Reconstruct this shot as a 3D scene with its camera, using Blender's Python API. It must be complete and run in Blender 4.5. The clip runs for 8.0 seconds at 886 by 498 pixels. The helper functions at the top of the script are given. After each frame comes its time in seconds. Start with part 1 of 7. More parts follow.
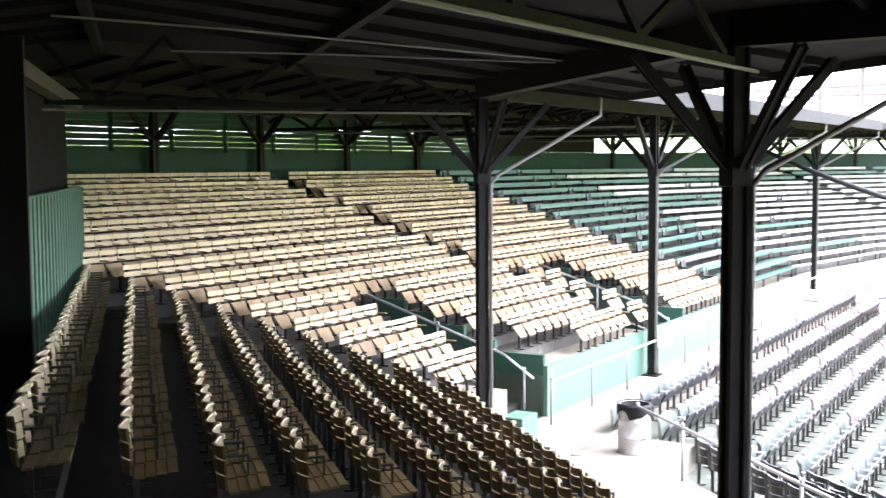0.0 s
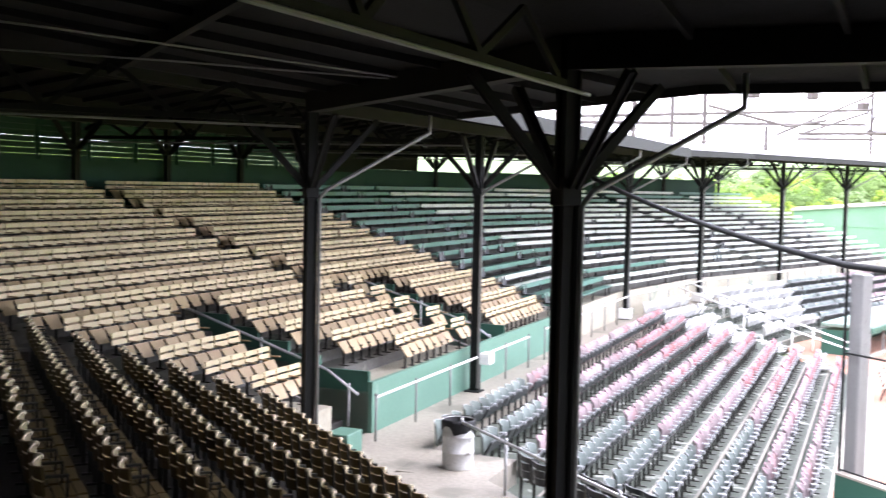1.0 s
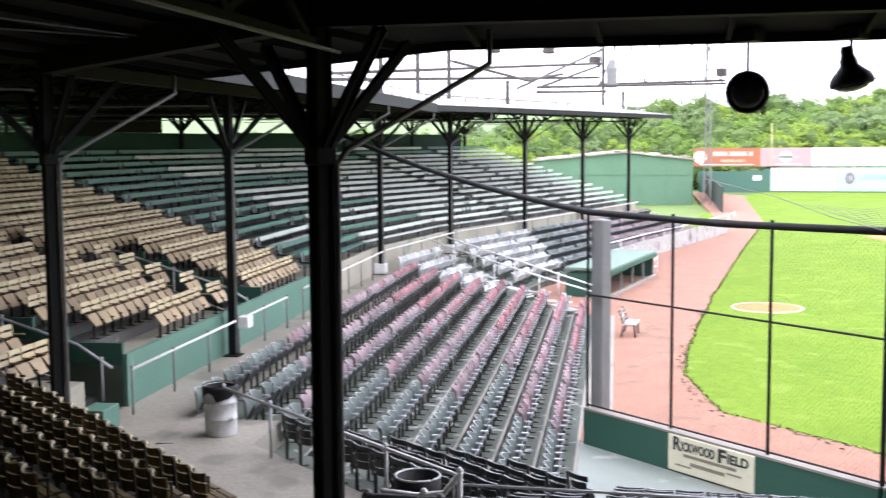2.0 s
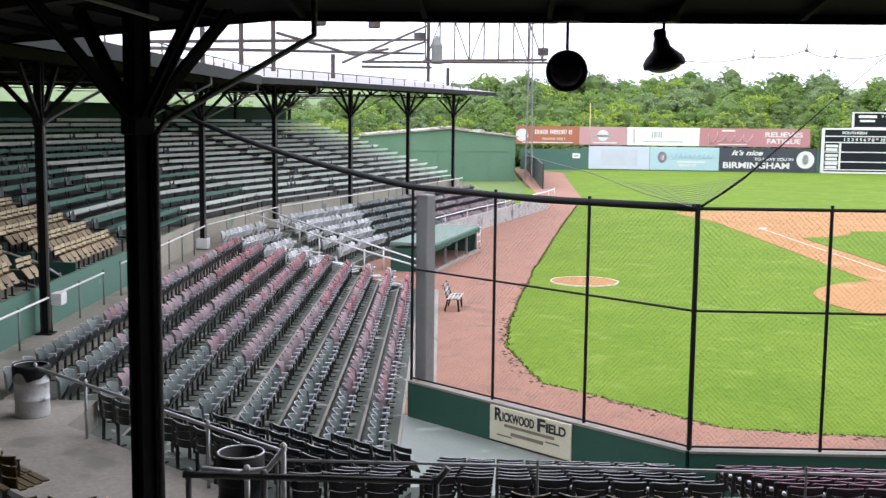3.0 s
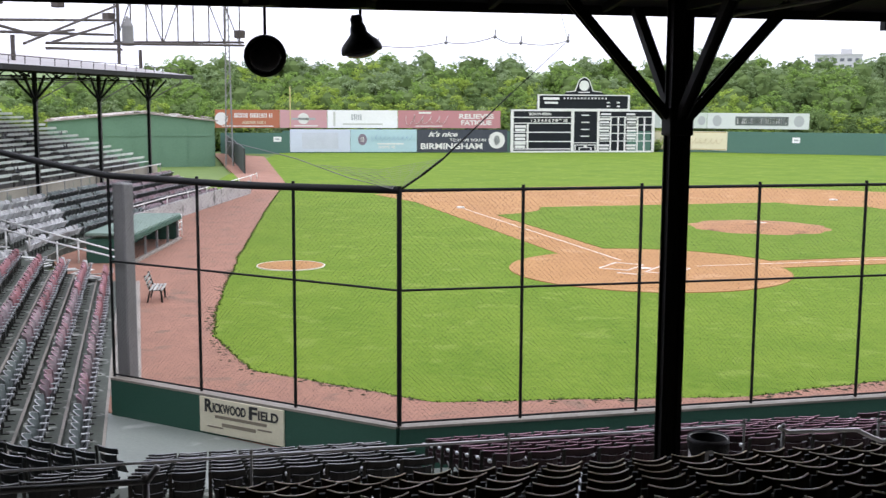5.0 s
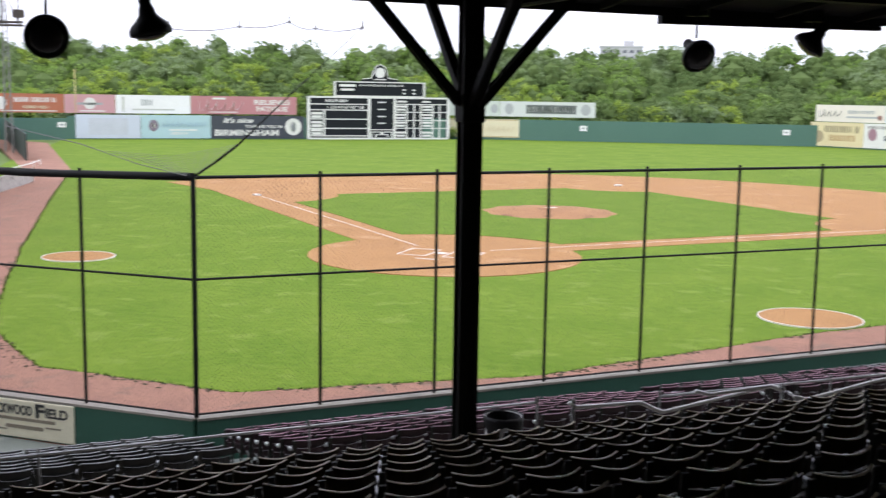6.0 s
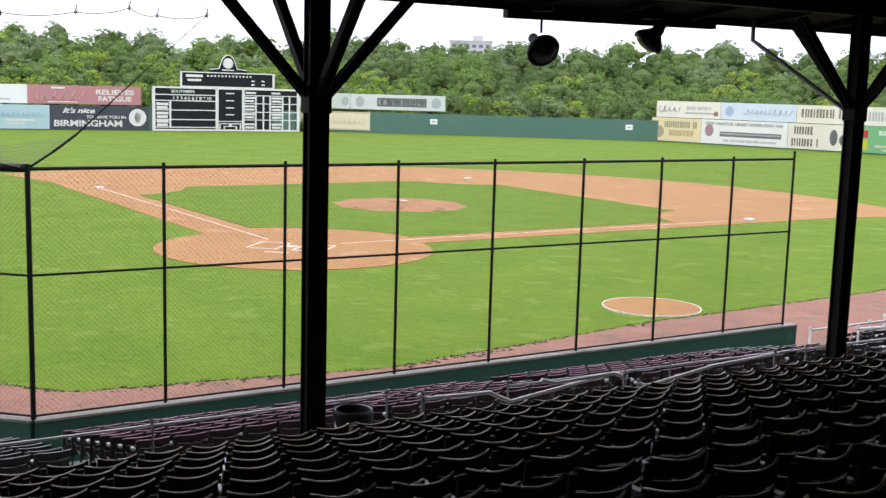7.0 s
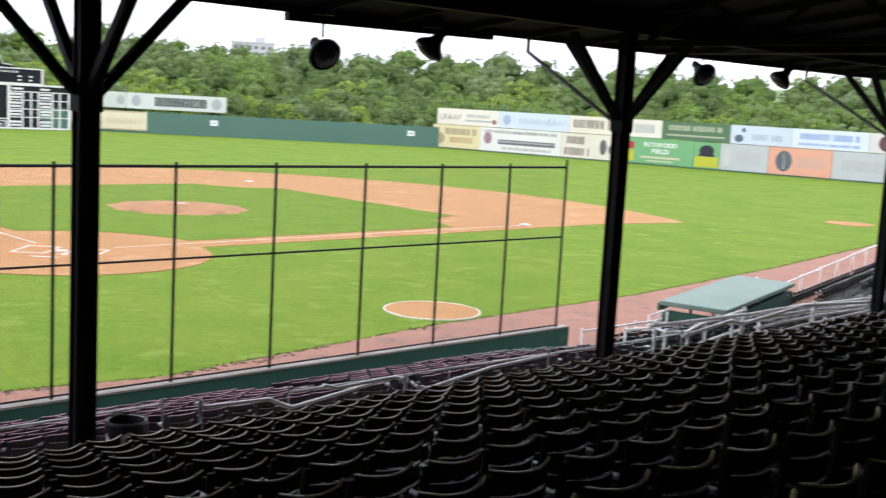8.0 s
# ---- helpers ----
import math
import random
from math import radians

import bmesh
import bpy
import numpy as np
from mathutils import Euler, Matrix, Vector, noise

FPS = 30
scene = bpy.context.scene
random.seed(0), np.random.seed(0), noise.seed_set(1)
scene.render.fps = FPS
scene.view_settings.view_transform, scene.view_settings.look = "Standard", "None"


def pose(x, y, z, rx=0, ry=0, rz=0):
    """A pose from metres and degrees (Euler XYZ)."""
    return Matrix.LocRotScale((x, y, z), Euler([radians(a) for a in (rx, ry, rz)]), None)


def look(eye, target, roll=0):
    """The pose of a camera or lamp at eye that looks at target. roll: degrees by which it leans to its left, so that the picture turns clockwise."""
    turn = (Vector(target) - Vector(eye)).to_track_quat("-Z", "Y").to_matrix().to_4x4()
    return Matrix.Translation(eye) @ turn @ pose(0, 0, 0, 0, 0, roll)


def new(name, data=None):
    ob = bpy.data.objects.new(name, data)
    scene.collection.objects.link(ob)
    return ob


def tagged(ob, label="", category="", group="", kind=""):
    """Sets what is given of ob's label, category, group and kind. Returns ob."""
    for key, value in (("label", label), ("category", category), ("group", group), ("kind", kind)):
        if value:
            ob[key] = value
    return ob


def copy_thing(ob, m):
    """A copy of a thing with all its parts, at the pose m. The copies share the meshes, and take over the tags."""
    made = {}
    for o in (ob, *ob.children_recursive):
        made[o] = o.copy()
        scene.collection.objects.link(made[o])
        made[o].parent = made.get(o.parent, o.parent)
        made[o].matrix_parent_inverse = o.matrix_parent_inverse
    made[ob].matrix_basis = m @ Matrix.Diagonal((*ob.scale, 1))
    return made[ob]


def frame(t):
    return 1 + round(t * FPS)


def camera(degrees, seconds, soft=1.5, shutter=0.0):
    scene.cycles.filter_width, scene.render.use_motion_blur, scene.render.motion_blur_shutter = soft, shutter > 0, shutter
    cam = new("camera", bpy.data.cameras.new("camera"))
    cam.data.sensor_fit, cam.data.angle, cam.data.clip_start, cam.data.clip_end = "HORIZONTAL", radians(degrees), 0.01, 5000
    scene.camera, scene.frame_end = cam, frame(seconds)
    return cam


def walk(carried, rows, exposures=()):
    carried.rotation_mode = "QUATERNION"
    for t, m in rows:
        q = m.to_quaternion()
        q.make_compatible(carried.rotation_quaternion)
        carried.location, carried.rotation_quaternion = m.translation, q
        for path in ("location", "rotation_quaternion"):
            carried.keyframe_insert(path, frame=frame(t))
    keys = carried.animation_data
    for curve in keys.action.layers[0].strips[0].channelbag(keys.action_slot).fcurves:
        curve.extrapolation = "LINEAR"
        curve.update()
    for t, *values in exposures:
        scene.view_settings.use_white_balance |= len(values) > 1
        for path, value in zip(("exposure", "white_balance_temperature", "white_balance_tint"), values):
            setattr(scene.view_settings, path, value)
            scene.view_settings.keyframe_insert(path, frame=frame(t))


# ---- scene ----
PATH = [
    (0, (15.278, -42.394, 6.546), (13.339, -41.925, 6.397), -0.3),
    (0.5, (15.211, -42.478, 6.527), (13.312, -41.865, 6.387), 0.2),
    (1, (15.16, -42.522, 6.517), (13.322, -41.744, 6.401), 1.3),
    (1.5, (15.136, -42.542, 6.516), (13.414, -41.535, 6.362), -0.2),
    (2, (15.117, -42.552, 6.526), (13.5, -41.39, 6.338), -0.4),
    (2.2, (15.111, -42.544, 6.523), (13.555, -41.303, 6.326), -0.1),
    (3.3, (15.117, -42.534, 6.513), (13.731, -41.113, 6.272), 0.5),
    (3.5, (15.116, -42.531, 6.515), (13.748, -41.094, 6.268), 0.3),
    (4, (15.113, -42.523, 6.53), (13.862, -40.984, 6.274), 0.4),
    (4.2, (15.125, -42.516, 6.527), (13.953, -40.914, 6.28), 0.1),
    (5.3, (15.087, -42.54, 6.545), (14.149, -40.793, 6.281), 0.6),
    (5.5, (15.084, -42.549, 6.538), (14.198, -40.776, 6.273), 0.7),
    (6, (15.125, -42.556, 6.532), (14.465, -40.689, 6.255), 0.9),
    (6.5, (15.123, -42.534, 6.521), (14.66, -40.607, 6.249), 0.9),
    (7, (15.15, -42.484, 6.516), (14.747, -40.545, 6.232), 1.6),
    (7.5, (15.134, -42.456, 6.508), (14.876, -40.493, 6.229), 2.5),
    (8, (15.167, -42.446, 6.518), (15.151, -40.463, 6.258), 3.2),
]
cam = camera(43.6, 8.0, soft=1.35, shutter=0.3)
walk(cam, [(t, look(eye, target, roll)) for t, eye, target, roll in PATH],
     exposures=[(t, stops, kelvin, tint) for t, stops, kelvin, tint in ((0.0, 3.9, 6200, 24), (0.6, 3.55, 6200, 24), (1.0, 2.84, 6200, 24), (1.5, 2.52, 6200, 24), (2.2, 1.5, 6150, 20), (3.4, 0.97, 6200, 19), (4.2, 0.82, 6200, 19), (5.4, 0.66, 6250, 20), (7.0, 0.66, 6250, 20), (8.0, 0.84, 6250, 20))])

# ---- sky and sun: bright overcast ----
world = bpy.data.worlds.new("sky")
scene.world = world
world.use_nodes = True
wn = world.node_tree
wn.nodes.clear()
w_out, w_bg = wn.nodes.new("ShaderNodeOutputWorld"), wn.nodes.new("ShaderNodeBackground")
w_sky, w_hsv = wn.nodes.new("ShaderNodeTexSky"), wn.nodes.new("ShaderNodeHueSaturation")
w_sky.sky_type, w_sky.sun_disc = "NISHITA", False
w_sky.sun_elevation, w_sky.sun_rotation = radians(52), radians(200)
w_sky.air_density, w_sky.dust_density = 1.0, 4.0
w_hsv.inputs["Saturation"].default_value = 0.12
w_hsv.inputs["Value"].default_value = 1.6
w_bg.inputs["Strength"].default_value = 0.15
wn.links.new(w_sky.outputs[0], w_hsv.inputs["Color"])
w_mix = wn.nodes.new("ShaderNodeMix")
w_mix.data_type = "RGBA"
w_mix.inputs["Factor"].default_value = 0.8
w_mix.inputs["B"].default_value = (7.2, 7.7, 8.4, 1)
wn.links.new(w_hsv.outputs[0], w_mix.inputs["A"])
wn.links.new(w_mix.outputs["Result"], w_bg.inputs["Color"])
wn.links.new(w_bg.outputs[0], w_out.inputs["Surface"])
sun = new("sun", bpy.data.lights.new("sun", "SUN"))
sun.data.energy, sun.data.angle, sun.data.color = 0.5, radians(30), (1.0, 0.96, 0.9)
sun.matrix_world = look((0, 0, 60), (0 - math.sin(radians(200)) * -30, 0 - math.cos(radians(200)) * 30 * -1, 60 - 47))


# ---- materials ----
def mat(name, color, rough=0.7, color2=None, scale=3.0, fine=40.0, amount=0.5, metal=0.0, bump=0.15, spread=0.0, island=False, stretch=None, wear=None, spec=0.5):
    """A surface: two colours mixed by coarse and fine noise, bump by the fine noise, and a change of value from piece to piece."""
    m = bpy.data.materials.new(name)
    m.use_nodes = True
    n, l = m.node_tree.nodes, m.node_tree.links
    b = n["Principled BSDF"]
    b.inputs["Roughness"].default_value, b.inputs["Metallic"].default_value = rough, metal
    b.inputs["Specular IOR Level"].default_value = spec
    c2 = color2 or tuple(c * 0.6 for c in color)
    geo = n.new("ShaderNodeNewGeometry")
    where = geo.outputs["Position"]
    if stretch:
        mp = n.new("ShaderNodeMapping")
        mp.inputs["Scale"].default_value = stretch
        l.new(where, mp.inputs["Vector"])
        where = mp.outputs[0]
    big, small = n.new("ShaderNodeTexNoise"), n.new("ShaderNodeTexNoise")
    for node, s in ((big, scale), (small, fine)):
        node.inputs["Scale"].default_value = s
        node.inputs["Detail"].default_value = 4
        l.new(where, node.inputs["Vector"])
    add = n.new("ShaderNodeMath")
    add.operation = "ADD"
    l.new(big.outputs[0], add.inputs[0])
    l.new(small.outputs[0], add.inputs[1])
    ramp = n.new("ShaderNodeMapRange")
    ramp.inputs["From Min"].default_value, ramp.inputs["From Max"].default_value = 0.7, 1.3
    ramp.inputs["To Max"].default_value = amount
    l.new(add.outputs[0], ramp.inputs["Value"])
    mix = n.new("ShaderNodeMix")
    mix.data_type = "RGBA"
    mix.inputs["A"].default_value, mix.inputs["B"].default_value = (*color, 1), (*c2, 1)
    l.new(ramp.outputs[0], mix.inputs["Factor"])
    last = mix.outputs["Result"]
    if wear:
        wt, wr, wm = n.new("ShaderNodeTexNoise"), n.new("ShaderNodeMapRange"), n.new("ShaderNodeMix")
        wt.inputs["Scale"].default_value, wt.inputs["Detail"].default_value = wear[1], 6
        l.new(where, wt.inputs["Vector"])
        wr.inputs["From Min"].default_value, wr.inputs["From Max"].default_value = wear[2], wear[2] + 0.08
        l.new(wt.outputs[0], wr.inputs["Value"])
        wm.data_type = "RGBA"
        wm.inputs["B"].default_value = (*wear[0], 1)
        l.new(wr.outputs[0], wm.inputs["Factor"])
        l.new(last, wm.inputs["A"])
        last = wm.outputs["Result"]
    if spread:
        if island:
            rnd = geo.outputs["Random Per Island"]
        else:
            rnd = n.new("ShaderNodeObjectInfo").outputs["Random"]
        rr, hs = n.new("ShaderNodeMapRange"), n.new("ShaderNodeHueSaturation")
        rr.inputs["To Min"].default_value, rr.inputs["To Max"].default_value = 1 - spread, 1 + spread
        l.new(rnd, rr.inputs["Value"])
        l.new(rr.outputs[0], hs.inputs["Value"])
        l.new(last, hs.inputs["Color"])
        last = hs.outputs[0]
    l.new(last, b.inputs["Base Color"])
    if bump:
        bp = n.new("ShaderNodeBump")
        bp.inputs["Strength"].default_value, bp.inputs["Distance"].default_value = bump, 0.02
        l.new(small.outputs[0], bp.inputs["Height"])
        l.new(bp.outputs[0], b.inputs["Normal"])
    return m


M_GRASS = mat("grass", (0.096, 0.174, 0.014), 0.95, (0.154, 0.23, 0.025), 0.28, 3.0, 1.0, bump=0.6, spec=0.1, wear=((0.165, 0.24, 0.035), 0.8, 0.575))
M_GRASS2 = mat("infield_grass", (0.093, 0.17, 0.014), 0.95, (0.146, 0.22, 0.025), 0.5, 4.0, 1.0, bump=0.5, spec=0.1, wear=((0.155, 0.225, 0.035), 1.5, 0.6))
M_CLAY = mat("infield_clay", (0.40, 0.21, 0.07), 0.95, (0.32, 0.155, 0.05), 0.3, 8.0, 0.9, bump=0.3, wear=((0.43, 0.24, 0.105), 0.5, 0.58))
M_CLAYD = mat("mound_clay", (0.40, 0.205, 0.085), 0.95, (0.28, 0.135, 0.06), 0.8, 8.0, 0.95, bump=0.4, wear=((0.17, 0.075, 0.035), 0.9, 0.6))
M_LIP = mat("grass_lip", (0.035, 0.075, 0.01), 0.95, (0.09, 0.13, 0.025), 2.0, 20, 0.9, bump=0, spec=0.1, spread=0.4, island=True)
M_TRACK = mat("warning_track", (0.34, 0.17, 0.112), 0.95, (0.235, 0.12, 0.08), 0.8, 7.0, 1.0, bump=0.5, wear=((0.21, 0.125, 0.085), 0.9, 0.585))
M_CHALK = mat("chalk", (0.8, 0.78, 0.74), 0.9, (0.65, 0.55, 0.48), 1.5, 20, 0.7)
M_CONC = mat("concrete", (0.32, 0.29, 0.24), 0.6, (0.20, 0.182, 0.15), 0.5, 14, 0.95, bump=0.2, wear=((0.17, 0.16, 0.13), 0.7, 0.57))
# near black: shade between the roofed seat rows is put into the concrete
M_STEP_SHADE = mat("terrace_concrete", (0.07, 0.067, 0.062), 0.9, (0.042, 0.04, 0.037), 0.8, 18, 0.9, wear=((0.05, 0.047, 0.044), 1.4, 0.58), spec=0.2)
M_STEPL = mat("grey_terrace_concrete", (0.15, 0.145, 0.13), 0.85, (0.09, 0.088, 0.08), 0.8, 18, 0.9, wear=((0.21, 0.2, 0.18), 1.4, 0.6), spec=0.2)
M_BOXC = mat("box_concrete", (0.08, 0.095, 0.073), 0.75, (0.048, 0.058, 0.045), 0.9, 12, 0.95, wear=((0.32, 0.34, 0.30), 2.6, 0.585))
M_FLOORG = mat("painted_floor", (0.235, 0.265, 0.23), 0.5, (0.17, 0.195, 0.17), 0.7, 16, 0.8, wear=((0.36, 0.38, 0.35), 1.0, 0.62))
M_BLACK = mat("black_steel", (0.008, 0.009, 0.009), 0.6, (0.014, 0.014, 0.013), 2.0, 50, 0.6, bump=0.1, spec=0.18)
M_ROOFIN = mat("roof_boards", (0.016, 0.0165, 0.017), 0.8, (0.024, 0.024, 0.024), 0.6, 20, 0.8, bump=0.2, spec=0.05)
M_TRUSS = mat("roof_steel", (0.012, 0.0125, 0.012), 0.8, (0.02, 0.02, 0.019), 2, 40, 0.7, spec=0.1)
M_ROOFTOP = mat("roof_felt", (0.38, 0.365, 0.36), 0.75, (0.27, 0.255, 0.25), 0.4, 8, 0.8)
M_GREEN = mat("green_wall_paint", (0.02, 0.085, 0.055), 0.6, (0.03, 0.10, 0.07), 0.8, 24, 0.7, wear=((0.05, 0.13, 0.10), 1.6, 0.66))
M_GREEN2 = mat("light_green_paint", (0.11, 0.225, 0.165), 0.6, (0.08, 0.175, 0.13), 0.7, 20, 0.8, wear=((0.2, 0.3, 0.24), 1.2, 0.65))
M_GREEND = mat("dark_green_boards", (0.012, 0.045, 0.03), 0.7, (0.018, 0.06, 0.04), 0.8, 24, 0.8, spec=0.2)
M_FIELDW = mat("outfield_wall_paint", (0.06, 0.145, 0.11), 0.6, (0.075, 0.165, 0.125), 0.15, 5, 0.8)
M_FENCEB = mat("dark_fence_boards", (0.02, 0.028, 0.025), 0.7, (0.03, 0.04, 0.035), 1, 12, 0.8)
M_WHITE = mat("white_paint", (0.78, 0.78, 0.75), 0.5, (0.62, 0.61, 0.58), 1.2, 25, 0.7, wear=((0.4, 0.36, 0.32), 3.0, 0.68))
M_GALV = mat("galvanised_steel", (0.55, 0.56, 0.56), 0.4, (0.42, 0.43, 0.43), 2.0, 40, 0.8, metal=0.3)
M_PALEPIPE = mat("pale_galvanised_pipe", (0.78, 0.77, 0.76), 0.35, (0.62, 0.61, 0.6), 2.0, 40, 0.8, spec=0.8)
M_POLE = mat("grey_pole", (0.22, 0.22, 0.21), 0.6, (0.16, 0.16, 0.155), 1.0, 25, 0.8)
M_BROWN = mat("brown_seat_wood", (0.20, 0.145, 0.055), 0.45, (0.12, 0.085, 0.034), 2.5, 60, 0.9, spread=0.25, island=True)
M_BROWNO = mat("dark_seat_wood", (0.085, 0.06, 0.034), 0.5, (0.05, 0.036, 0.021), 2.5, 60, 0.9, spread=0.3, wear=((0.12, 0.088, 0.047), 5.0, 0.63), spec=0.25)
# pale seat rims: worn edges, with the sky's highlight put into the colour
M_RIM = mat("worn_lit_wood", (0.82, 0.70, 0.47), 0.3, (0.62, 0.50, 0.31), 6.0, 60, 0.9, spread=0.3, bump=0, spec=0.8)
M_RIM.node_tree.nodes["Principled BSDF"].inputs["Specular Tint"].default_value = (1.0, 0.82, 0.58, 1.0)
M_RIMP = mat("worn_lit_rose", (0.58, 0.36, 0.43), 0.6, (0.24, 0.12, 0.15), 3.0, 60, 0.9, spread=0.3, island=True)
M_RIMS = mat("worn_lit_grey", (0.6, 0.61, 0.6), 0.25, (0.16, 0.17, 0.18), 4.0, 60, 0.9, spread=0.3, island=True)
M_BEIGE = mat("cream_seat_paint", (0.66, 0.55, 0.34), 0.5, (0.52, 0.41, 0.235), 2.0, 50, 0.8, spread=0.12, island=True)
# darker cream for the folded pans and armrests
M_BEIGE2 = mat("darker_cream_seat", (0.44, 0.33, 0.19), 0.55, (0.3, 0.21, 0.115), 2.0, 50, 0.8, spread=0.2, island=True)
M_IRON = mat("seat_iron", (0.02, 0.022, 0.02), 0.55, (0.05, 0.045, 0.035), 4, 60, 0.6, spread=0.2, island=True)
M_ARM = mat("worn_armrest", (0.72, 0.64, 0.48), 0.45, (0.4, 0.33, 0.22), 4, 60, 0.7)
M_BOXG = mat("grey_green_seat", (0.205, 0.24, 0.225), 0.2, (0.135, 0.16, 0.15), 1.6, 30, 0.9, spread=0.3, island=True)
M_BOXM = mat("faded_rose_grey_seat", (0.36, 0.275, 0.285), 0.24, (0.25, 0.215, 0.22), 1.0, 30, 0.9, spread=0.3, island=True, wear=((0.36, 0.22, 0.23), 0.8, 0.56))
# near black: shade below the seat backs is put into the folded pans
M_PAN_SHADE = mat("shaded_seat_pan", (0.03, 0.034, 0.034), 0.5, (0.02, 0.022, 0.022), 2.0, 40, 0.8)
M_WALLC = mat("bare_wall_concrete", (0.40, 0.37, 0.29), 0.85, (0.28, 0.26, 0.2), 0.5, 12, 0.9, wear=((0.2, 0.23, 0.18), 0.8, 0.6))
M_RUST = mat("rusty_steel", (0.05, 0.043, 0.038), 0.8, (0.085, 0.07, 0.06), 1.5, 20, 0.8)
M_GREYWOOD = mat("weathered_slat", (0.4, 0.42, 0.38), 0.7, (0.24, 0.25, 0.23), 3, 40, 0.8, spread=0.3)
M_BOXR = mat("faded_red_seat", (0.42, 0.19, 0.195), 0.26, (0.32, 0.16, 0.17), 1.2, 40, 0.9, spread=0.3, island=True, wear=((0.2, 0.17, 0.17), 1.5, 0.6))
M_BOXW = mat("faded_pale_seat", (0.6, 0.6, 0.58), 0.45, (0.42, 0.42, 0.41), 1.2, 40, 0.9, spread=0.3, island=True)
M_BENCH = mat("green_bench_board", (0.085, 0.185, 0.15), 0.45, (0.10, 0.24, 0.185), 1.0, 30, 0.8, spread=0.25, island=True)
# pale from weathering, with sky sheen put into the paint as well
M_BENCHW = mat("weathered_sheen_board", (0.66, 0.69, 0.63), 0.45, (0.44, 0.51, 0.45), 1.0, 30, 0.8, spread=0.25, island=True)
M_PURPLE = mat("purple_seat_paint", (0.05, 0.02, 0.028), 0.45, (0.032, 0.014, 0.02), 1.2, 40, 0.9, spread=0.25, island=True)
M_SLATE = mat("slate_seat_paint", (0.014, 0.017, 0.018), 0.42, (0.009, 0.011, 0.012), 1.2, 40, 0.9, spread=0.25, island=True)
M_PLASTIC = mat("black_bag", (0.010, 0.010, 0.011), 0.5, (0.016, 0.016, 0.016), 6, 50, 0.5, bump=0.4, spec=0.2)
M_DUGROOF = mat("dugout_roof_paint", (0.19, 0.265, 0.215), 0.75, (0.14, 0.21, 0.17), 0.6, 10, 0.8)
M_SHED = mat("shed_paint", (0.13, 0.24, 0.15), 0.7, (0.10, 0.195, 0.12), 0.3, 6, 0.9)


def leaf_mat(name, color, color2, scale):
    """Leaves: matt, part of the light goes through; tone changes from tree to tree and leaf to leaf."""
    m = mat(name, color, 0.8, color2, scale, 0.6, 1.0, bump=0, spread=0.2, island=True, spec=0.15)
    n, l = m.node_tree.nodes, m.node_tree.links
    b, out = n["Principled BSDF"], n["Material Output"]
    tr, mx = n.new("ShaderNodeBsdfTranslucent"), n.new("ShaderNodeMixShader")
    l.new(b.inputs["Base Color"].links[0].from_socket, tr.inputs["Color"])
    mx.inputs[0].default_value = 0.42
    l.new(b.outputs[0], mx.inputs[1])
    l.new(tr.outputs[0], mx.inputs[2])
    l.new(mx.outputs[0], out.inputs["Surface"])
    return m


M_LEAF = leaf_mat("leaves", (0.18, 0.29, 0.07), (0.25, 0.375, 0.09), 0.12)
M_LEAFL = leaf_mat("lime_leaves", (0.27, 0.385, 0.065), (0.36, 0.46, 0.09), 0.12)
# greyer green for far trees: distance haze is put into the leaf colour
M_LEAF_HAZE = leaf_mat("hazed_leaves", (0.22, 0.30, 0.15), (0.28, 0.365, 0.185), 0.07)
M_LEAFK = leaf_mat("deep_green_leaves", (0.135, 0.21, 0.075), (0.185, 0.265, 0.095), 0.12)
# darker than any leaf: shade inside the crowns is put into this colour
M_CROWN_SHADE = mat("crown_shade", (0.085, 0.13, 0.04), 0.9, (0.11, 0.16, 0.05), 0.3, 3, 0.9, bump=0, spec=0.1)
M_BARK = mat("bark", (0.10, 0.08, 0.06), 0.9, (0.06, 0.05, 0.04), 2, 20, 0.9)
M_MEADOW = mat("rough_grass", (0.10, 0.17, 0.03), 0.95, (0.14, 0.20, 0.05), 0.05, 1.0, 0.9)


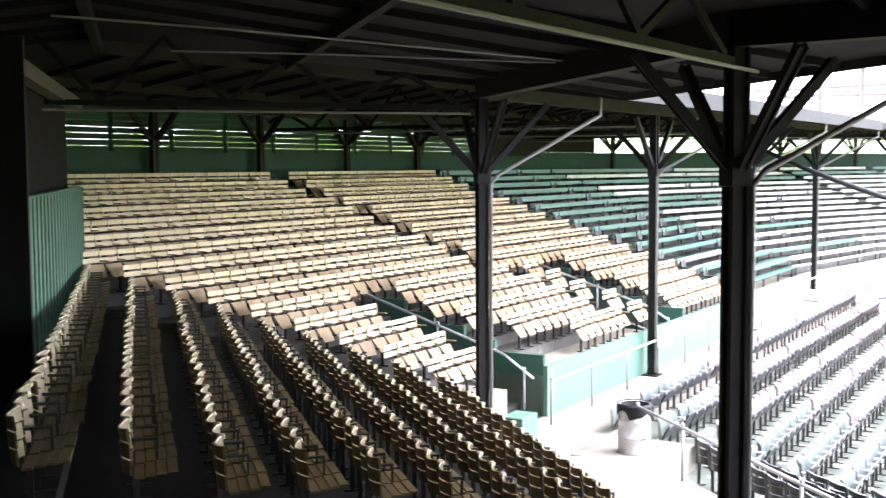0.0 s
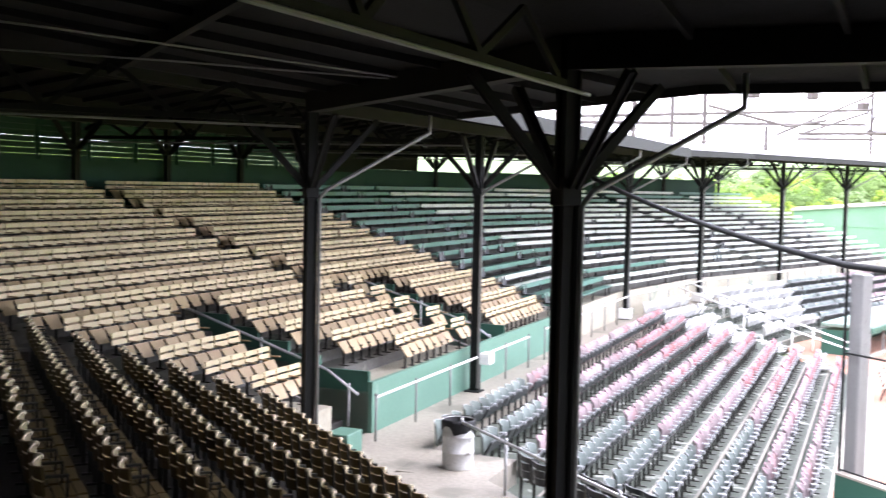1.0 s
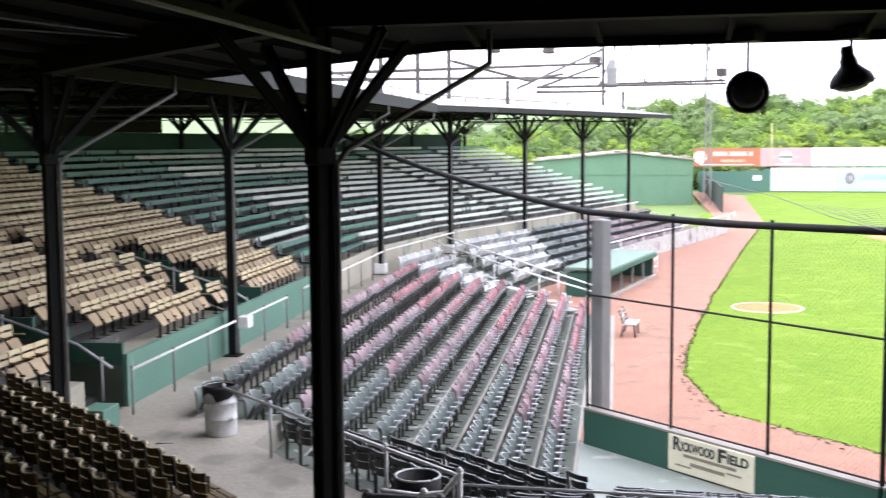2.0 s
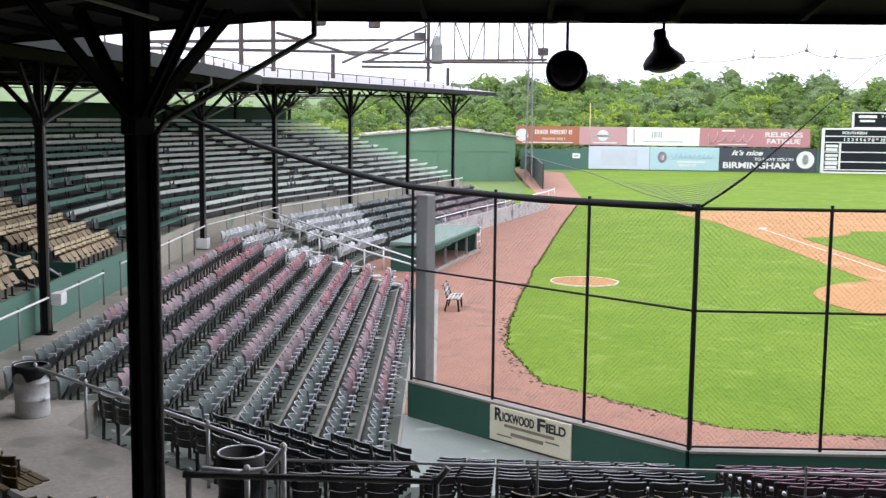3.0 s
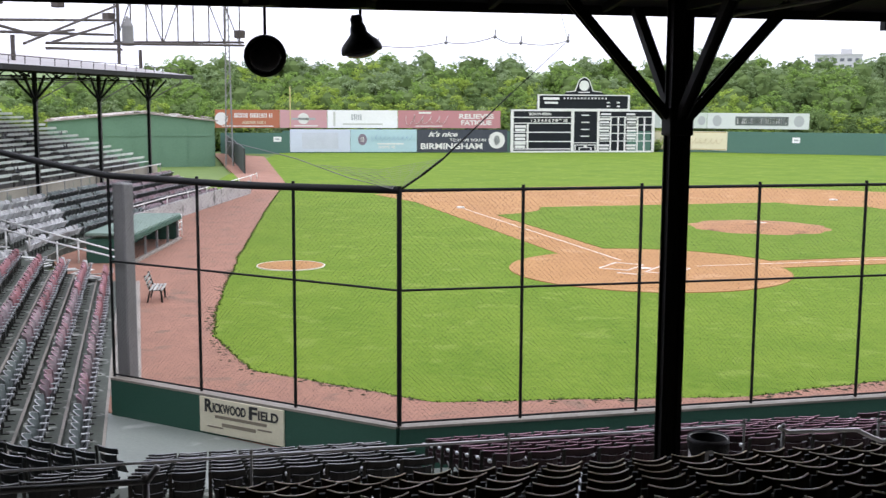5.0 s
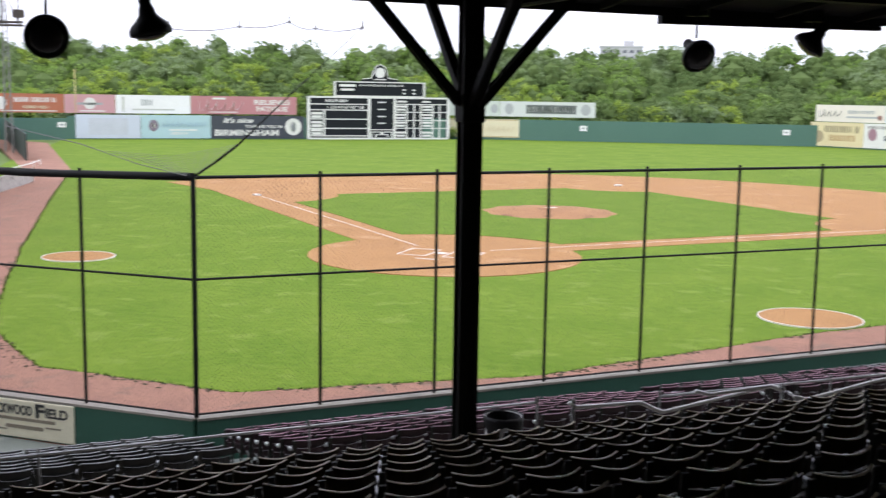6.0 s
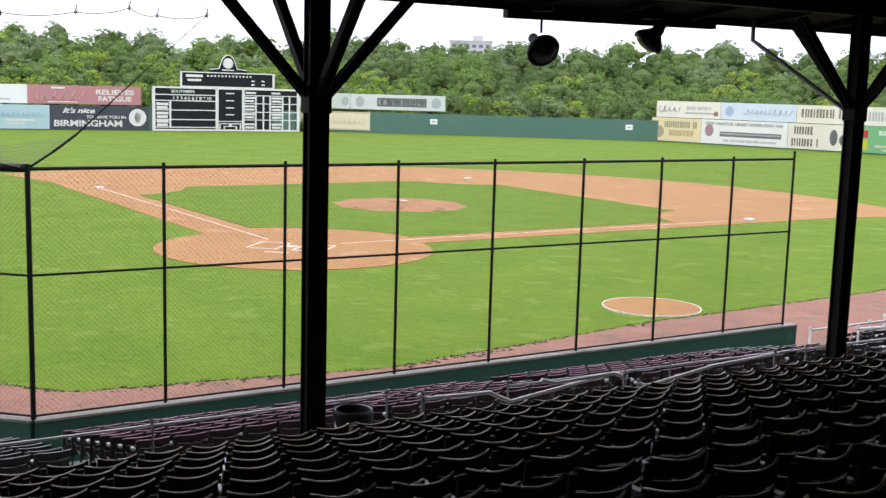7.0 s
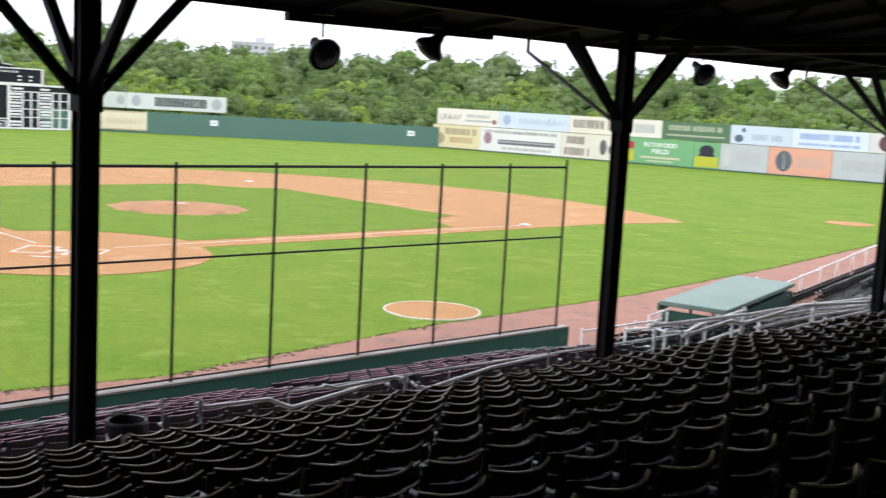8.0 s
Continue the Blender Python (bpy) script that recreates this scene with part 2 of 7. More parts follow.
# ---- geometry helpers ----
class Geo:
    """Collects simple solids and turns them into one mesh object."""

    def __init__(self):
        self.v, self.f = [], []

    def add(self, verts, faces, m=None):
        k = len(self.v)
        self.v += [tuple(m @ Vector(p)) for p in verts] if m is not None else [tuple(p) for p in verts]
        self.f += [tuple(k + i for i in face) for face in faces]
        return self

    def box(self, c, size, m=None, cut=0.0):
        """A box round c; cut: the width of its chamfered edges."""
        hx, hy, hz = (s / 2 for s in size)
        if not cut:
            vs = [(c[0] + x * hx, c[1] + y * hy, c[2] + z * hz) for z in (-1, 1) for y in (-1, 1) for x in (-1, 1)]
            return self.add(vs, [(0, 2, 3, 1), (4, 5, 7, 6), (0, 1, 5, 4), (2, 6, 7, 3), (0, 4, 6, 2), (1, 3, 7, 5)], m)
        bm = bmesh.new()
        bmesh.ops.create_cube(bm, size=1.0)
        for p in bm.verts:
            p.co = Vector((c[0] + p.co.x * 2 * hx, c[1] + p.co.y * 2 * hy, c[2] + p.co.z * 2 * hz))
        bmesh.ops.bevel(bm, geom=bm.edges[:], offset=cut, segments=1, affect="EDGES")
        vs = [p.co.copy() for p in bm.verts]
        fs = [[q.index for q in face.verts] for face in bm.faces]
        bm.free()
        return self.add(vs, fs, m)

    def beam(self, p, q, w, h, up=(0, 0, 1)):
        """A bar of rectangular section from p to q."""
        p, q = Vector(p), Vector(q)
        d = (q - p).normalized()
        side = d.cross(Vector(up))
        if side.length < 1e-4:
            side = d.cross(Vector((1, 0, 0)))
        side.normalize()
        top = side.cross(d)
        vs = [e + side * (w / 2 * a) + top * (h / 2 * b) for e in (p, q) for a, b in ((-1, -1), (1, -1), (1, 1), (-1, 1))]
        return self.add(vs, [(0, 1, 2, 3), (7, 6, 5, 4), (0, 4, 5, 1), (1, 5, 6, 2), (2, 6, 7, 3), (3, 7, 4, 0)])

    def tube(self, pts, r, n=8, m=None):
        """A pipe along points, mitred at the bends, closed at the ends."""
        pts = [Vector(p) for p in pts]
        vs, fs, side = [], [], None
        for i, p in enumerate(pts):
            a = (pts[i] - pts[i - 1]).normalized() if i else (pts[1] - pts[0]).normalized()
            b = (pts[i + 1] - pts[i]).normalized() if i + 1 < len(pts) else a
            d = (a + b).normalized()
            ref = side if side is not None else (Vector((0, 0, 1)) if abs(d.z) < 0.9 else Vector((1, 0, 0)))
            s = (ref - d * ref.dot(d)).normalized()
            t = d.cross(s)
            side = s
            vs += [p + (s * math.cos(2 * math.pi * k / n) + t * math.sin(2 * math.pi * k / n)) * r for k in range(n)]
        for i in range(len(pts) - 1):
            fs += [(i * n + k, i * n + (k + 1) % n, (i + 1) * n + (k + 1) % n, (i + 1) * n + k) for k in range(n)]
        fs += [tuple(range(n))[::-1], tuple((len(pts) - 1) * n + k for k in range(n))]
        return self.add(vs, fs, m)

    def lathe(self, profile, n=20, m=None):
        """A turned body: (radius, height) from the bottom up, open where the profile does not reach the axis."""
        vs = [(r * math.cos(2 * math.pi * k / n), r * math.sin(2 * math.pi * k / n), z) for r, z in profile for k in range(n)]
        fs = [(i * n + k, i * n + (k + 1) % n, (i + 1) * n + (k + 1) % n, (i + 1) * n + k) for i in range(len(profile) - 1) for k in range(n)]
        return self.add(vs, fs, m)

    def prism(self, poly, z0, z1, m=None):
        """A flat polygon (x, y), drawn counterclockwise, raised from z0 to z1; z may be a function of x and y."""
        lo = [(x, y, z0(x, y) if callable(z0) else z0) for x, y in poly]
        hi = [(x, y, z1(x, y) if callable(z1) else z1) for x, y in poly]
        k = len(poly)
        fs = [tuple(range(k))[::-1], tuple(range(k, 2 * k))] + [(i, (i + 1) % k, k + (i + 1) % k, k + i) for i in range(k)]
        return self.add(lo + hi, fs, m)

    def make(self, name, material, parent=None, label="", smooth=False):
        me = bpy.data.meshes.new(name)
        me.from_pydata(self.v, [], self.f)
        if smooth:
            me.polygons.foreach_set("use_smooth", [True] * len(me.polygons))
        me.materials.append(material)
        me.update()
        ob = new(name, me)
        if parent:
            ob.parent = parent
        if label:
            ob["label"] = label
        return ob


def thing(name, label, category, group="", m=None, kind=""):
    """An Empty at a thing's base, which carries its parts."""
    ob = new(name)
    ob.empty_display_size = 0.2
    if m is not None:
        ob.matrix_world = m
    return tagged(ob, label, category, group, kind)


def frame_m(p, ahead):
    """A pose at p whose y axis points along the level direction ahead."""
    y = Vector((ahead[0], ahead[1], 0)).normalized()
    x = Vector((y.y, -y.x, 0))
    return Matrix(((x.x, y.x, 0, p[0]), (x.y, y.y, 0, p[1]), (0, 0, 1, p[2]), (0, 0, 0, 1)))


# ---- plan of the grandstand: the line of front columns, from far left round to the right ----
LINE = [Vector(p) for p in ((-39.2, 13.2), (-26.9, -11.9), (-21.9, -19.0), (-3.58, -37.12), (5.04, -36.85), (49.5, 3.3))]
FAR, BEND, LEFT, MID, RIGHT = range(5)
WALK_Z, EAVE_Z, BAY, RIGHT_BAY = 1.4, 7.77, 8.59, 8.53


def along(i):
    return (LINE[i + 1] - LINE[i]).normalized()


def back(i):
    d = along(i)
    return Vector((d.y, -d.x))


def corner(k, s):
    """The k-th corner of the plan, s metres behind the line of columns (in front of it where s is negative)."""
    if k == 0:
        return LINE[0] + back(0) * s
    if k == len(LINE) - 1:
        return LINE[k] + back(k - 1) * s
    a, b = back(k - 1), back(k)
    return LINE[k] + (a + b) * (s / (1 + a.dot(b)))


def spot(i, u, s, z=0.0):
    """The place u metres along facet i and s metres behind its line."""
    p = LINE[i] + along(i) * u + back(i) * s
    return Vector((p.x, p.y, z))


def span(i, s):
    """From where to where facet i runs, at s metres behind its line, in metres along it."""
    return (corner(i, s) - LINE[i]).dot(along(i)), (corner(i + 1, s) - LINE[i]).dot(along(i))


def strip(i, s0, s1, u0=None, u1=None):
    """The outline of facet i between two distances, cut at the corners or at u0 and u1."""
    a0, b0 = span(i, s0)
    a1, b1 = span(i, s1)
    pts = [(max(a0, u0) if u0 is not None else a0, s0), (min(b0, u1) if u1 is not None else b0, s0),
           (min(b1, u1) if u1 is not None else b1, s1), (max(a1, u0) if u0 is not None else a1, s1)]
    out = [spot(i, u, s).to_2d()[:] for u, s in pts]
    area = sum(out[k][0] * out[(k + 1) % 4][1] - out[(k + 1) % 4][0] * out[k][1] for k in range(4))
    return out if area > 0 else out[::-1]


def clip(poly, p, d):
    """The part of a polygon to the left of the line through p along d."""
    out = []
    side = [d[0] * (y - p[1]) - d[1] * (x - p[0]) for x, y in poly]
    for k, (a, sa) in enumerate(zip(poly, side)):
        b, sb = poly[(k + 1) % len(poly)], side[(k + 1) % len(poly)]
        if sa >= 0:
            out.append(a)
        if sa * sb < 0:
            t = sa / (sa - sb)
            out.append((a[0] + (b[0] - a[0]) * t, a[1] + (b[1] - a[1]) * t))
    return out


def left_of(q, p, d):
    return d[0] * (q[1] - p[1]) - d[1] * (q[0] - p[0]) > 0


def bar_strip(i, s0, s1, u0, u1):
    """As strip(), with square ends."""
    out = [spot(i, u, s).to_2d()[:] for u, s in ((u0, s0), (u1, s0), (u1, s1), (u0, s1))]
    area = sum(out[k][0] * out[(k + 1) % 4][1] - out[(k + 1) % 4][0] * out[k][1] for k in range(4))
    return out if area > 0 else out[::-1]


# where the box rows of the left and middle stands meet, and the upper rows of the middle and right stands
MEET_BOX = ((-2.2, -34.6), (4.2, 4.5))
MEET_UP = ((5.0, -37.0), (3.0, -5.8))
ROWS, DEPTH, FIRST = 15, 0.75, 0.98


def row_s(j, i=None):
    """How far the seats of row j stand behind the line of columns."""
    return FIRST + DEPTH * j - (0.19 if i == MID else 0.0)


def tread(j, i=None):
    """From where to where the floor of row j runs; the first one is deeper."""
    f = FIRST - (0.44 if i == MID else 0.25)
    return (0.35 if j == 0 else f + DEPTH * j), f + DEPTH * (j + 1)


def tier(j, i=None):
    """The height of the floor of row j; the right stand is less steep."""
    if i == RIGHT:
        return 2.26 + 0.21 * j
    return (2.06 if i == MID else 2.24) + 0.239 * j


# ---- ground and field ----
def disc(g, c, r, z0, z1, n=40):
    g.prism([(c[0] + r * math.cos(2 * math.pi * k / n), c[1] + r * math.sin(2 * math.pi * k / n)) for k in range(n)], z0, z1)


def ragged(pts, step, amp, seed, closed=False):
    """A polyline with points every step metres, each moved a little, as a worn edge of turf is."""
    rng, out = random.Random(seed), []
    for a, b in zip(pts, pts[1:] + (pts[:1] if closed else [])):
        a, b = Vector(a), Vector(b)
        n = max(1, int((b - a).length / step))
        d = (b - a).normalized()
        for k in range(n):
            p = a.lerp(b, k / n)
            e = amp * (rng.uniform(-1, 1) + 0.8 * math.sin(0.9 * p.x + seed) * math.sin(0.5 * p.y))
            out.append((p.x - d.y * e, p.y + d.x * e))
    return out if closed else out + [tuple(pts[-1])]


def turf_lip(name, pts, height, seed):
    """Short tufts of grass standing along a turf edge."""
    rng, g = random.Random(seed), Geo()
    for a, b in zip(pts, pts[1:]):
        a, b = Vector(a), Vector(b)
        n = max(1, int((b - a).length / 0.03))
        for k in range(n):
            p = a.lerp(b, rng.random())
            x, y, w, h, t = p.x + rng.gauss(0, 0.03), p.y + rng.gauss(0, 0.03), rng.uniform(0.015, 0.035), height * rng.uniform(0.4, 1.2), rng.uniform(0, math.pi)
            c, s = math.cos(t) * w, math.sin(t) * w
            g.add([(x - c, y - s, 0), (x + c, y + s, 0), (x + rng.gauss(0, 0.02), y + rng.gauss(0, 0.02), h)], [(0, 1, 2)])
    tagged(g.make(name, M_LIP), "ragged dark turf edge along the clay", "turf edge", kind="stuff")


def make_field():
    g = Geo()
    n = 24
    g.add([(-2500 + 5000 * i / n, -2500 + 5000 * j / n, -0.3) for j in range(n + 1) for i in range(n + 1)],
          [(j * (n + 1) + i, j * (n + 1) + i + 1, (j + 1) * (n + 1) + i + 1, (j + 1) * (n + 1) + i) for j in range(n) for i in range(n)])
    tagged(g.make("ground", M_MEADOW), "rough green grass land round the ballpark", "ground", kind="structure")
    g = Geo()
    g.prism([(-4, -26), (4.6, -26.2), (30, -1), (80, 78), (66, 89), (14, 124), (-30, 117), (-56, 98), (-80, 78), (-56, 40), (-30, 2)], -0.25, 0.0)
    tagged(g.make("playing_field", M_GRASS), "mown bright green outfield grass", "grass field", kind="structure")
    # the warning track in front of the stands
    g = Geo()
    edge = [(-74, 67), (-42.8, 31.3), (-29.2, 12.1), (-16.5, -5.5), (-9.5, -14.8), (-6.0, -19.0), (-2.3, -21.7), (3.0, -21.9), (8.8, -17.9), (14.8, -10.2), (22, -2.5), (30, 7.5), (39.6, 20.6), (84, 74)]
    outer = [(-86, 71), (-57, 41), (-43.5, 27), (-34.6, 10), (-27, -7), (-14, -17), (-2.5, -26.2), (4.6, -26.3), (10.5, -20.8), (18.5, -12.8), (26, -6), (35, 5), (48, 20), (95, 70)]
    edge = edge[:1] + ragged(edge[1:-1], 0.3, 0.04, 2) + edge[-1:]
    near_edge = [p for p in edge if p[1] < 45]
    g.prism(outer + edge[::-1], -0.2, 0.012)
    tagged(g.make("warning_track", M_TRACK), "reddish crushed brick warning track beside the stands", "warning track", kind="structure")
    turf_lip("turf_edge", near_edge, 0.06, 4)
    # earth and cut grass lying along the turf edge behind home plate
    rng, g = random.Random(44), Geo()
    front = [p for p in near_edge if -14 < p[0] < 16 and p[1] < -8]
    for a, b in zip(front, front[1:]):
        for _ in range(3):
            if noise.noise((a[0] * 0.45, a[1] * 0.45, 3.0)) < -0.12:
                continue
            d = Vector((b[1] - a[1], a[0] - b[0])).normalized()
            off = abs(rng.gauss(0, 0.16))
            x, y = a[0] + (b[0] - a[0]) * rng.random() + d.x * off, a[1] + (b[1] - a[1]) * rng.random() + d.y * off
            r, k = rng.uniform(0.03, 0.1), rng.uniform(0, 6.28)
            ring = [(x + r * rng.uniform(0.6, 1.3) * math.cos(k + e), y + r * 0.6 * rng.uniform(0.6, 1.3) * math.sin(k + e), 0.013) for e in (0, 1.26, 2.51, 3.77, 5.03)]
            g.add(ring + [(x, y, 0.013 + 0.35 * r)], [(0, 1, 5), (1, 2, 5), (2, 3, 5), (3, 4, 5), (4, 0, 5)])
    tagged(g.make("earth_clods", mat("dark_earth", (0.085, 0.06, 0.035), 0.95, (0.05, 0.05, 0.022), 3, 30, 0.9)), "dark earth clods along the turf edge", "earth", kind="stuff")
    # infield skin: an arc round the mound, cut along the foul lines
    g = Geo()
    c, r = (0.0, 18.44), 30.6
    a0, a1 = math.atan2(24.7 - 18.44, -27.4), math.atan2(26.3 - 18.44, 29.2)
    if a0 < 0:
        a0 += 2 * math.pi
    arc = [(c[0] + r * math.cos(a), c[1] + r * math.sin(a)) for a in np.linspace(a1, a0, 48)]
    g.prism([(0, -1.4), (24.0, 22.6)] + arc + [(-24.0, 21.5), (0, -2.45)], -0.15, 0.02)
    tagged(g.make("infield_dirt", M_CLAY), "smooth orange clay of the baseball infield", "infield dirt", kind="structure")
    g = Geo()
    ring = []
    for cx, cy, rr, a, b in ((0.0, 0.0, 6.3, 127, 53), (19.4, 19.4, 5.2, 215, 145), (0.0, 38.8, 5.2, 305, 235), (-19.4, 19.4, 5.2, 35, -35)):
        ring += [(cx + rr * math.cos(radians(t)), cy + rr * math.sin(radians(t))) for t in np.linspace(a, b, 11)]
    ring = ragged(ring, 0.5, 0.03, 6, True)
    g.prism(ring, -0.1, 0.035)
    tagged(g.make("infield_grass", M_GRASS2), "mown green infield grass between the bases", "grass", kind="structure")
    turf_lip("infield_turf_edge", ring + ring[:1], 0.05, 8)
    g = Geo()
    disc(g, (0.2, -0.1), 5.6, -0.1, 0.028, 64)
    tagged(g.make("home_plate_circle", M_CLAY), "round orange clay area at home plate", "infield dirt", kind="structure")
    g = Geo()
    n, c = 48, (0.0, 18.2)
    rings = [(3.75, 0.03), (3.0, 0.10), (2.0, 0.19), (0.9, 0.25)]
    g.lathe(rings, n, Matrix.Translation((c[0], c[1], 0)))
    for k in range(n):
        f = 1 + 0.05 * noise.noise((k * 0.5, 1.0, 2.0)) + 0.04 * math.sin(k * 1.3)
        x, y, z = g.v[k]
        g.v[k] = (c[0] + (x - c[0]) * f, c[1] + (y - c[1]) * f, z)
    g.add([(c[0] + 0.9 * math.cos(2 * math.pi * k / n), c[1] + 0.9 * math.sin(2 * math.pi * k / n), 0.25) for k in range(n)], [tuple(range(n))])
    tagged(g.make("pitchers_mound", M_CLAYD, smooth=True), "raised orange clay mound in the infield grass", "pitching mound", kind="structure")
    for nm, c, r in (("left", (-12.6, -6.9), 1.35), ("right", (14.65, -7.95), 1.5)):
        g = Geo()
        disc(g, c, r, -0.1, 0.03)
        o = tagged(g.make("on_deck_circle", M_CLAY), "round clay on-deck circle with a white chalk edge", "on-deck circle", kind="structure")
        g = Geo()
        g.lathe([(r, 0.0), (r, 0.04), (r + 0.035, 0.04), (r + 0.035, 0.0)], 40, Matrix.Translation((c[0], c[1], 0)))
        g.make("chalk_edge", M_CHALK, o)
    # chalk lines
    g = Geo()
    for sx in (-1, 1):
        p, q2 = Vector((sx * 1.6, 1.6, 0)), Vector((sx * 19.4, 19.4, 0))
        d = (q2 - p).normalized()
        side = Vector((d.y, -d.x, 0)) * 0.035
        g.add([p - side, p + side, q2 + side, q2 - side], [(0, 1, 2, 3)], Matrix.Translation((0, 0, 0.046)))
        x0, x1 = (0.37, 1.59) if sx > 0 else (-1.59, -0.37)
        for a, b in (((x0, -0.9), (x1, -0.9)), ((x0, 0.93), (x1, 0.93)), ((x0, -0.9), (x0, 0.93)), ((x1, -0.9), (x1, 0.93))):
            g.beam((*a, 0.034), (*b, 0.034), 0.06, 0.012)
    g.beam((-0.5, -1.7, 0.034), (0.5, -1.7, 0.034), 0.08, 0.012)
    tagged(g.make("chalk_lines", M_CHALK), "white chalk foul lines and batting boxes", "chalk lines", kind="structure")
    plate = Geo().prism([(0, -0.22), (0.22, 0), (0.22, 0.22), (-0.22, 0.22), (-0.22, 0)], 0.02, 0.045)
    tagged(plate.make("home_plate", M_WHITE), "white rubber home plate on the clay", "base")
    for x, y in ((-19.2, 19.2), (0, 38.8), (19.2, 19.2)):
        b = Geo().box((0, 0, 0.045), (0.42, 0.42, 0.09), pose(x, y, 0.02, 0, 0, 45), 0.015)
        tagged(b.make("base", M_WHITE), "white square canvas base on orange clay", "base", "bases of the infield")
    rub = Geo().box((0, 18.44, 0.26), (0.62, 0.16, 0.03), None, 0.008)
    tagged(rub.make("pitching_rubber", M_WHITE), "white rubber slab on top of the mound", "pitching rubber")


make_field()


# ---- stands: floors, terraces, walls ----
BOX = {FAR: (0.5, 0.82, 5), BEND: (0.5, 0.82, 5), LEFT: (1.40, 0.79, 9), MID: (2.75, 0.68, 8), RIGHT: (2.4, 0.64, 8)}


def box_floor(k, i=None):
    if i in (FAR, BEND):
        return 1.39 - 0.275 * k
    return 1.24 - (0.15 if i == LEFT else 0.165) * k


REAR = FIRST - 0.25 + DEPTH * ROWS
ROOF_BACK = 14.5


def make_stands():
    names = {FAR: "far", BEND: "bend", LEFT: "left", MID: "middle", RIGHT: "right"}
    for i in range(5):
        q0, dq, nb = BOX[i]
        # walkway between the upper rows and the box seats
        tagged(Geo().prism(strip(i, 0.45, -q0), -0.3, WALK_Z).make("walkway_" + names[i], M_CONC),
               "worn light concrete walkway between seating tiers", "walkway", kind="structure")
        box_t = thing("box_terrace_" + names[i], "stepped stained concrete under the box seats", "terrace", kind="structure")
        for k in range(nb):
            s0, s1 = -q0 - dq * k, -q0 - dq * (k + 1)
            poly = strip(i, s0, s1)
            if i == MID:
                poly = clip(poly, MEET_BOX[0], (-MEET_BOX[1][0], -MEET_BOX[1][1]))
                if span(MID, s0)[1] - span(MID, s0)[0] < 0.2:
                    continue
            elif i == LEFT:
                poly = clip(bar_strip(i, s0, s1, span(i, s0)[0], span(i, s0)[1] + 4), *MEET_BOX)
            if len(poly) > 2:
                Geo().prism(poly, -0.28, box_floor(k, i)).make("step", M_BOXC, box_t)
                if i <= LEFT:
                    edge = strip(i, s1 + 0.06, s1)
                    if i == LEFT:
                        edge = clip(bar_strip(i, s1 + 0.06, s1, span(i, s1)[0], span(i, s1)[1] + 4), *MEET_BOX)
                    if len(edge) > 2:
                        Geo().prism(edge, box_floor(k, i) - 0.02, box_floor(k, i) + 0.006).make("nosing", M_CONC, box_t)
        up_t = thing("upper_terrace_" + names[i], "dark stepped concrete under the grandstand seats", "terrace", kind="structure")
        for j in range(ROWS):
            s0, s1 = tread(j, i)
            if i == MID and s0 > 6.9:
                break
            if i == LEFT and j < 5:
                n = (LINE[3] - LINE[2]).length
                for lo, hi in ((None, n - 11.85), (n - 10.25, n - 3.2), (n - 1.6, None)):
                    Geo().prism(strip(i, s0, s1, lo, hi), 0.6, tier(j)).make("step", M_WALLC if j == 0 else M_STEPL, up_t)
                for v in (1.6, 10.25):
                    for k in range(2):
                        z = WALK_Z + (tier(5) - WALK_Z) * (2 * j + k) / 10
                        Geo().prism(strip(i, s0 + (s1 - s0) / 2 * k, s0 + (s1 - s0) / 2 * (k + 1), n - v - 1.6, n - v), 0.6, z).make("stair_step", M_STEP_SHADE, up_t)
                continue
            poly = strip(i, s0, s1)
            if i == MID:
                poly = clip(poly, MEET_UP[0], (-MEET_UP[1][0], -MEET_UP[1][1]))
            elif i == RIGHT and s0 < 6.9:
                poly = clip(bar_strip(i, s0, s1, span(i, s0)[0] - 4, span(i, s0)[1]), *MEET_UP)
            Geo().prism(poly, 0.6, tier(j, i)).make("step", M_STEPL if i <= LEFT else M_STEP_SHADE, up_t)
        # painted front wall of the upper rows
        g = Geo()
        cuts = {LEFT: (span(LEFT, 0)[1] - 3.2, span(LEFT, 0)[1] - 1.6)}
        if i == LEFT:
            n = (LINE[3] - LINE[2]).length
            g.prism(strip(i, 0.25, 0.35, n - 16.6, cuts[i][0]), WALK_Z, 2.45)
            tagged(Geo().prism(strip(i, 0.25, 0.35, None, n - 16.61), WALK_Z, 2.45).make("front_wall_left_far", M_WALLC),
                   "bare stained concrete low front wall of the stand", "low wall", kind="structure")
        else:
            g.prism(strip(i, 0.25, 0.35), WALK_Z, tier(0, i) + 0.01 if i in (MID, RIGHT) else 2.45)
        tagged(g.make("front_wall_" + names[i], M_WALLC if i < LEFT else (M_GREEN2 if i == LEFT else M_STEP_SHADE)), "bare stained concrete low front wall of the stand" if i < LEFT else ("light green painted low front wall of the stand" if i == LEFT else "dark concrete low front wall of the stand"), "low wall", kind="structure")
    # flat corner of the walkway round the drum
    n = (LINE[3] - LINE[2]).length
    poly = clip(bar_strip(LEFT, -1.38, -3.1, n - 2.5, n + 3.0), *MEET_BOX)
    tagged(Geo().prism(poly, -0.3, WALK_Z - 0.004).make("walkway_corner", M_CONC), "worn light concrete corner of the walkway", "walkway", kind="structure")
    # floor behind the backstop
    g = Geo()
    g.prism([(-3.2, -26.3), (-6, -31), (8, -33), (27, -16), (18.6, -13.3), (4.75, -26.1), (-2.3, -26.15)], -0.2, 0.0)
    tagged(g.make("backstop_floor", M_FLOORG), "smooth pale green-grey floor behind the backstop", "floor", kind="structure")
    g = Geo()
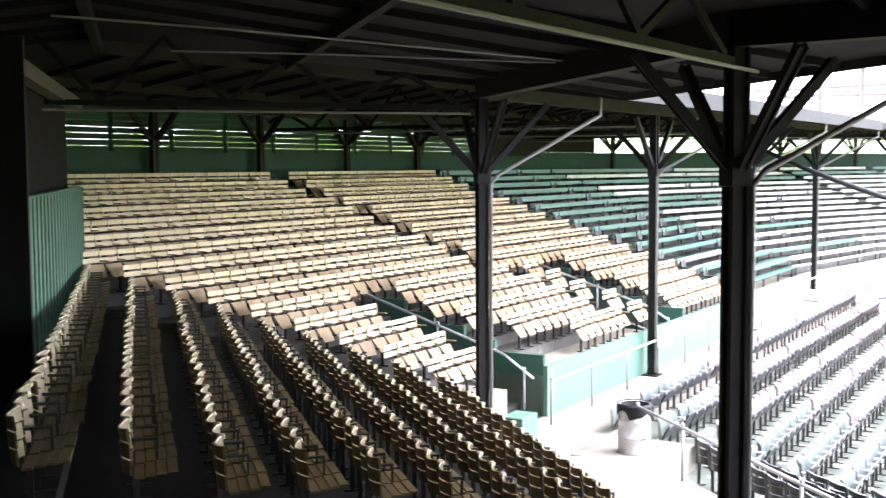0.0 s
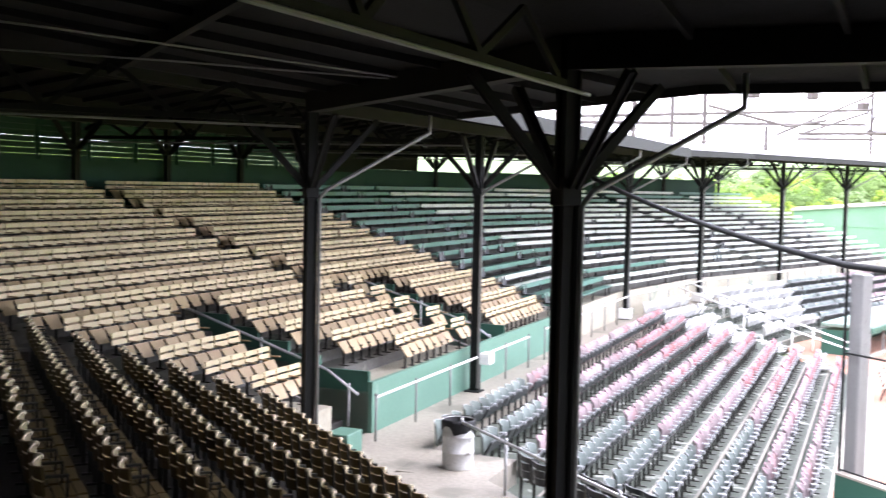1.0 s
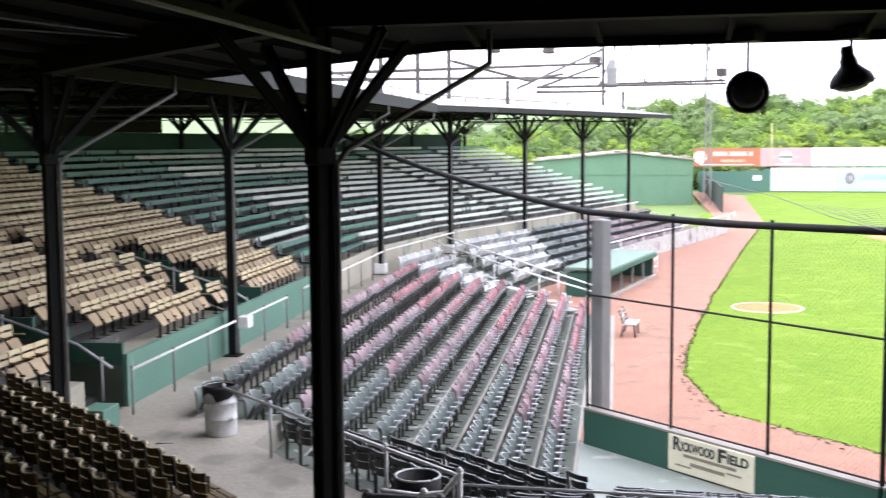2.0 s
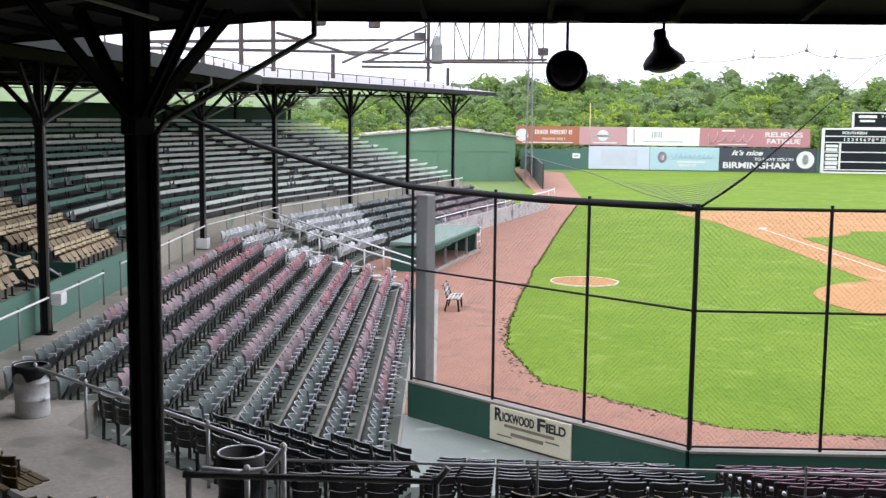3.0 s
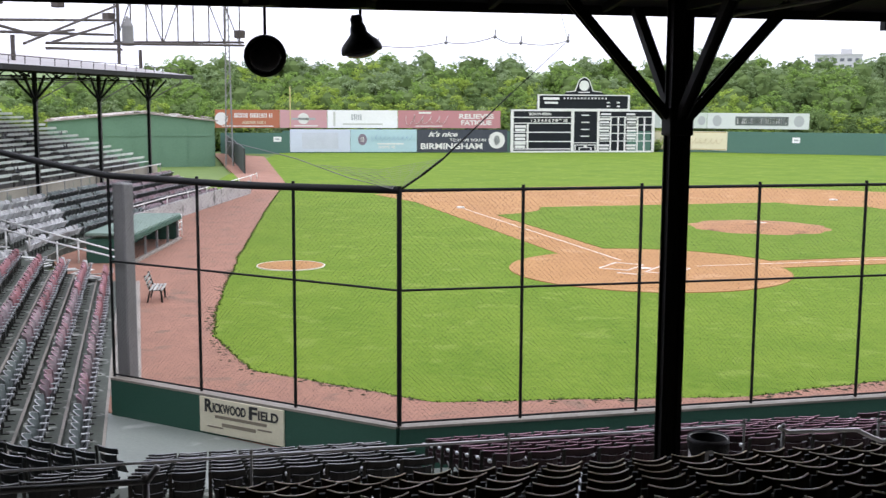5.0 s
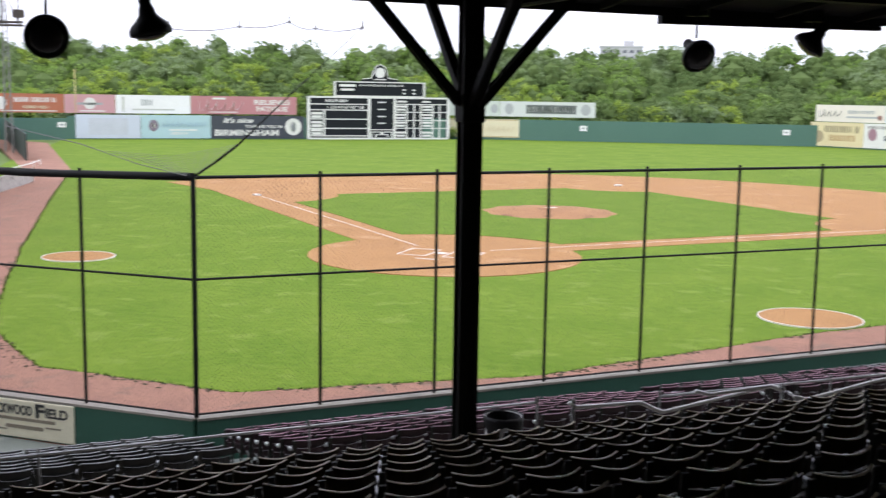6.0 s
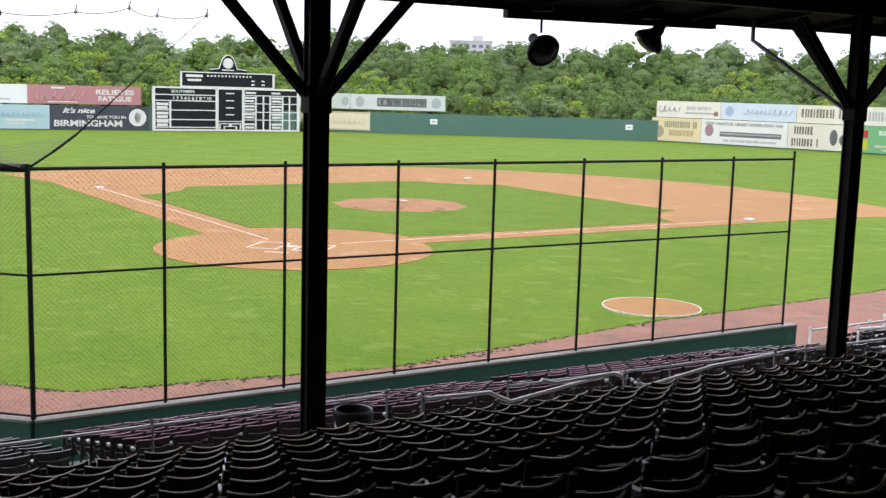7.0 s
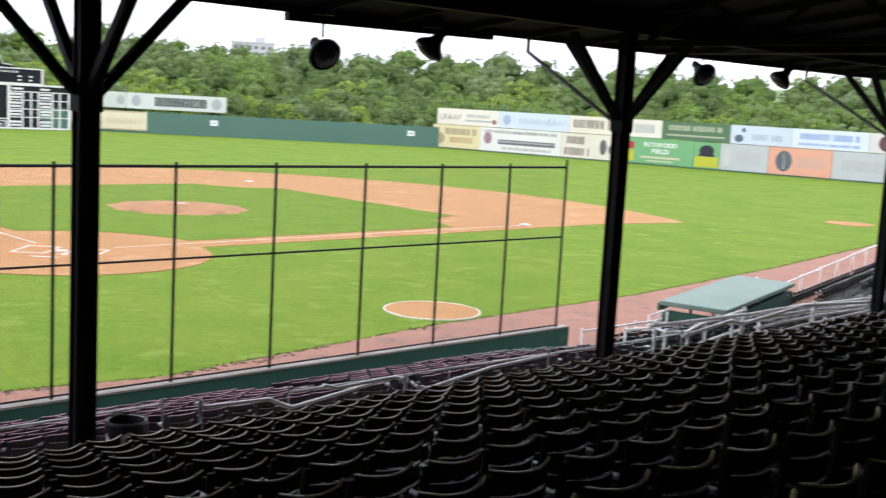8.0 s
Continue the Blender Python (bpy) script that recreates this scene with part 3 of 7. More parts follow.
    g.prism(strip(LEFT, -8.52, -9.2, None, 17.5), -0.2, 0.035)
    tagged(g.make("aisle_floor", M_CONC), "worn concrete aisle along the front box seats", "floor", kind="structure")


make_stands()


# ---- roof ----
def roof_z(s):
    pts = ((-2.3, EAVE_Z), (6.5, 8.9), (ROOF_BACK, 7.8))
    for (a, za), (b, zb) in zip(pts, pts[1:]):
        if s <= b:
            return za + (zb - za) * (s - a) / (b - a)
    return pts[-1][1]


LIFT = (0.45, 0.25, 0.1, 0.0, 0.0, 0.0)


def make_roof():
    edges = (-2.3, 6.5, ROOF_BACK)
    names = {FAR: "far", BEND: "bend", LEFT: "left", MID: "middle", RIGHT: "right"}
    for i in range(5):
        under, top = Geo(), Geo()
        for a, b in zip(edges, edges[1:]):
            for g, lo, hi in ((under, 0.0, 0.16), (top, 0.163, 0.2)):
                out = strip(i, a, b)
                zz = {}
                for s in (a, b):
                    u0, u1 = span(i, s)
                    for u, k in ((u0, i), (u1, i + 1)):
                        p = spot(i, u, s)
                        zz[(round(p.x, 3), round(p.y, 3))] = roof_z(s) + LIFT[k]
                k = [zz[(round(x, 3), round(y, 3))] for x, y in out]
                g.add([(x, y, z + lo) for (x, y), z in zip(out, k)] + [(x, y, z + hi) for (x, y), z in zip(out, k)],
                      [(3, 2, 1, 0), (4, 5, 6, 7)] + [(m, (m + 1) % 4, 4 + (m + 1) % 4, 4 + m) for m in range(4)])
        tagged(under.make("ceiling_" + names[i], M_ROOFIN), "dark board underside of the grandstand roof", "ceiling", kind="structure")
        tagged(top.make("roof_" + names[i], M_ROOFTOP), "grey weathered roofing over the grandstand", "roof", kind="structure")
        fascia = Geo()
        u0, u1 = span(i, -2.33)
        p, q = spot(i, u0, -2.34, EAVE_Z + 0.06 + LIFT[i]), spot(i, u1, -2.34, EAVE_Z + 0.06 + LIFT[i + 1])
        fascia.beam(p, q, 0.06, 0.24 if i < LEFT else 0.34)
        tagged(fascia.make("fascia_" + names[i], M_BLACK), "black painted board along the roof edge", "trim", kind="structure")
        # beams along the stand under the boards
        for s, w, h in ((0.0, 0.24, 0.34), (3.2, 0.12, 0.2), (6.5, 0.14, 0.24), (9.7, 0.12, 0.2), (REAR - 0.9, 0.2, 0.3)):
            u0, u1 = span(i, s)
            z = roof_z(s) - h / 2 - 0.004
            tagged(Geo().beam(spot(i, u0, s, z + LIFT[i]), spot(i, u1, s, z + LIFT[i + 1]), w, h).make("roof_beam", M_TRUSS),
                   "black steel beam under the roof boards", "beam", "beams under the roof", kind="structure")
        n = max(2, int((LINE[i + 1] - LINE[i]).length / 1.45))
        rafters = thing("rafters_" + names[i], "dark rafters under the roof boards", "rafters", kind="structure")
        for k in range(n * 2):
            u = -6 + k * 1.45
            for a, b in ((-2.2, 6.4), (6.6, ROOF_BACK - 0.2)):
                lo, hi = max(span(i, a)[0], span(i, b)[0]), min(span(i, a)[1], span(i, b)[1])
                if lo < u < hi:
                    t = min(1, max(0, u / (LINE[i + 1] - LINE[i]).length))
                    e = LIFT[i] * (1 - t) + LIFT[i + 1] * t - 0.05
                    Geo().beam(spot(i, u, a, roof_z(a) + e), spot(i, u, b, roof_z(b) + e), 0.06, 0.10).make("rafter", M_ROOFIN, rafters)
        if i <= LEFT:
            rail = thing("roof_rail", "low rusty rail along the roof edge", "rail", kind="structure")
            u0, u1 = span(i, -1.9)
            zz = roof_z(-1.9) + 0.24
            Geo().tube([spot(i, u0, -1.9, zz + 0.3 + LIFT[i]), spot(i, u1, -1.9, zz + 0.3 + LIFT[i + 1])], 0.02, 6).make("bar", M_RUST, rail)
            k = int((u1 - u0) / 1.6)
            for e in range(k + 1):
                f = e / k
                zl = zz + LIFT[i] * (1 - f) + LIFT[i + 1] * f
                Geo().tube([spot(i, u0 + (u1 - u0) * f, -1.9, zl - 0.05), spot(i, u0 + (u1 - u0) * f, -1.9, zl + 0.32)], 0.022, 6).make("post", M_RUST, rail)


make_roof()

COLUMNS = []
for k in range(4):
    COLUMNS.append((FAR, (LINE[1] - LINE[0]).length - BAY * k))
for k in range(3):
    COLUMNS.append((LEFT, BAY * k))
COLUMNS += [(MID, 0.0), (MID, 8.6)]
for k in range(1, 6):
    COLUMNS.append((RIGHT, RIGHT_BAY * k - (0.09 if k == 2 else 0.0)))


def column(i, u, s, foot, top, heavy=True, spout=True, size=1.0):
    """A built-up steel column: two channels laced by flats, knee braces to the beams, a base plate and a downspout."""
    c = thing("column", "tall black riveted steel column with knee braces", "column", "columns of the grandstand", frame_m(spot(i, u, s, foot), -back(i)))
    h = top - foot
    w = 0.07 if heavy else 0.06
    g = Geo()
    for a in (-1, 1):
        g.box((a * w, 0, h / 2), (0.035, 0.17 if heavy else 0.14, h), None, 0.008)
    g.box((0, 0, h / 2), (2 * w - 0.04, 0.10, h - 0.02))
    for a in (-1, 1):
        for b in (-1, 1):
            g.box((a * (w + 0.02), b * (0.078 if heavy else 0.062), h / 2), (0.05, 0.022, h - 0.01))
    g.make("shaft", M_BLACK, c)
    Geo().box((0, 0, 0.015), (0.42, 0.40, 0.03), None, 0.006).make("base_plate", M_BLACK, c)
    r = h - (1.29 if heavy else 0.9) * size
    for dx, dy in ((1, 0), (-1, 0), (0, 1), (0, -1)):
        reach = (1.22 if heavy else 0.9) * size
        g = Geo()
        off = 0.12 if dx else 0.10
        p0, p1 = Vector((dx * off, dy * off, r)), Vector((dx * reach, dy * reach, h - 0.1))
        for e in (-0.045, 0.045):
            side = Vector((dy * e, dx * e, 0))
            g.beam(p0 + side, p1 + side, 0.022, 0.10)
        g.beam(p0, p1, 0.07, 0.04)
        g.make("knee_brace", M_BLACK, c)
    if heavy:
        g = Geo()
        g.box((0, 0, r - 0.05), (0.26, 0.24, 0.3), None, 0.01)
        g.make("gusset_collar", M_BLACK, c)
    if heavy and spout:
        g = Geo()
        g.tube([(0.11, 2.2, h + 0.1), (0.11, 2.2, h - 0.28), (0.11, 2.05, h - 0.36), (0.11, 0.26, r - 0.05), (0.11, 0.13, r - 0.2), (0.11, 0.13, 0.1)], 0.035, 8)
        g.make("downspout", M_POLE, c, "grey metal downspout", smooth=True)
    return c


def make_columns():
    for i, u in COLUMNS:
        t = u / (LINE[i + 1] - LINE[i]).length
        column(i, u, 0.0, WALK_Z, roof_z(0) - 0.34 + LIFT[i] * (1 - t) + LIFT[i + 1] * t, True, (i, u) != (RIGHT, RIGHT_BAY), 0.93 if (i, u) == (MID, 8.6) else 1.0)
    for i, us in ((LEFT, (5.0, 9.4, 13.65, 17.9, 22.1)), (BEND, (4.3,)), (FAR, (3.5, 11, 19))):
        for u in us:
            column(i, u, REAR - 0.25, tier(ROWS - 1), roof_z(REAR - 0.25) - 0.01, False)


    for i, u in COLUMNS:
        t = u / (LINE[i + 1] - LINE[i]).length
        e = LIFT[i] * (1 - t) + LIFT[i + 1] * t
        z = roof_z(0) - 0.5 + e
        truss = thing("roof_truss", "black steel roof truss", "truss", "roof trusses", kind="structure")
        if (i, u) == (MID, 8.6):
            i, u = RIGHT, 0.0
        Geo().beam(spot(i, u, 0.2, z), spot(i, u, REAR - 0.2, z + 0.05), 0.07, 0.09).make("chord", M_TRUSS, truss)
        for k in range(6):
            a, b = 0.4 + 2.0 * k, 1.4 + 2.0 * k
            Geo().beam(spot(i, u, a, z + 0.05), spot(i, u, b, roof_z(b) + e - 0.1), 0.05, 0.08).make("brace", M_TRUSS, truss)
            Geo().beam(spot(i, u, b, roof_z(b) + e - 0.1), spot(i, u, b + 1.0, z + 0.05), 0.05, 0.08).make("brace", M_TRUSS, truss)
        c = Geo().tube([spot(i, u + 0.3, 0.3, z - 0.12), spot(i, u + 0.3, REAR - 0.2, z - 0.1)], 0.02, 6)
        tagged(c.make("conduit", M_POLE), "grey electrical conduit under the roof", "pipe", "conduits under the roof")


make_columns()
for run in (((4.0, -43.5), (3.3, -41.9), (0.3, -36.6)), ((0.9, -42.4), (0.8, -40.3), (0.0, -35.3))):
    tagged(Geo().tube([(x, y, 8.0) for x, y in run], 0.012, 6).make("conduit", M_POLE), "thin pale electrical conduit under the roof", "pipe", "conduits under the roof")
tagged(Geo().beam(spot(RIGHT, 12.45, -2.39, EAVE_Z - 0.14), spot(RIGHT, 16.4, -2.39, EAVE_Z - 0.1), 0.12, 0.16).make("gutter", M_BLACK),
       "short length of black gutter under the roof edge", "gutter", kind="structure")


# ---- rear walls ----
def make_rear():
    for i, nm in ((LEFT, "left"), (BEND, "bend"), (FAR, "far"), (RIGHT, "right")):
        low = tier(ROWS - 1)
        hi = {LEFT: low + 1.37, BEND: 7.13, FAR: 7.2, RIGHT: roof_z(REAR + 0.1) - 0.004}[i]
        tagged(Geo().prism(strip(i, REAR, REAR + 0.12, 3.5 if i == FAR else None), -0.3, hi).make("rear_wall_" + nm, M_GREEND),
               "dark green painted board wall at the rear of the stand", "wall", kind="structure")
    # louvres along the rear of the left stand
    lo, hi = tier(ROWS - 1) + 1.37, roof_z(REAR) - 0.02
    u_a, u_b = span(LEFT, REAR)
    u_a = 4.4
    louvre = thing("louvre_screen", "dark green wooden louvres with daylight between the slats", "louvre screen", kind="structure")
    u = u_a
    while u < u_b - 0.5:
        e = min(u + 2.1, u_b - 0.1)
        Geo().beam(spot(LEFT, u, REAR + 0.06, lo), spot(LEFT, u, REAR + 0.06, hi), 0.12, 0.14, (1, 0, 0)).make("post", M_GREEND, louvre)
        n = 7
        for k in range(n):
            z = lo + 0.07 + (hi - lo - 0.08) * k / n
            Geo().beam(spot(LEFT, u + 0.08, REAR + 0.06, z), spot(LEFT, e - 0.08, REAR + 0.06, z), 0.10, (hi - lo) / n * 0.88).make("slat", M_GREEND, louvre)
        u = e
    g = Geo().prism(strip(LEFT, REAR, REAR + 0.1, None, u_a - 0.1), lo, hi)
    tagged(g.make("rear_panel", M_TRUSS), "black solid panel beside the louvres", "wall", kind="structure")
    g = Geo().prism(strip(BEND, REAR, REAR + 0.1, 5.5), 7.134, roof_z(REAR) + 0.1)
    tagged(g.make("rear_panel_bend", M_TRUSS), "black solid panel beside the louvres", "wall", kind="structure")
    # booth behind the middle rows
    y0, x0, x1 = -44.1, -6.9, 1.5
    g = Geo()
    g.box(((x0 + x1) / 2, y0 - 0.08, 4.5), (x1 - x0, 0.16, 3.4))
    w = tagged(g.make("booth_wall", M_GREEN2), "light green boarded wall of a booth in the stand", "wall", kind="structure")
    x = x0 + 0.2
    while x < x1:
        Geo().box((x, y0 + 0.012, 4.5), (0.05, 0.02, 3.38)).make("batten", M_GREEN2, w)
        x += 0.42
    g = Geo()
    g.box(((x0 + x1) / 2, y0 - 0.3, 6.9), (x1 - x0, 0.06, 1.5))
    tagged(g.make("booth_screen", M_TRUSS), "black mesh screen above the booth wall", "screen", kind="structure")
    tagged(Geo().box(((x0 + x1) / 2, y0 - 0.05, 7.72), (x1 - x0, 0.2, 0.2)).make("booth_lintel", M_RUST), "grey beam over the booth screen", "beam", kind="structure")
    tagged(Geo().box((x1 + 0.08, y0 - 3.0, 5.4), (0.16, 6.1, 5.3)).make("booth_end_wall", M_BLACK), "black painted end wall of the booth", "wall", kind="structure")
    tagged(Geo().prism(strip(MID, REAR, REAR + 0.12), -0.3, roof_z(REAR) - 0.01).make("rear_wall_middle", M_GREEN), "dark green rear wall behind the booth", "wall", kind="structure")


make_rear()


# ---- backstop ----
WALL_H, NET_H = 0.8, 4.25
NET = [Vector((-2.35, -26.15)), Vector((0.05, -26.12)), Vector((2.42, -26.12)), Vector((4.75, -26.12)), Vector((6.4, -24.55))]
NET_END = Vector((18.04, -13.48))
for share_ in (0.143, 0.293, 0.436, 0.583, 0.725, 0.868, 1.0):
    NET.append(NET[4].lerp(NET_END, share_))


def make_backstop():
    g = Geo()
    for p, q in ((NET[0], NET[3]), (NET[3], NET_END + (NET_END - NET[3]).normalized() * 0.42)):
        g.beam((p.x, p.y, WALL_H / 2 - 0.13), (q.x, q.y, WALL_H / 2 - 0.13), 0.22, WALL_H + 0.2)
    wall = tagged(g.make("backstop_wall", M_GREEN), "low dark green wall behind home plate", "wall", kind="structure")
    g = Geo()
    for p, q in ((NET[0], NET[3]), (NET[3], NET_END + (NET_END - NET[3]).normalized() * 0.42)):
        g.beam((p.x, p.y, WALL_H - 0.01), (q.x, q.y, WALL_H - 0.01), 0.25, 0.045)
    g.make("coping", M_CONC, wall)
    net = thing("backstop_fence", "tall black chain-link backstop fence on a low wall", "fence", m=Matrix.Translation((*NET[0], WALL_H)))
    inv = net.matrix_world.inverted()

    def put(g, name, material=M_BLACK):
        ob = g.make(name, material)
        ob.parent = net
        ob.matrix_parent_inverse = inv
        return ob
    for k, p in enumerate(NET):
        r = 0.045 if k == 3 else 0.031
        put(Geo().tube([(p.x, p.y, WALL_H), (p.x, p.y, WALL_H + NET_H + (0.08 if k != 11 else 0.2))], r, 10), "post")
    pitch = 0.095
    for p, q in zip(NET, NET[1:]):
        z0, z1 = WALL_H + 0.06, WALL_H + NET_H
        za, zb = (WALL_H + NET_H * (0.582 - 0.012 * max(0.0, (e.x - 4.75) / 13.5)) for e in (p, q))
        for za, zb, r in ((z0, z0, 0.02), (za, zb, 0.022), (z1, z1, 0.03)):
            put(Geo().tube([(p.x, p.y, za), (q.x, q.y, zb)], r, 8), "rail")
        d = q - p
        length = d.length
        d = d / length
        h = z1 - z0
        g = Geo()
        nrm = Vector((d.y, -d.x, 0)) * 0.0013
        for sign in (1, -1):
            t = -h + pitch
            while t < length:
                a = max(0.0, t)
                b = min(length, t + h)
                za, zb = (a - t, b - t) if sign > 0 else (h - (a - t), h - (b - t))
                A = Vector((p.x + d.x * a, p.y + d.y * a, z0 + za))
                B = Vector((p.x + d.x * b, p.y + d.y * b, z0 + zb))
                side = Vector((d.x, d.y, -sign)).normalized() * 0.0013
                g.add([A + side, A - side, A + nrm, B + side, B - side, B + nrm], [(0, 3, 4, 1), (1, 4, 5, 2), (2, 5, 3, 0)])
                t += pitch
        put(g, "chain_link_mesh", M_BLACK)
    # stout pole at the left end
    tagged(Geo().box((-2.2, -25.9, 2.4), (0.34, 0.30, 5.0), None, 0.03).make("padded_pole", M_POLE), "grey square pole beside the end of the backstop fence", "pole", kind="")
    # sign on the wall
    s = thing("wall_sign", "cream painted sign with black lettering on the low green wall", "sign", m=frame_m((1.19, -26.24, 0.0), (0, -1)))
    Geo().box((0, 0.02, 0.40), (2.12, 0.04, 0.72), None, 0.01).make("board", mat("sign_cream", (0.8, 0.76, 0.57), 0.5, (0.68, 0.63, 0.46), 3, 30, 0.7), s)
    dark = mat("sign_black", (0.03, 0.03, 0.03), 0.5)
    brown = mat("sign_brown", (0.28, 0.24, 0.17), 0.5)
    for words, lo, hi, size, z in (("R", 0.0, 0.11, 0.36, 0.585), ("ICKWOOD", 0.12, 0.57, 0.25, 0.565), ("F", 0.61, 0.72, 0.36, 0.575), ("IELD", 0.735, 1.0, 0.25, 0.565)):
        text(s, words, ((0.5 - (lo + hi) / 2) * 1.86, 0.045, z), size, dark, "lettering", (hi - lo) * 1.86)
    Geo().box((0, 0.044, 0.40), (1.3, 0.006, 0.06)).make("small_writing", brown, s)
    Geo().box((0.05, 0.044, 0.25), (0.85, 0.006, 0.07)).make("bat_emblem", brown, s)
    Geo().box((-0.6, 0.044, 0.29), (0.35, 0.006, 0.03)).make("small_writing", brown, s)
    Geo().box((0.65, 0.044, 0.18), (0.4, 0.006, 0.03)).make("small_writing", brown, s)


def text(parent, words, p, size, material, name, width=None, slant=0.0):
    """Raised lettering in the built-in font, facing along the parent's y axis."""
    cu = bpy.data.curves.new(name, "FONT")
    cu.body, cu.size, cu.extrude, cu.align_x, cu.align_y, cu.shear = words, size, 0.004, "CENTER", "CENTER", slant
    cu.offset = size * 0.03
    tmp = bpy.data.objects.new("tmp", cu)
    scene.collection.objects.link(tmp)
    bpy.context.view_layer.update()
    me = bpy.data.meshes.new_from_object(tmp.evaluated_get(bpy.context.evaluated_depsgraph_get()))
    bpy.data.objects.remove(tmp)
    bpy.data.curves.remove(cu)
    me.materials.clear()
    me.materials.append(material)
    ob = new(name, me)
    ob.parent = parent
    xs = [v.co.x for v in me.vertices] or [0, 1]
    k = width / (max(xs) - min(xs)) if width else 1.0
    ob.matrix_basis = Matrix.Translation(p) @ Euler((radians(90), 0, radians(180))).to_matrix().to_4x4() @ Matrix.Diagonal((k, 1, 1, 1))
    return ob


make_backstop()


# ---- seats ----
def curved_slat(g, w, z0, z1, y, bow, thick, lean=0.0, n=4, drop=0.0):
    """A board across the seat, bowed backwards in plan; lean: how far its top lies behind its foot."""
    vs, fs = [], []
    for k in range(n + 1):
        t = -1 + 2 * k / n
        yy = y - bow * (1 - t * t)
        for zz, ly in ((z0, 0.0), (z1 - drop * t * t, -lean)):
            vs += [(t * w / 2, yy + ly, zz), (t * w / 2, yy + ly - thick, zz)]
    for k in range(n):
        a = 4 * k
        fs += [(a, a + 4, a + 6, a + 2), (a + 5, a + 1, a + 3, a + 7), (a + 2, a + 6, a + 7, a + 3), (a + 4, a, a + 1, a + 5)]
    fs += [(1, 0, 2, 3), (4 * n, 4 * n + 1, 4 * n + 3, 4 * n + 2)]
    return g.add(vs, fs)


W = 0.44


def rim(g, w, z, y, bow, thick, h, n, drop):
    """The rounded upper edge of a seat back."""
    vs, fs = [], []
    for k in range(n + 1):
        t = -1 + 2 * k / n
        yy, zz = y - bow * (1 - t * t), z - drop * t * t
        vs += [(t * w / 2, yy, zz), (t * w / 2, yy - thick * 0.25, zz + h), (t * w / 2, yy - thick * 0.75, zz + h), (t * w / 2, yy - thick, zz)]
    for k in range(n):
        a = 4 * k
        fs += [(a, a + 4, a + 5, a + 1), (a + 1, a + 5, a + 6, a + 2), (a + 2, a + 6, a + 7, a + 3)]
    return g.add(vs, fs)


def wood_seat(down=True, straight=False, flat=False, cap=True):
    """Parts of a slatted wooden grandstand seat: origin on the floor under the back, y towards the field."""
    P = {}
    if straight:
        P["middle_slat"] = curved_slat(Geo(), W - 0.005, 0.60, 0.688, 0.05, 0.012, 0.018, 0.012, 2)
        P["top_slat"] = curved_slat(Geo(), W - 0.005, 0.732, 0.82, 0.035, 0.012, 0.02, 0.012, 2)
        P["slat_upright"] = Geo().beam((-W / 2, 0.035, 0.60), (-W / 2, 0.012, 0.81), 0.06, 0.022, (1, 0, 0))
    g = Geo()
    curved_slat(g, W - 0.10, 0.44, 0.56, 0.08, 0.065, 0.016, 0.01)
    if not straight:
        P["lower_slat"] = g
    g = Geo()
    curved_slat(g, W - 0.09, 0.575, 0.69, 0.075, 0.07, 0.016, 0.01)
    P.setdefault("middle_slat", g)
    g = Geo()
    bow, rise = (0.028, -0.006) if flat else (0.06, -0.02)
    wide = W - (0.03 if flat else 0.08)
    curved_slat(g, wide, 0.705, 0.79, 0.07, bow, 0.022, 0.012, 6, rise)
    P.setdefault("top_slat", g)
    # separate pale strip: worn edge and painted highlight in one
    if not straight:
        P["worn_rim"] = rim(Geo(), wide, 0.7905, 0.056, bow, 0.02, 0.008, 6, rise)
    g = Geo()
    if down:
        for k in range(4):
            g.box((0, 0.13 + 0.085 * k, 0.425 + 0.012 * k), (W - 0.06, 0.075, 0.018))
    else:
        g.add([(x * w, y + e, z) for y, z, w in ((0.33, 0.33, 0.15), (0.16, 0.57, 0.20)) for x, e in ((-1, 0), (1, 0), (1, -0.03), (-1, -0.03))],
              [(0, 1, 5, 4), (1, 2, 6, 5), (2, 3, 7, 6), (3, 0, 4, 7), (3, 2, 1, 0), (4, 5, 6, 7)])
    P["seat_pan"] = g
    g = Geo()
    g.box((-W / 2, 0.10, 0.2), (0.022, 0.05, 0.4))
    g.box((-W / 2, 0.12, 0.012), (0.05, 0.22, 0.024))
    g.beam((-W / 2, 0.06, 0.38), (-W / 2, 0.015, 0.80), 0.02, 0.045, (1, 0, 0))
    g.beam((-W / 2, 0.08, 0.40), (-W / 2, 0.33, 0.42), 0.02, 0.03)
    P["iron_standard"] = g
    g = Geo()
    if flat:
        g.box((-W / 2, 0.25, 0.63), (0.05, 0.07, 0.05), None, 0.012)
    else:
        g.box((-W / 2, 0.17, 0.63), (0.04, 0.22, 0.022))
    if down:
        g.beam((-W / 2, 0.27, 0.42), (-W / 2, 0.27, 0.62), 0.02, 0.025, (1, 0, 0))
    P["armrest"] = g
    if down and cap:
        g = Geo()
        g.box((-W / 2, 0.045, 0.80), (0.075, 0.075, 0.05), None, 0.018)
        P["shoulder_cap"] = g
    return P


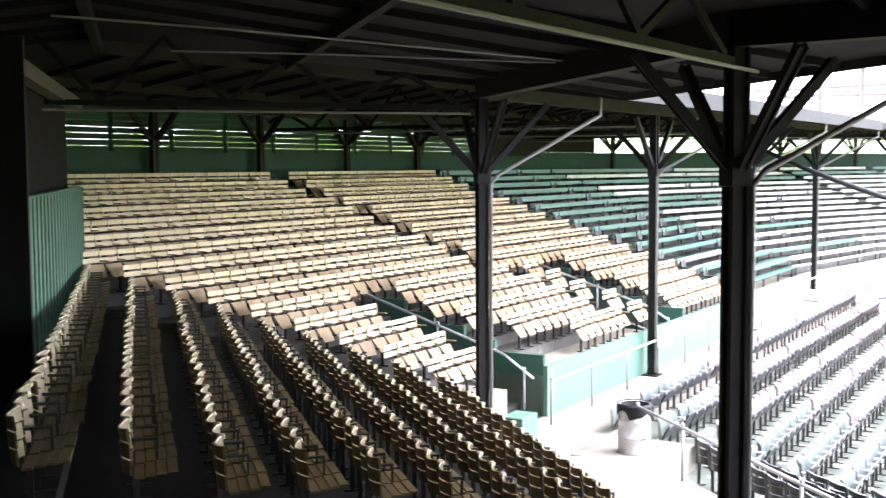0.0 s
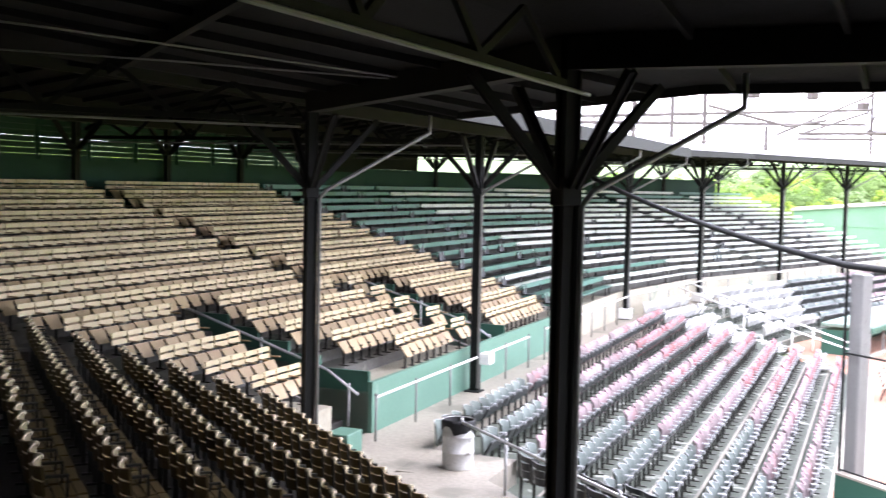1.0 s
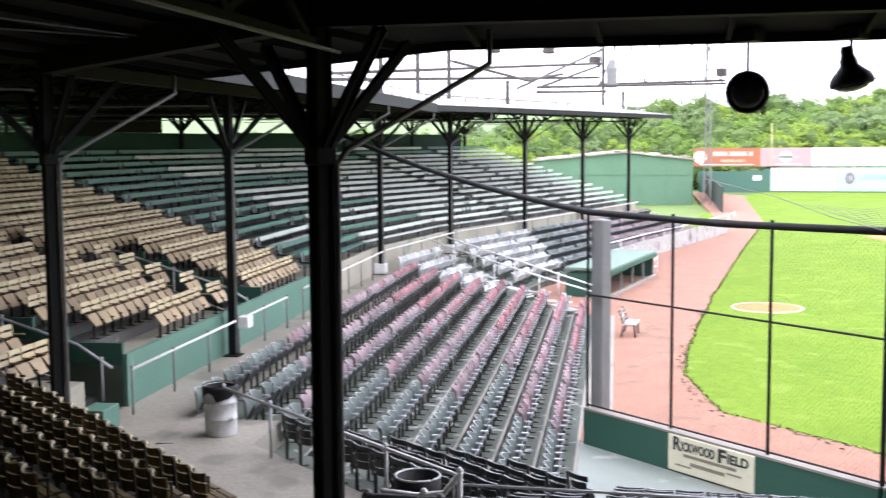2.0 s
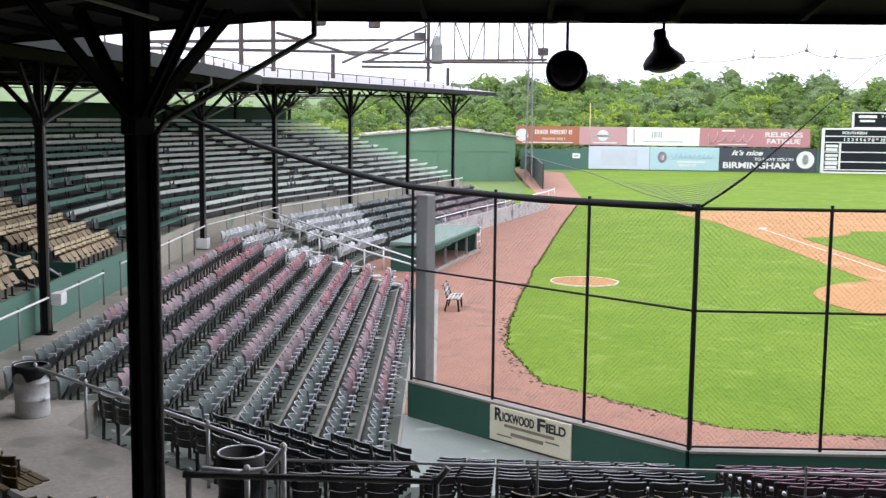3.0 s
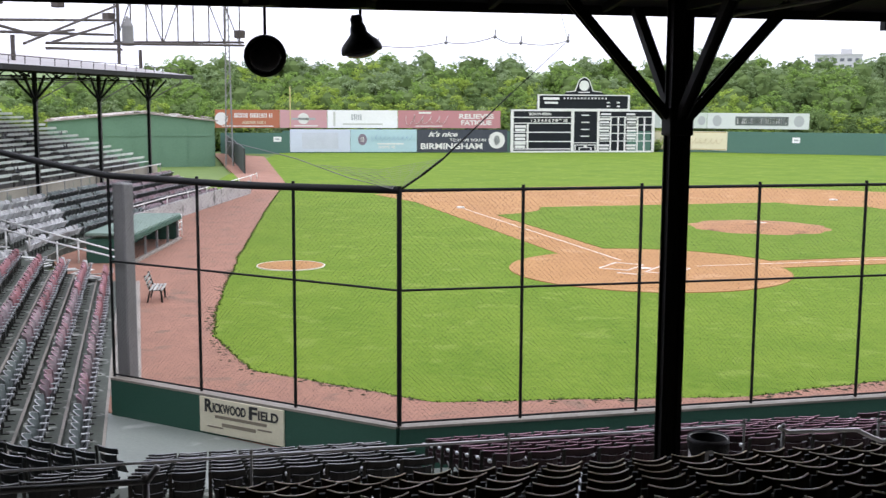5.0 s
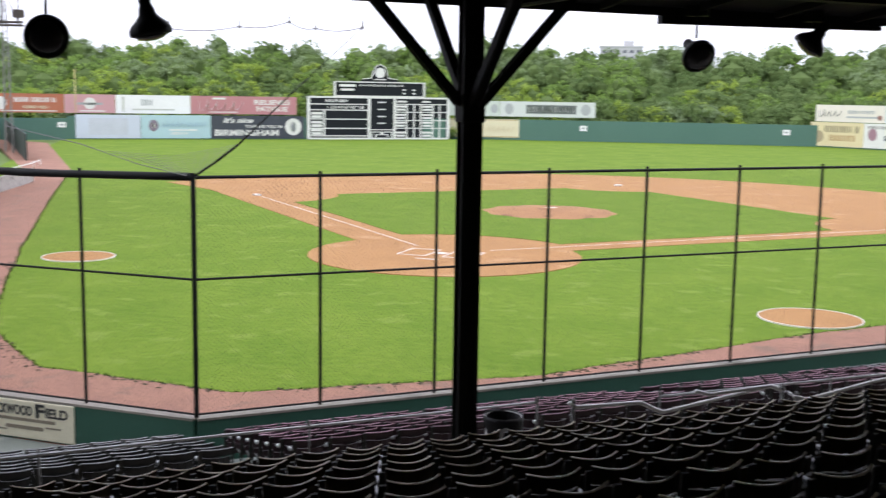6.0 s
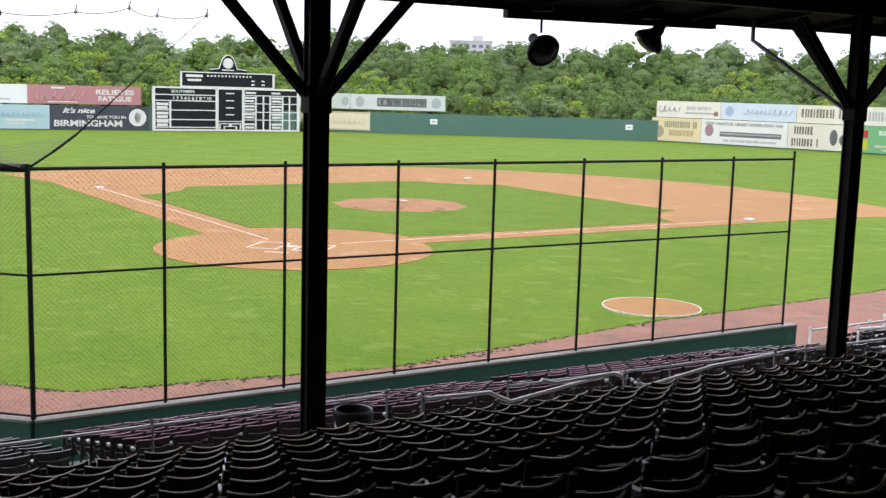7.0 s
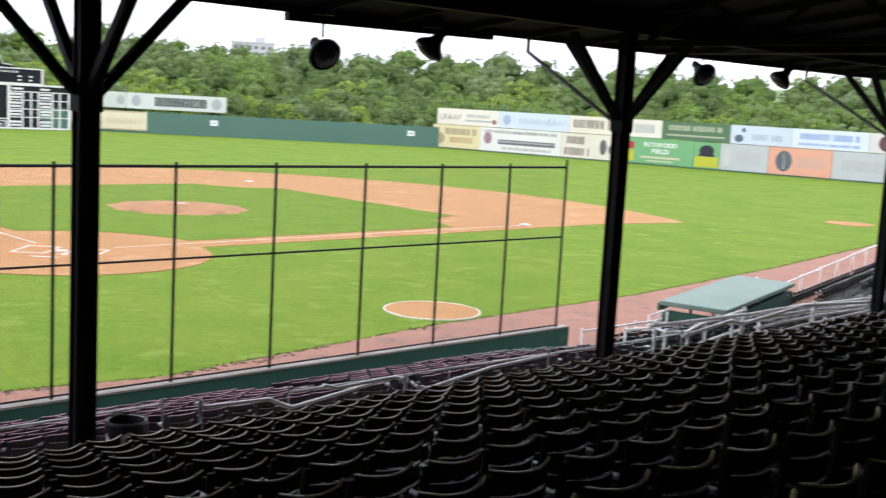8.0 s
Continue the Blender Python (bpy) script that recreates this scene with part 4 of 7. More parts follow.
def box_seat():
    """Parts of a box seat with a bowed one-piece back, pan folded up."""
    P = {}
    n = 8
    P["backrest"] = curved_slat(Geo(), 0.445, 0.24, 0.69, 0.125, 0.115, 0.022, 0.05, n, 0.06)
    # pale strip added to read as the highlight on the back's top
    P["worn_rim"] = rim(Geo(), 0.44, 0.6905, 0.075, 0.115, 0.022, 0.008, n, 0.06)
    g = Geo()
    g.beam((0, 0.11, 0.30), (0, 0.235, 0.53), 0.42, 0.04)
    g.box((0, 0.235, 0.535), (0.40, 0.035, 0.04), None, 0.01)
    P["seat_pan"] = g
    g = Geo()
    g.box((-0.226, 0.12, 0.15), (0.025, 0.05, 0.3))
    g.box((-0.226, 0.14, 0.01), (0.05, 0.24, 0.02))
    g.beam((-0.226, 0.10, 0.28), (-0.226, 0.05, 0.58), 0.02, 0.04, (1, 0, 0))
    P["iron_standard"] = g
    g = Geo()
    g.box((-0.226, 0.20, 0.545), (0.045, 0.14, 0.022))
    g.box((-0.226, 0.265, 0.52), (0.04, 0.02, 0.06))
    P["armrest"] = g
    return P


class Batch:
    """Many seats of one look in one mesh a part."""

    def __init__(self):
        self.at = []

    def make(self, name, parts, materials, label, category):
        root = thing(name, label, category, kind="stuff")
        R = np.array([[list(r) for r in m] for m in self.at])
        for pn, g in parts.items():
            v = np.c_[np.array(g.v), np.ones(len(g.v))]
            allv = np.einsum("nij,kj->nki", R, v)[:, :, :3].reshape(-1, 3)
            k = len(g.v)
            faces = [tuple(i + n * k for i in f) for n in range(len(self.at)) for f in g.f]
            me = bpy.data.meshes.new(pn)
            me.from_pydata(allv.tolist(), [], faces)
            me.materials.append(materials[pn])
            me.update()
            ob = new(pn, me)
            ob.parent = root
            ob["kind"] = "stuff"
        return root


def single_seats(places, name, parts, materials, label, category, group):
    first = None
    for m in places:
        if first is None:
            first = thing(name, label, category, group, m)
            for pn, g in parts.items():
                g.make(pn, materials[pn], first)
        else:
            copy_thing(first, m)


def seat_m(i, u, s, z, rng=None):
    m = frame_m(spot(i, u, s, z), -back(i))
    if rng:
        m = m @ pose(0, rng.uniform(-0.012, 0.012), 0, rng.uniform(-1.5, 1.5), 0, rng.uniform(-1.2, 1.2))
    return m


def make_upper_seats():
    rng = random.Random(5)
    near, brown, right, cream = [], Batch(), Batch(), Batch()
    eye = Vector((15.14, -42.49))
    for j in range(ROWS):
        s, z = row_s(j, MID), tier(j, MID)
        # middle stand
        if s < 7.15:
            a, b = span(MID, s)
            n = int((b - a - 0.3) / W)
            for k in range(n):
                u = a + 0.3 + W * k + (b - a - 0.3 - n * W) / 2
                if not left_of(spot(MID, u + 1.45, s), *MEET_UP):
                    brown.at.append(seat_m(MID, u, s, z, rng))
        # right stand
        s = row_s(j)
        a, b = span(RIGHT, s)
        u = a + 0.4 - 4.0
        while u < min(b, 46):
            if not (left_of(spot(RIGHT, u - 0.3, s), *MEET_UP) if s < 7.1 else u > a + 0.4):
                u += W
                continue
            p = spot(RIGHT, u, s).to_2d()
            z = tier(j, RIGHT)
            aisle = 20.5 < u < 21.5 or 33 < u < 34.2 or (u < 2.4 and s > 4.5) or (u < 3.9 and s < 3.0)
            if not aisle and (p - eye).length > (2.5 if p.x < eye.x + 0.3 else 1.7) and s < 11.3:
                (near if -6 < u < 15 and s < 9.5 else right.at).append(seat_m(RIGHT, u, s, z, rng))
            u += W
        # left stand, painted cream
        s, z = row_s(j), tier(j)
        a, b = span(LEFT, s)
        L = (LINE[3] - LINE[2]).length
        u = b - 0.3
        while u > L - 17.0:
            v = L - u
            if j < 5:
                gap = 1.5 < v < (5.7, 4.3, 3.3, 3.3, 3.3)[j] or 8.7 < v < 9.3 or 10.2 < v < 12.0
            else:
                gap = 7.8 < v < 8.6
            if not gap:
                cream.at.append(seat_m(LEFT, u, s, z, rng))
            u -= W
    wood, plain = wood_seat(), wood_seat(cap=False)
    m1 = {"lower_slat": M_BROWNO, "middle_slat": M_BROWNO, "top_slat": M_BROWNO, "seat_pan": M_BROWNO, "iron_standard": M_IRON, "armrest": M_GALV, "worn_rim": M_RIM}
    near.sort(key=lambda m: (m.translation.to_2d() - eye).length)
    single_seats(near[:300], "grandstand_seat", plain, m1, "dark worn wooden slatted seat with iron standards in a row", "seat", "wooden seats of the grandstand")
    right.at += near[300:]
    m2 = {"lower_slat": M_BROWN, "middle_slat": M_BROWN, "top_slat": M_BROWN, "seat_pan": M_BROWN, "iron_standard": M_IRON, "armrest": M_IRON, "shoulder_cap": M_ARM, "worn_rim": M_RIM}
    right.make("dark_seat_rows", plain, m1, "rows of dark worn wooden slatted grandstand seats", "seats")
    brown.at.sort(key=lambda m: (m.translation.to_2d() - eye).length)
    single_seats(brown.at[:40], "grandstand_seat", wood, m2, "brown worn wooden slatted seat with iron standards in a row", "seat", "brown wooden seats of the grandstand")
    brown.at = brown.at[40:]
    brown.make("brown_seat_rows", wood, m2, "rows of dark brown wooden slatted grandstand seats", "seats")
    fold = wood_seat(False, True)
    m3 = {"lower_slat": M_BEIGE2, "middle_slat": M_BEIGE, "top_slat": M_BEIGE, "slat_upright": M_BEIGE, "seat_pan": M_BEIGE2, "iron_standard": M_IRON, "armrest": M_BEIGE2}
    cream.at.sort(key=lambda m: (m.translation.to_2d() - eye).length)
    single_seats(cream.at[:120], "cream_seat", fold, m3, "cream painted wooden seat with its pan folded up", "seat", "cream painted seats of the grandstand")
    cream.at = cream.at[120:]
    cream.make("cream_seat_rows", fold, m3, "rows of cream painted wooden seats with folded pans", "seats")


make_upper_seats()


def make_box_seats():
    rng = random.Random(9)
    bowed, wood = box_seat(), wood_seat(False, flat=True)
    eye = Vector((15.14, -42.49))
    LEN_B = (LINE[3] - LINE[2]).length
    sets = {"grey": [], "rose": [], "red": [], "pale": [], "purple": [], "slate": []}
    for i in (FAR, BEND, LEFT, MID, RIGHT):
        q0, dq, nb = BOX[i]
        for k in range(nb):
            s, z = -(q0 + dq * k + 0.14), box_floor(k, i)
            if i == LEFT:
                s = -(1.37 + 0.94 * k - 0.0138 * k * k)
            a, b = span(i, s)
            u, count, gap = b - 0.35 + (4.0 if i == LEFT else 0.0), 0, 31.65 + 0.37 * (k - 3)
            while u > a + 0.2:
                if i == LEFT:
                    block = int((gap - u) // 4.35)
                    if u - (gap - 4.35 * block) > -0.42:
                        u = gap - 4.35 * block - 0.43
                    far = block * 4.35 + 2.0 * math.sin(2.3 * block + 1.7 * k) + 1.5 * math.sin(0.8 * k) + rng.uniform(-1.2, 1.2)
                    look_ = "grey" if far < 10.8 else ("rose" if far < 21.0 else ("red" if far < 30.5 else "pale"))
                    skip = not left_of(spot(i, u + 0.4, s), *MEET_BOX)
                elif i == BEND:
                    look_, skip = "pale", False
                elif i == FAR:
                    look_, skip = ("pale" if u > 20.5 + k else ("grey" if u > 13.5 + 0.5 * k else "rose")), False
                elif i == MID:
                    look_, skip = "slate", left_of(spot(i, u - 0.4, s), *MEET_BOX) or b - a < 0.6
                else:
                    look_, skip = ("purple" if 6.9 < u < 20.5 else "slate"), u > 40 or 6.6 < u < 7.2 or 14.6 < u < 15.4 or 22.0 < u < 25.5
                p = spot(i, u, s)
                a_, b_ = Vector((-26.0, -13.6, 0)), Vector((-15.4, -13.2, 0))
                t = max(0, min(1, (p - a_).dot(b_ - a_) / (b_ - a_).length_squared))
                skip = skip or (p - a_.lerp(b_, t)).length < 0.95 or (p - Vector((-3.0, -34.45, 0))).length < 0.75 or (i == LEFT and -3.3 < s and u > LEN_B - 2.4)
                if not skip:
                    sets[look_].append(seat_m(i, u, s, z, rng))
                count += 1
                u -= (0.455 if i <= LEFT else 0.48) + (0.26 if i != LEFT and count % 8 == 0 else 0.0)
    # boxes that fan out behind the railing along the right foul line
    p0, d = Vector((24.9, -7.6)), Vector((0.54, 0.842)).normalized()
    n = Vector((d.y, -d.x))
    fan = thing("box_terrace_fan", "stepped dark concrete under the box seats along the foul line", "terrace", kind="structure")
    for r in range(8):
        z, lo, hi = 0.12 + 0.19 * r, None, None
        for k in range(74):
            t = 0.3 + 0.48 * k + (0.3 if k > 20 else 0) + (0.3 if k > 44 else 0)
            p = p0 + d * t + n * (0.55 + 0.8 * r)
            e = p - LINE[4]
            u, q = e.dot(along(RIGHT)), -e.dot(back(RIGHT))
            if u > 33.5 and (q > 7.9 or u > 40.4) and q > 2.6:
                lo, hi = t if lo is None else lo, t
                sets["slate"].append(frame_m((p.x, p.y, z), -n))
        if lo is not None:
            a, b = p0 + d * (lo - 0.4) + n * (0.75 + 0.8 * r), p0 + d * (hi + 0.4) + n * (0.75 + 0.8 * r)
            Geo().beam((a.x, a.y, z / 2 - 0.15), (b.x, b.y, z / 2 - 0.15), 0.8, z + 0.3).make("step", M_BOXC, fan)
    for nm, pan, label in (("grey", M_BOXG, "grey-green"), ("rose", M_BOXM, "faded rose-grey"), ("red", M_BOXR, "faded red"), ("pale", M_BOXW, "faded pale grey"), ("slate", M_SLATE, "dark slate"), ("purple", M_PURPLE, "dull purple")):
        parts = wood if nm in ("slate", "purple") else bowed
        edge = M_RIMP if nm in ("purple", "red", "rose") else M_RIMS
        mm = {"worn_rim": edge, "lower_slat": pan, "middle_slat": pan, "top_slat": pan, "backrest": pan, "seat_pan": pan if parts is wood or nm == "pale" else M_PAN_SHADE, "iron_standard": M_IRON, "armrest": M_GALV}
        at = sets[nm]
        if nm in ("grey", "slate"):
            at.sort(key=lambda m: (m.translation.to_2d() - eye).length)
            single_seats(at[:60 if nm == "grey" else 290], "ballpark_seat", parts, mm, label + " box seat bolted in a row below the walkway", "seat", label + " box seats below the walkway")
            at = at[60 if nm == "grey" else 290:]
        bt = Batch()
        bt.at = at
        if at:
            bt.make(nm + "_box_seat_rows", parts, mm, "rows of " + label + " box seats on stepped concrete", "seats")


make_box_seats()


def make_debris():
    """Loose boards and broken seat pieces left along the aisle between the boxes."""
    rng = random.Random(77)
    for n in range(46):
        t = rng.random()
        x, y = -25.5 + 10.0 * t, -14.4 + 1.2 * rng.random() - 0.6 * t
        q = -(Vector((x, y)) - LINE[2]).dot(back(LEFT))
        k = min(8, max(0, int((q - BOX[LEFT][0]) / BOX[LEFT][1])))
        z = box_floor(k, LEFT) + 0.03
        w, d = rng.uniform(0.25, 1.1), rng.uniform(0.08, 0.3)
        g = Geo().box((0, 0, 0), (w, d, 0.03), pose(x, y, z + 0.06, rng.uniform(-5, 5), rng.uniform(-8, 8), rng.uniform(0, 180)), 0.006)
        tagged(g.make("loose_board", rng.choice((M_WHITE, M_GREYWOOD, M_GREYWOOD, M_BOXW))), "pale broken board lying on the aisle steps", "board", "loose boards on the aisle")


make_debris()


def make_benches():
    """Long board benches of the far stand."""
    rng = random.Random(3)
    L = (LINE[3] - LINE[2]).length
    for j in range(ROWS):
        s, z = row_s(j), tier(j)
        pieces = []
        a, b = span(LEFT, s)
        pieces.append((LEFT, a + 0.1, L - 17.5))
        a, b = span(BEND, s)
        pieces.append((BEND, a + 0.1, b - 0.1))
        a, b = span(FAR, s)
        for u0, u1 in ((0.6, 9.4), (10.3, 19.4), (20.3, b - 0.1)):
            if u1 > u0:
                pieces.append((FAR, u0, u1))
        for i, u0, u1 in pieces:
            if u1 - u0 < 0.8:
                continue
            m = frame_m(spot(i, (u0 + u1) / 2, s, z), -back(i))
            w = u1 - u0
            bench = thing("bleacher_bench", "long weathered green board bench with a back rail", "bench", "benches of the far stand", m)
            # pale boards are likelier on farther stands, painting in the sky's sheen
            c = M_BENCH if rng.random() < {LEFT: 0.97 if j > 2 else 0.4, BEND: 0.8 if j > 4 else 0.2, FAR: 0.3 if j > 9 else 0.05}[i] else M_BENCHW
            Geo().box((0, 0.24, 0.43), (w, 0.29, 0.04)).make("seat_board", c, bench)
            Geo().box((0, 0.03, 0.72), (w, 0.03, 0.15)).make("back_board", c, bench)
            n = max(2, int(w / 1.6))
            for k in range(n):
                x = -w / 2 + 0.15 + (w - 0.3) * k / (n - 1)
                g = Geo()
                g.box((x, 0.2, 0.2), (0.04, 0.05, 0.41))
                g.beam((x, 0.10, 0.40), (x, 0.01, 0.80), 0.03, 0.04, (1, 0, 0))
                g.make("bracket", M_IRON, bench)


def make_loose_seats():
    """Dark clip-on seats left on some of the benches."""
    rng = random.Random(31)
    places = []
    for i, lo, hi, n in ((FAR, 1.0, 27.0, 22), (BEND, 1.0, 7.0, 8), (LEFT, 2.0, 7.5, 3)):
        for _ in range(n):
            j = rng.randrange(1, 12)
            places.append(seat_m(i, rng.uniform(lo, hi), row_s(j), tier(j) + 0.452, rng))
    L = (LINE[3] - LINE[2]).length
    for j in range(ROWS):
        places.append(seat_m(LEFT, L - 17.8, row_s(j), tier(j) + 0.452, rng))
        if j > 2:
            places.append(seat_m(LEFT, L - 24.3 + 0.04 * j, row_s(j), tier(j) + 0.452, rng))
    P = {"backrest": curved_slat(Geo(), 0.44, 0.04, 0.36, 0.12, 0.05, 0.03, 0.05, 5, 0.03),
         "seat_pan": Geo().box((0, 0.27, 0.03), (0.42, 0.30, 0.05), None, 0.012)}
    single_seats(places, "clip_on_seat", P, {"backrest": M_SLATE, "seat_pan": M_SLATE}, "black clip-on seat resting on a bleacher bench", "seat", "clip-on seats on the benches")


make_benches()
make_loose_seats()


# ---- outfield ----
OF = [Vector(p) for p in ((-79.0, 77.0), (-55.0, 97.0), (-38.8, 110.1), (-39.6, 113.8), (12.5, 122.8), (66.5, 88.0), (95, 69.5))]


def lettered(x, z, w, h):
    """A line of worn writing too far off to read: plain upright bars set in words."""
    g, rng = Geo(), random.Random(int(w * 97 + h * 31 + z * 7))
    if h < 0.3 or w < 1.5 * h:
        return g.box((x, 0.048, z), (w, 0.02, h))
    u, left = 0.0, rng.randint(6, 14)
    while u < w - 0.2 * h:
        t = min(h * rng.uniform(0.16, 0.26), w - u)
        g.box((x + w / 2 - u - t / 2, 0.048, z), (t, 0.02, h * rng.uniform(0.9, 1.0)))
        u, left = u + t + h * rng.uniform(0.1, 0.2), left - 1
        if left == 0:
            u, left = u + h * 0.4, rng.randint(6, 14)
    return g


def ad(i, t0, t1, z0, z1, color, name="advert_board", label="", proud=0.06, marks=()):
    """A painted board on stretch i of the outfield wall, from t0 to t1 metres along it, with painted blocks as marks."""
    p, q = OF[i], OF[i + 1]
    d = (q - p).normalized()
    n = Vector((d.y, -d.x))
    c = p + d * ((t0 + t1) / 2) + n * proud
    o = thing(name, label or "faded painted advertising board on the outfield wall", "advert board", "boards on the outfield wall", frame_m((c.x, c.y, z0), n))
    w, h = t1 - t0, z1 - z0
    color = tuple(min(0.85, x * 1.2) for x in color)
    base = mat("board_paint", color, 0.6, tuple(min(1, x * 0.85 + 0.03) for x in color), 0.35, 4, 0.8, bump=0)
    Geo().box((0, 0, h / 2), (w - 0.06, 0.08, h - 0.03)).make("board", base, o)
    for kind, x, z, sx, sz, col in marks:
        m = mat("mark_paint", col, 0.6, tuple(x * 0.8 for x in col), 0.8, 6, 0.6, bump=0)
        X, Z = (0.5 - x) * w, z * h
        if kind == "bar":
            lettered(X, Z, sx * w, sz * h).make("writing", m, o)["kind"] = "stuff"
        elif kind == "block":
            Geo().box((X, 0.048, Z), (sx * w, 0.02, sz * h)).make("painted_panel", m, o)
        elif kind == "script":
            g = Geo()
            k = max(3, int(sx * w / (sz * h) * 1.3))
            c = [(X + sx * w * (0.5 - t) + 0.2 * sz * h * math.sin(6.283 * k * t), 0.05, Z + sz * h * (0.55 if t < 1 / k else 0.4) * math.cos(6.283 * k * t + 0.7)) for t in np.linspace(0, 1, 14 * k)]
            for e, f in zip(c, c[1:]):
                g.beam(e, f, 0.02, sz * h * 0.19, (0, 1, 0))
            g.make("painted_flourish", m, o)
        elif kind == "disc":
            g = Geo()
            r = sz * h / 2
            g.prism([(r * math.cos(a) * sx, r * math.sin(a)) for a in np.linspace(0, 2 * math.pi, 25)[:-1]], 0, 0.02, Matrix.Translation((X, 0.058, Z)) @ Euler((radians(90), 0, 0)).to_matrix().to_4x4())
            g.make("emblem", m, o)
        else:
            text(o, kind, (X, 0.05, Z), sz * h, m, "lettering", sx * w if sx else None, 0.35 if kind == "It's nice" else 0.0)
    return o


def make_outfield():
    for k, (p, q) in enumerate(zip(OF, OF[1:])):
        h = 3.1
        g = Geo().beam((p.x, p.y, h / 2 - 0.1), (q.x, q.y, h / 2 - 0.1), 0.3, h)
        tagged(g.make("outfield_wall_%d" % (k + 1), M_FIELDW), "tall green painted outfield wall", "wall", kind="structure")
    a, b = OF[0] - (OF[1] - OF[0]).normalized() * 8.2, OF[0]
    tagged(Geo().beam((a.x, a.y, 1.3), (b.x, b.y, 1.3), 0.28, 2.8).make("outfield_wall_end", M_FIELDW), "dark green end of the outfield wall by the foul pole", "wall", kind="structure")
    ad(0, -1.2, -0.1, 1.5, 2.2, (0.7, 0.7, 0.66), "distance_marker", "small white distance marker on the green wall", 0.2, (("bar", 0.5, 0.5, 0.5, 0.3, (0.4, 0.42, 0.42)),))
    white, red, cream = (0.75, 0.74, 0.7), (0.42, 0.18, 0.19), (0.6, 0.55, 0.38)
    pink, rust, navy, grey, blue, tan = (0.48, 0.26, 0.27), (0.36, 0.11, 0.05), (0.03, 0.035, 0.05), (0.4, 0.42, 0.42), (0.38, 0.46, 0.6), (0.6, 0.52, 0.3)
    teal, pale = (0.36, 0.51, 0.54), (0.55, 0.56, 0.5)
    # left field, upper tier (set on posts behind the wall) and lower tier
    ad(0, -8.9, -0.3, 3.35, 5.8, rust, proud=-0.3, marks=(("disc", 0.1, 0.5, 1, 0.7, white), ("bar", 0.6, 0.68, 0.6, 0.26, white), ("bar", 0.6, 0.3, 0.36, 0.16, cream), ("bar", 0.5, 0.1, 0.8, 0.05, white)))
    ad(0, -0.3, 6.1, 3.35, 5.8, pink, proud=-0.3, marks=(("disc", 0.5, 0.52, 1, 0.62, white), ("bar", 0.5, 0.5, 0.5, 0.12, grey), ("bar", 0.55, 0.12, 0.5, 0.06, white)))
    ad(0, 6.1, 15.8, 3.35, 5.8, white, proud=-0.3, marks=(("bar", 0.42, 0.6, 0.16, 0.34, grey), ("block", 0.1, 0.5, 0.03, 0.8, pale), ("bar", 0.5, 0.22, 0.56, 0.08, pale)))
    ad(0, 15.8, 30.3, 3.35, 5.8, red, proud=-0.3, marks=(("script", 0.28, 0.48, 0.4, 0.56, white), ("bar", 0.26, 0.86, 0.12, 0.1, white), ("bar", 0.3, 0.12, 0.26, 0.05, white), ("RELIEVES", 0.76, 0.66, 0.34, 0.36, white), ("FATIGUE", 0.76, 0.3, 0.3, 0.36, white)))
    ad(0, 1.0, 9.2, 0.1, 3.2, (0.5, 0.54, 0.62), proud=0.2, marks=(("block", 0.5, 0.5, 0.6, 0.7, (0.58, 0.61, 0.68)),))
    ad(0, 9.2, 18.4, 0.1, 3.2, teal, proud=0.2, marks=(("disc", 0.18, 0.55, 0.8, 0.5, (0.25, 0.2, 0.25)), ("block", 0.18, 0.55, 0.05, 0.22, white), ("script", 0.62, 0.62, 0.6, 0.24, (0.2, 0.34, 0.5)), ("bar", 0.55, 0.22, 0.26, 0.12, white), ("bar", 0.6, 0.36, 0.4, 0.06, white)))
    ad(0, 18.4, 31.2, 0.1, 3.2, navy, proud=0.2, label="black painted board with white welcome lettering", marks=(
        ("It's nice", 0.28, 0.78, 0.32, 0.3, white), ("TO HAVE YOU IN", 0.56, 0.52, 0.4, 0.17, white), ("BIRMINGHAM", 0.38, 0.24, 0.68, 0.36, white), ("disc", 0.88, 0.52, 1, 0.75, white), ("disc", 0.88, 0.52, 0.6, 0.45, grey)))
    # centre field boards
    ad(3, -0.3, 7.6, 3.4, 5.65, (0.45, 0.5, 0.44), proud=-0.3, marks=(("bar", 0.4, 0.4, 0.5, 0.28, white), ("disc", 0.9, 0.5, 0.8, 0.6, grey)))
    ad(3, 7.6, 21.6, 3.4, 5.65, (0.5, 0.53, 0.5), proud=-0.3, marks=(("disc", 0.1, 0.5, 0.8, 0.7, grey), ("block", 0.54, 0.5, 0.52, 0.56, (0.13, 0.15, 0.14)), ("bar", 0.54, 0.5, 0.48, 0.36, white), ("disc", 0.9, 0.5, 0.9, 0.7, grey)))
    ad(3, 0.0, 10.6, 0.3, 3.0, (0.6, 0.55, 0.38), proud=0.2, marks=(("script", 0.68, 0.5, 0.5, 0.34, (0.5, 0.38, 0.18)), ("bar", 0.25, 0.5, 0.3, 0.3, (0.5, 0.45, 0.3)), ("block", 0.5, 0.05, 0.96, 0.05, (0.5, 0.4, 0.2)), ("block", 0.5, 0.95, 0.96, 0.05, (0.5, 0.4, 0.2))))
    for u in (19.4, 47.9):
        ad(3, u, u + 1.1, 1.5, 2.3, white, "distance_marker", "small white distance marker on the green wall", 0.2, (("bar", 0.5, 0.5, 0.5, 0.3, grey),))
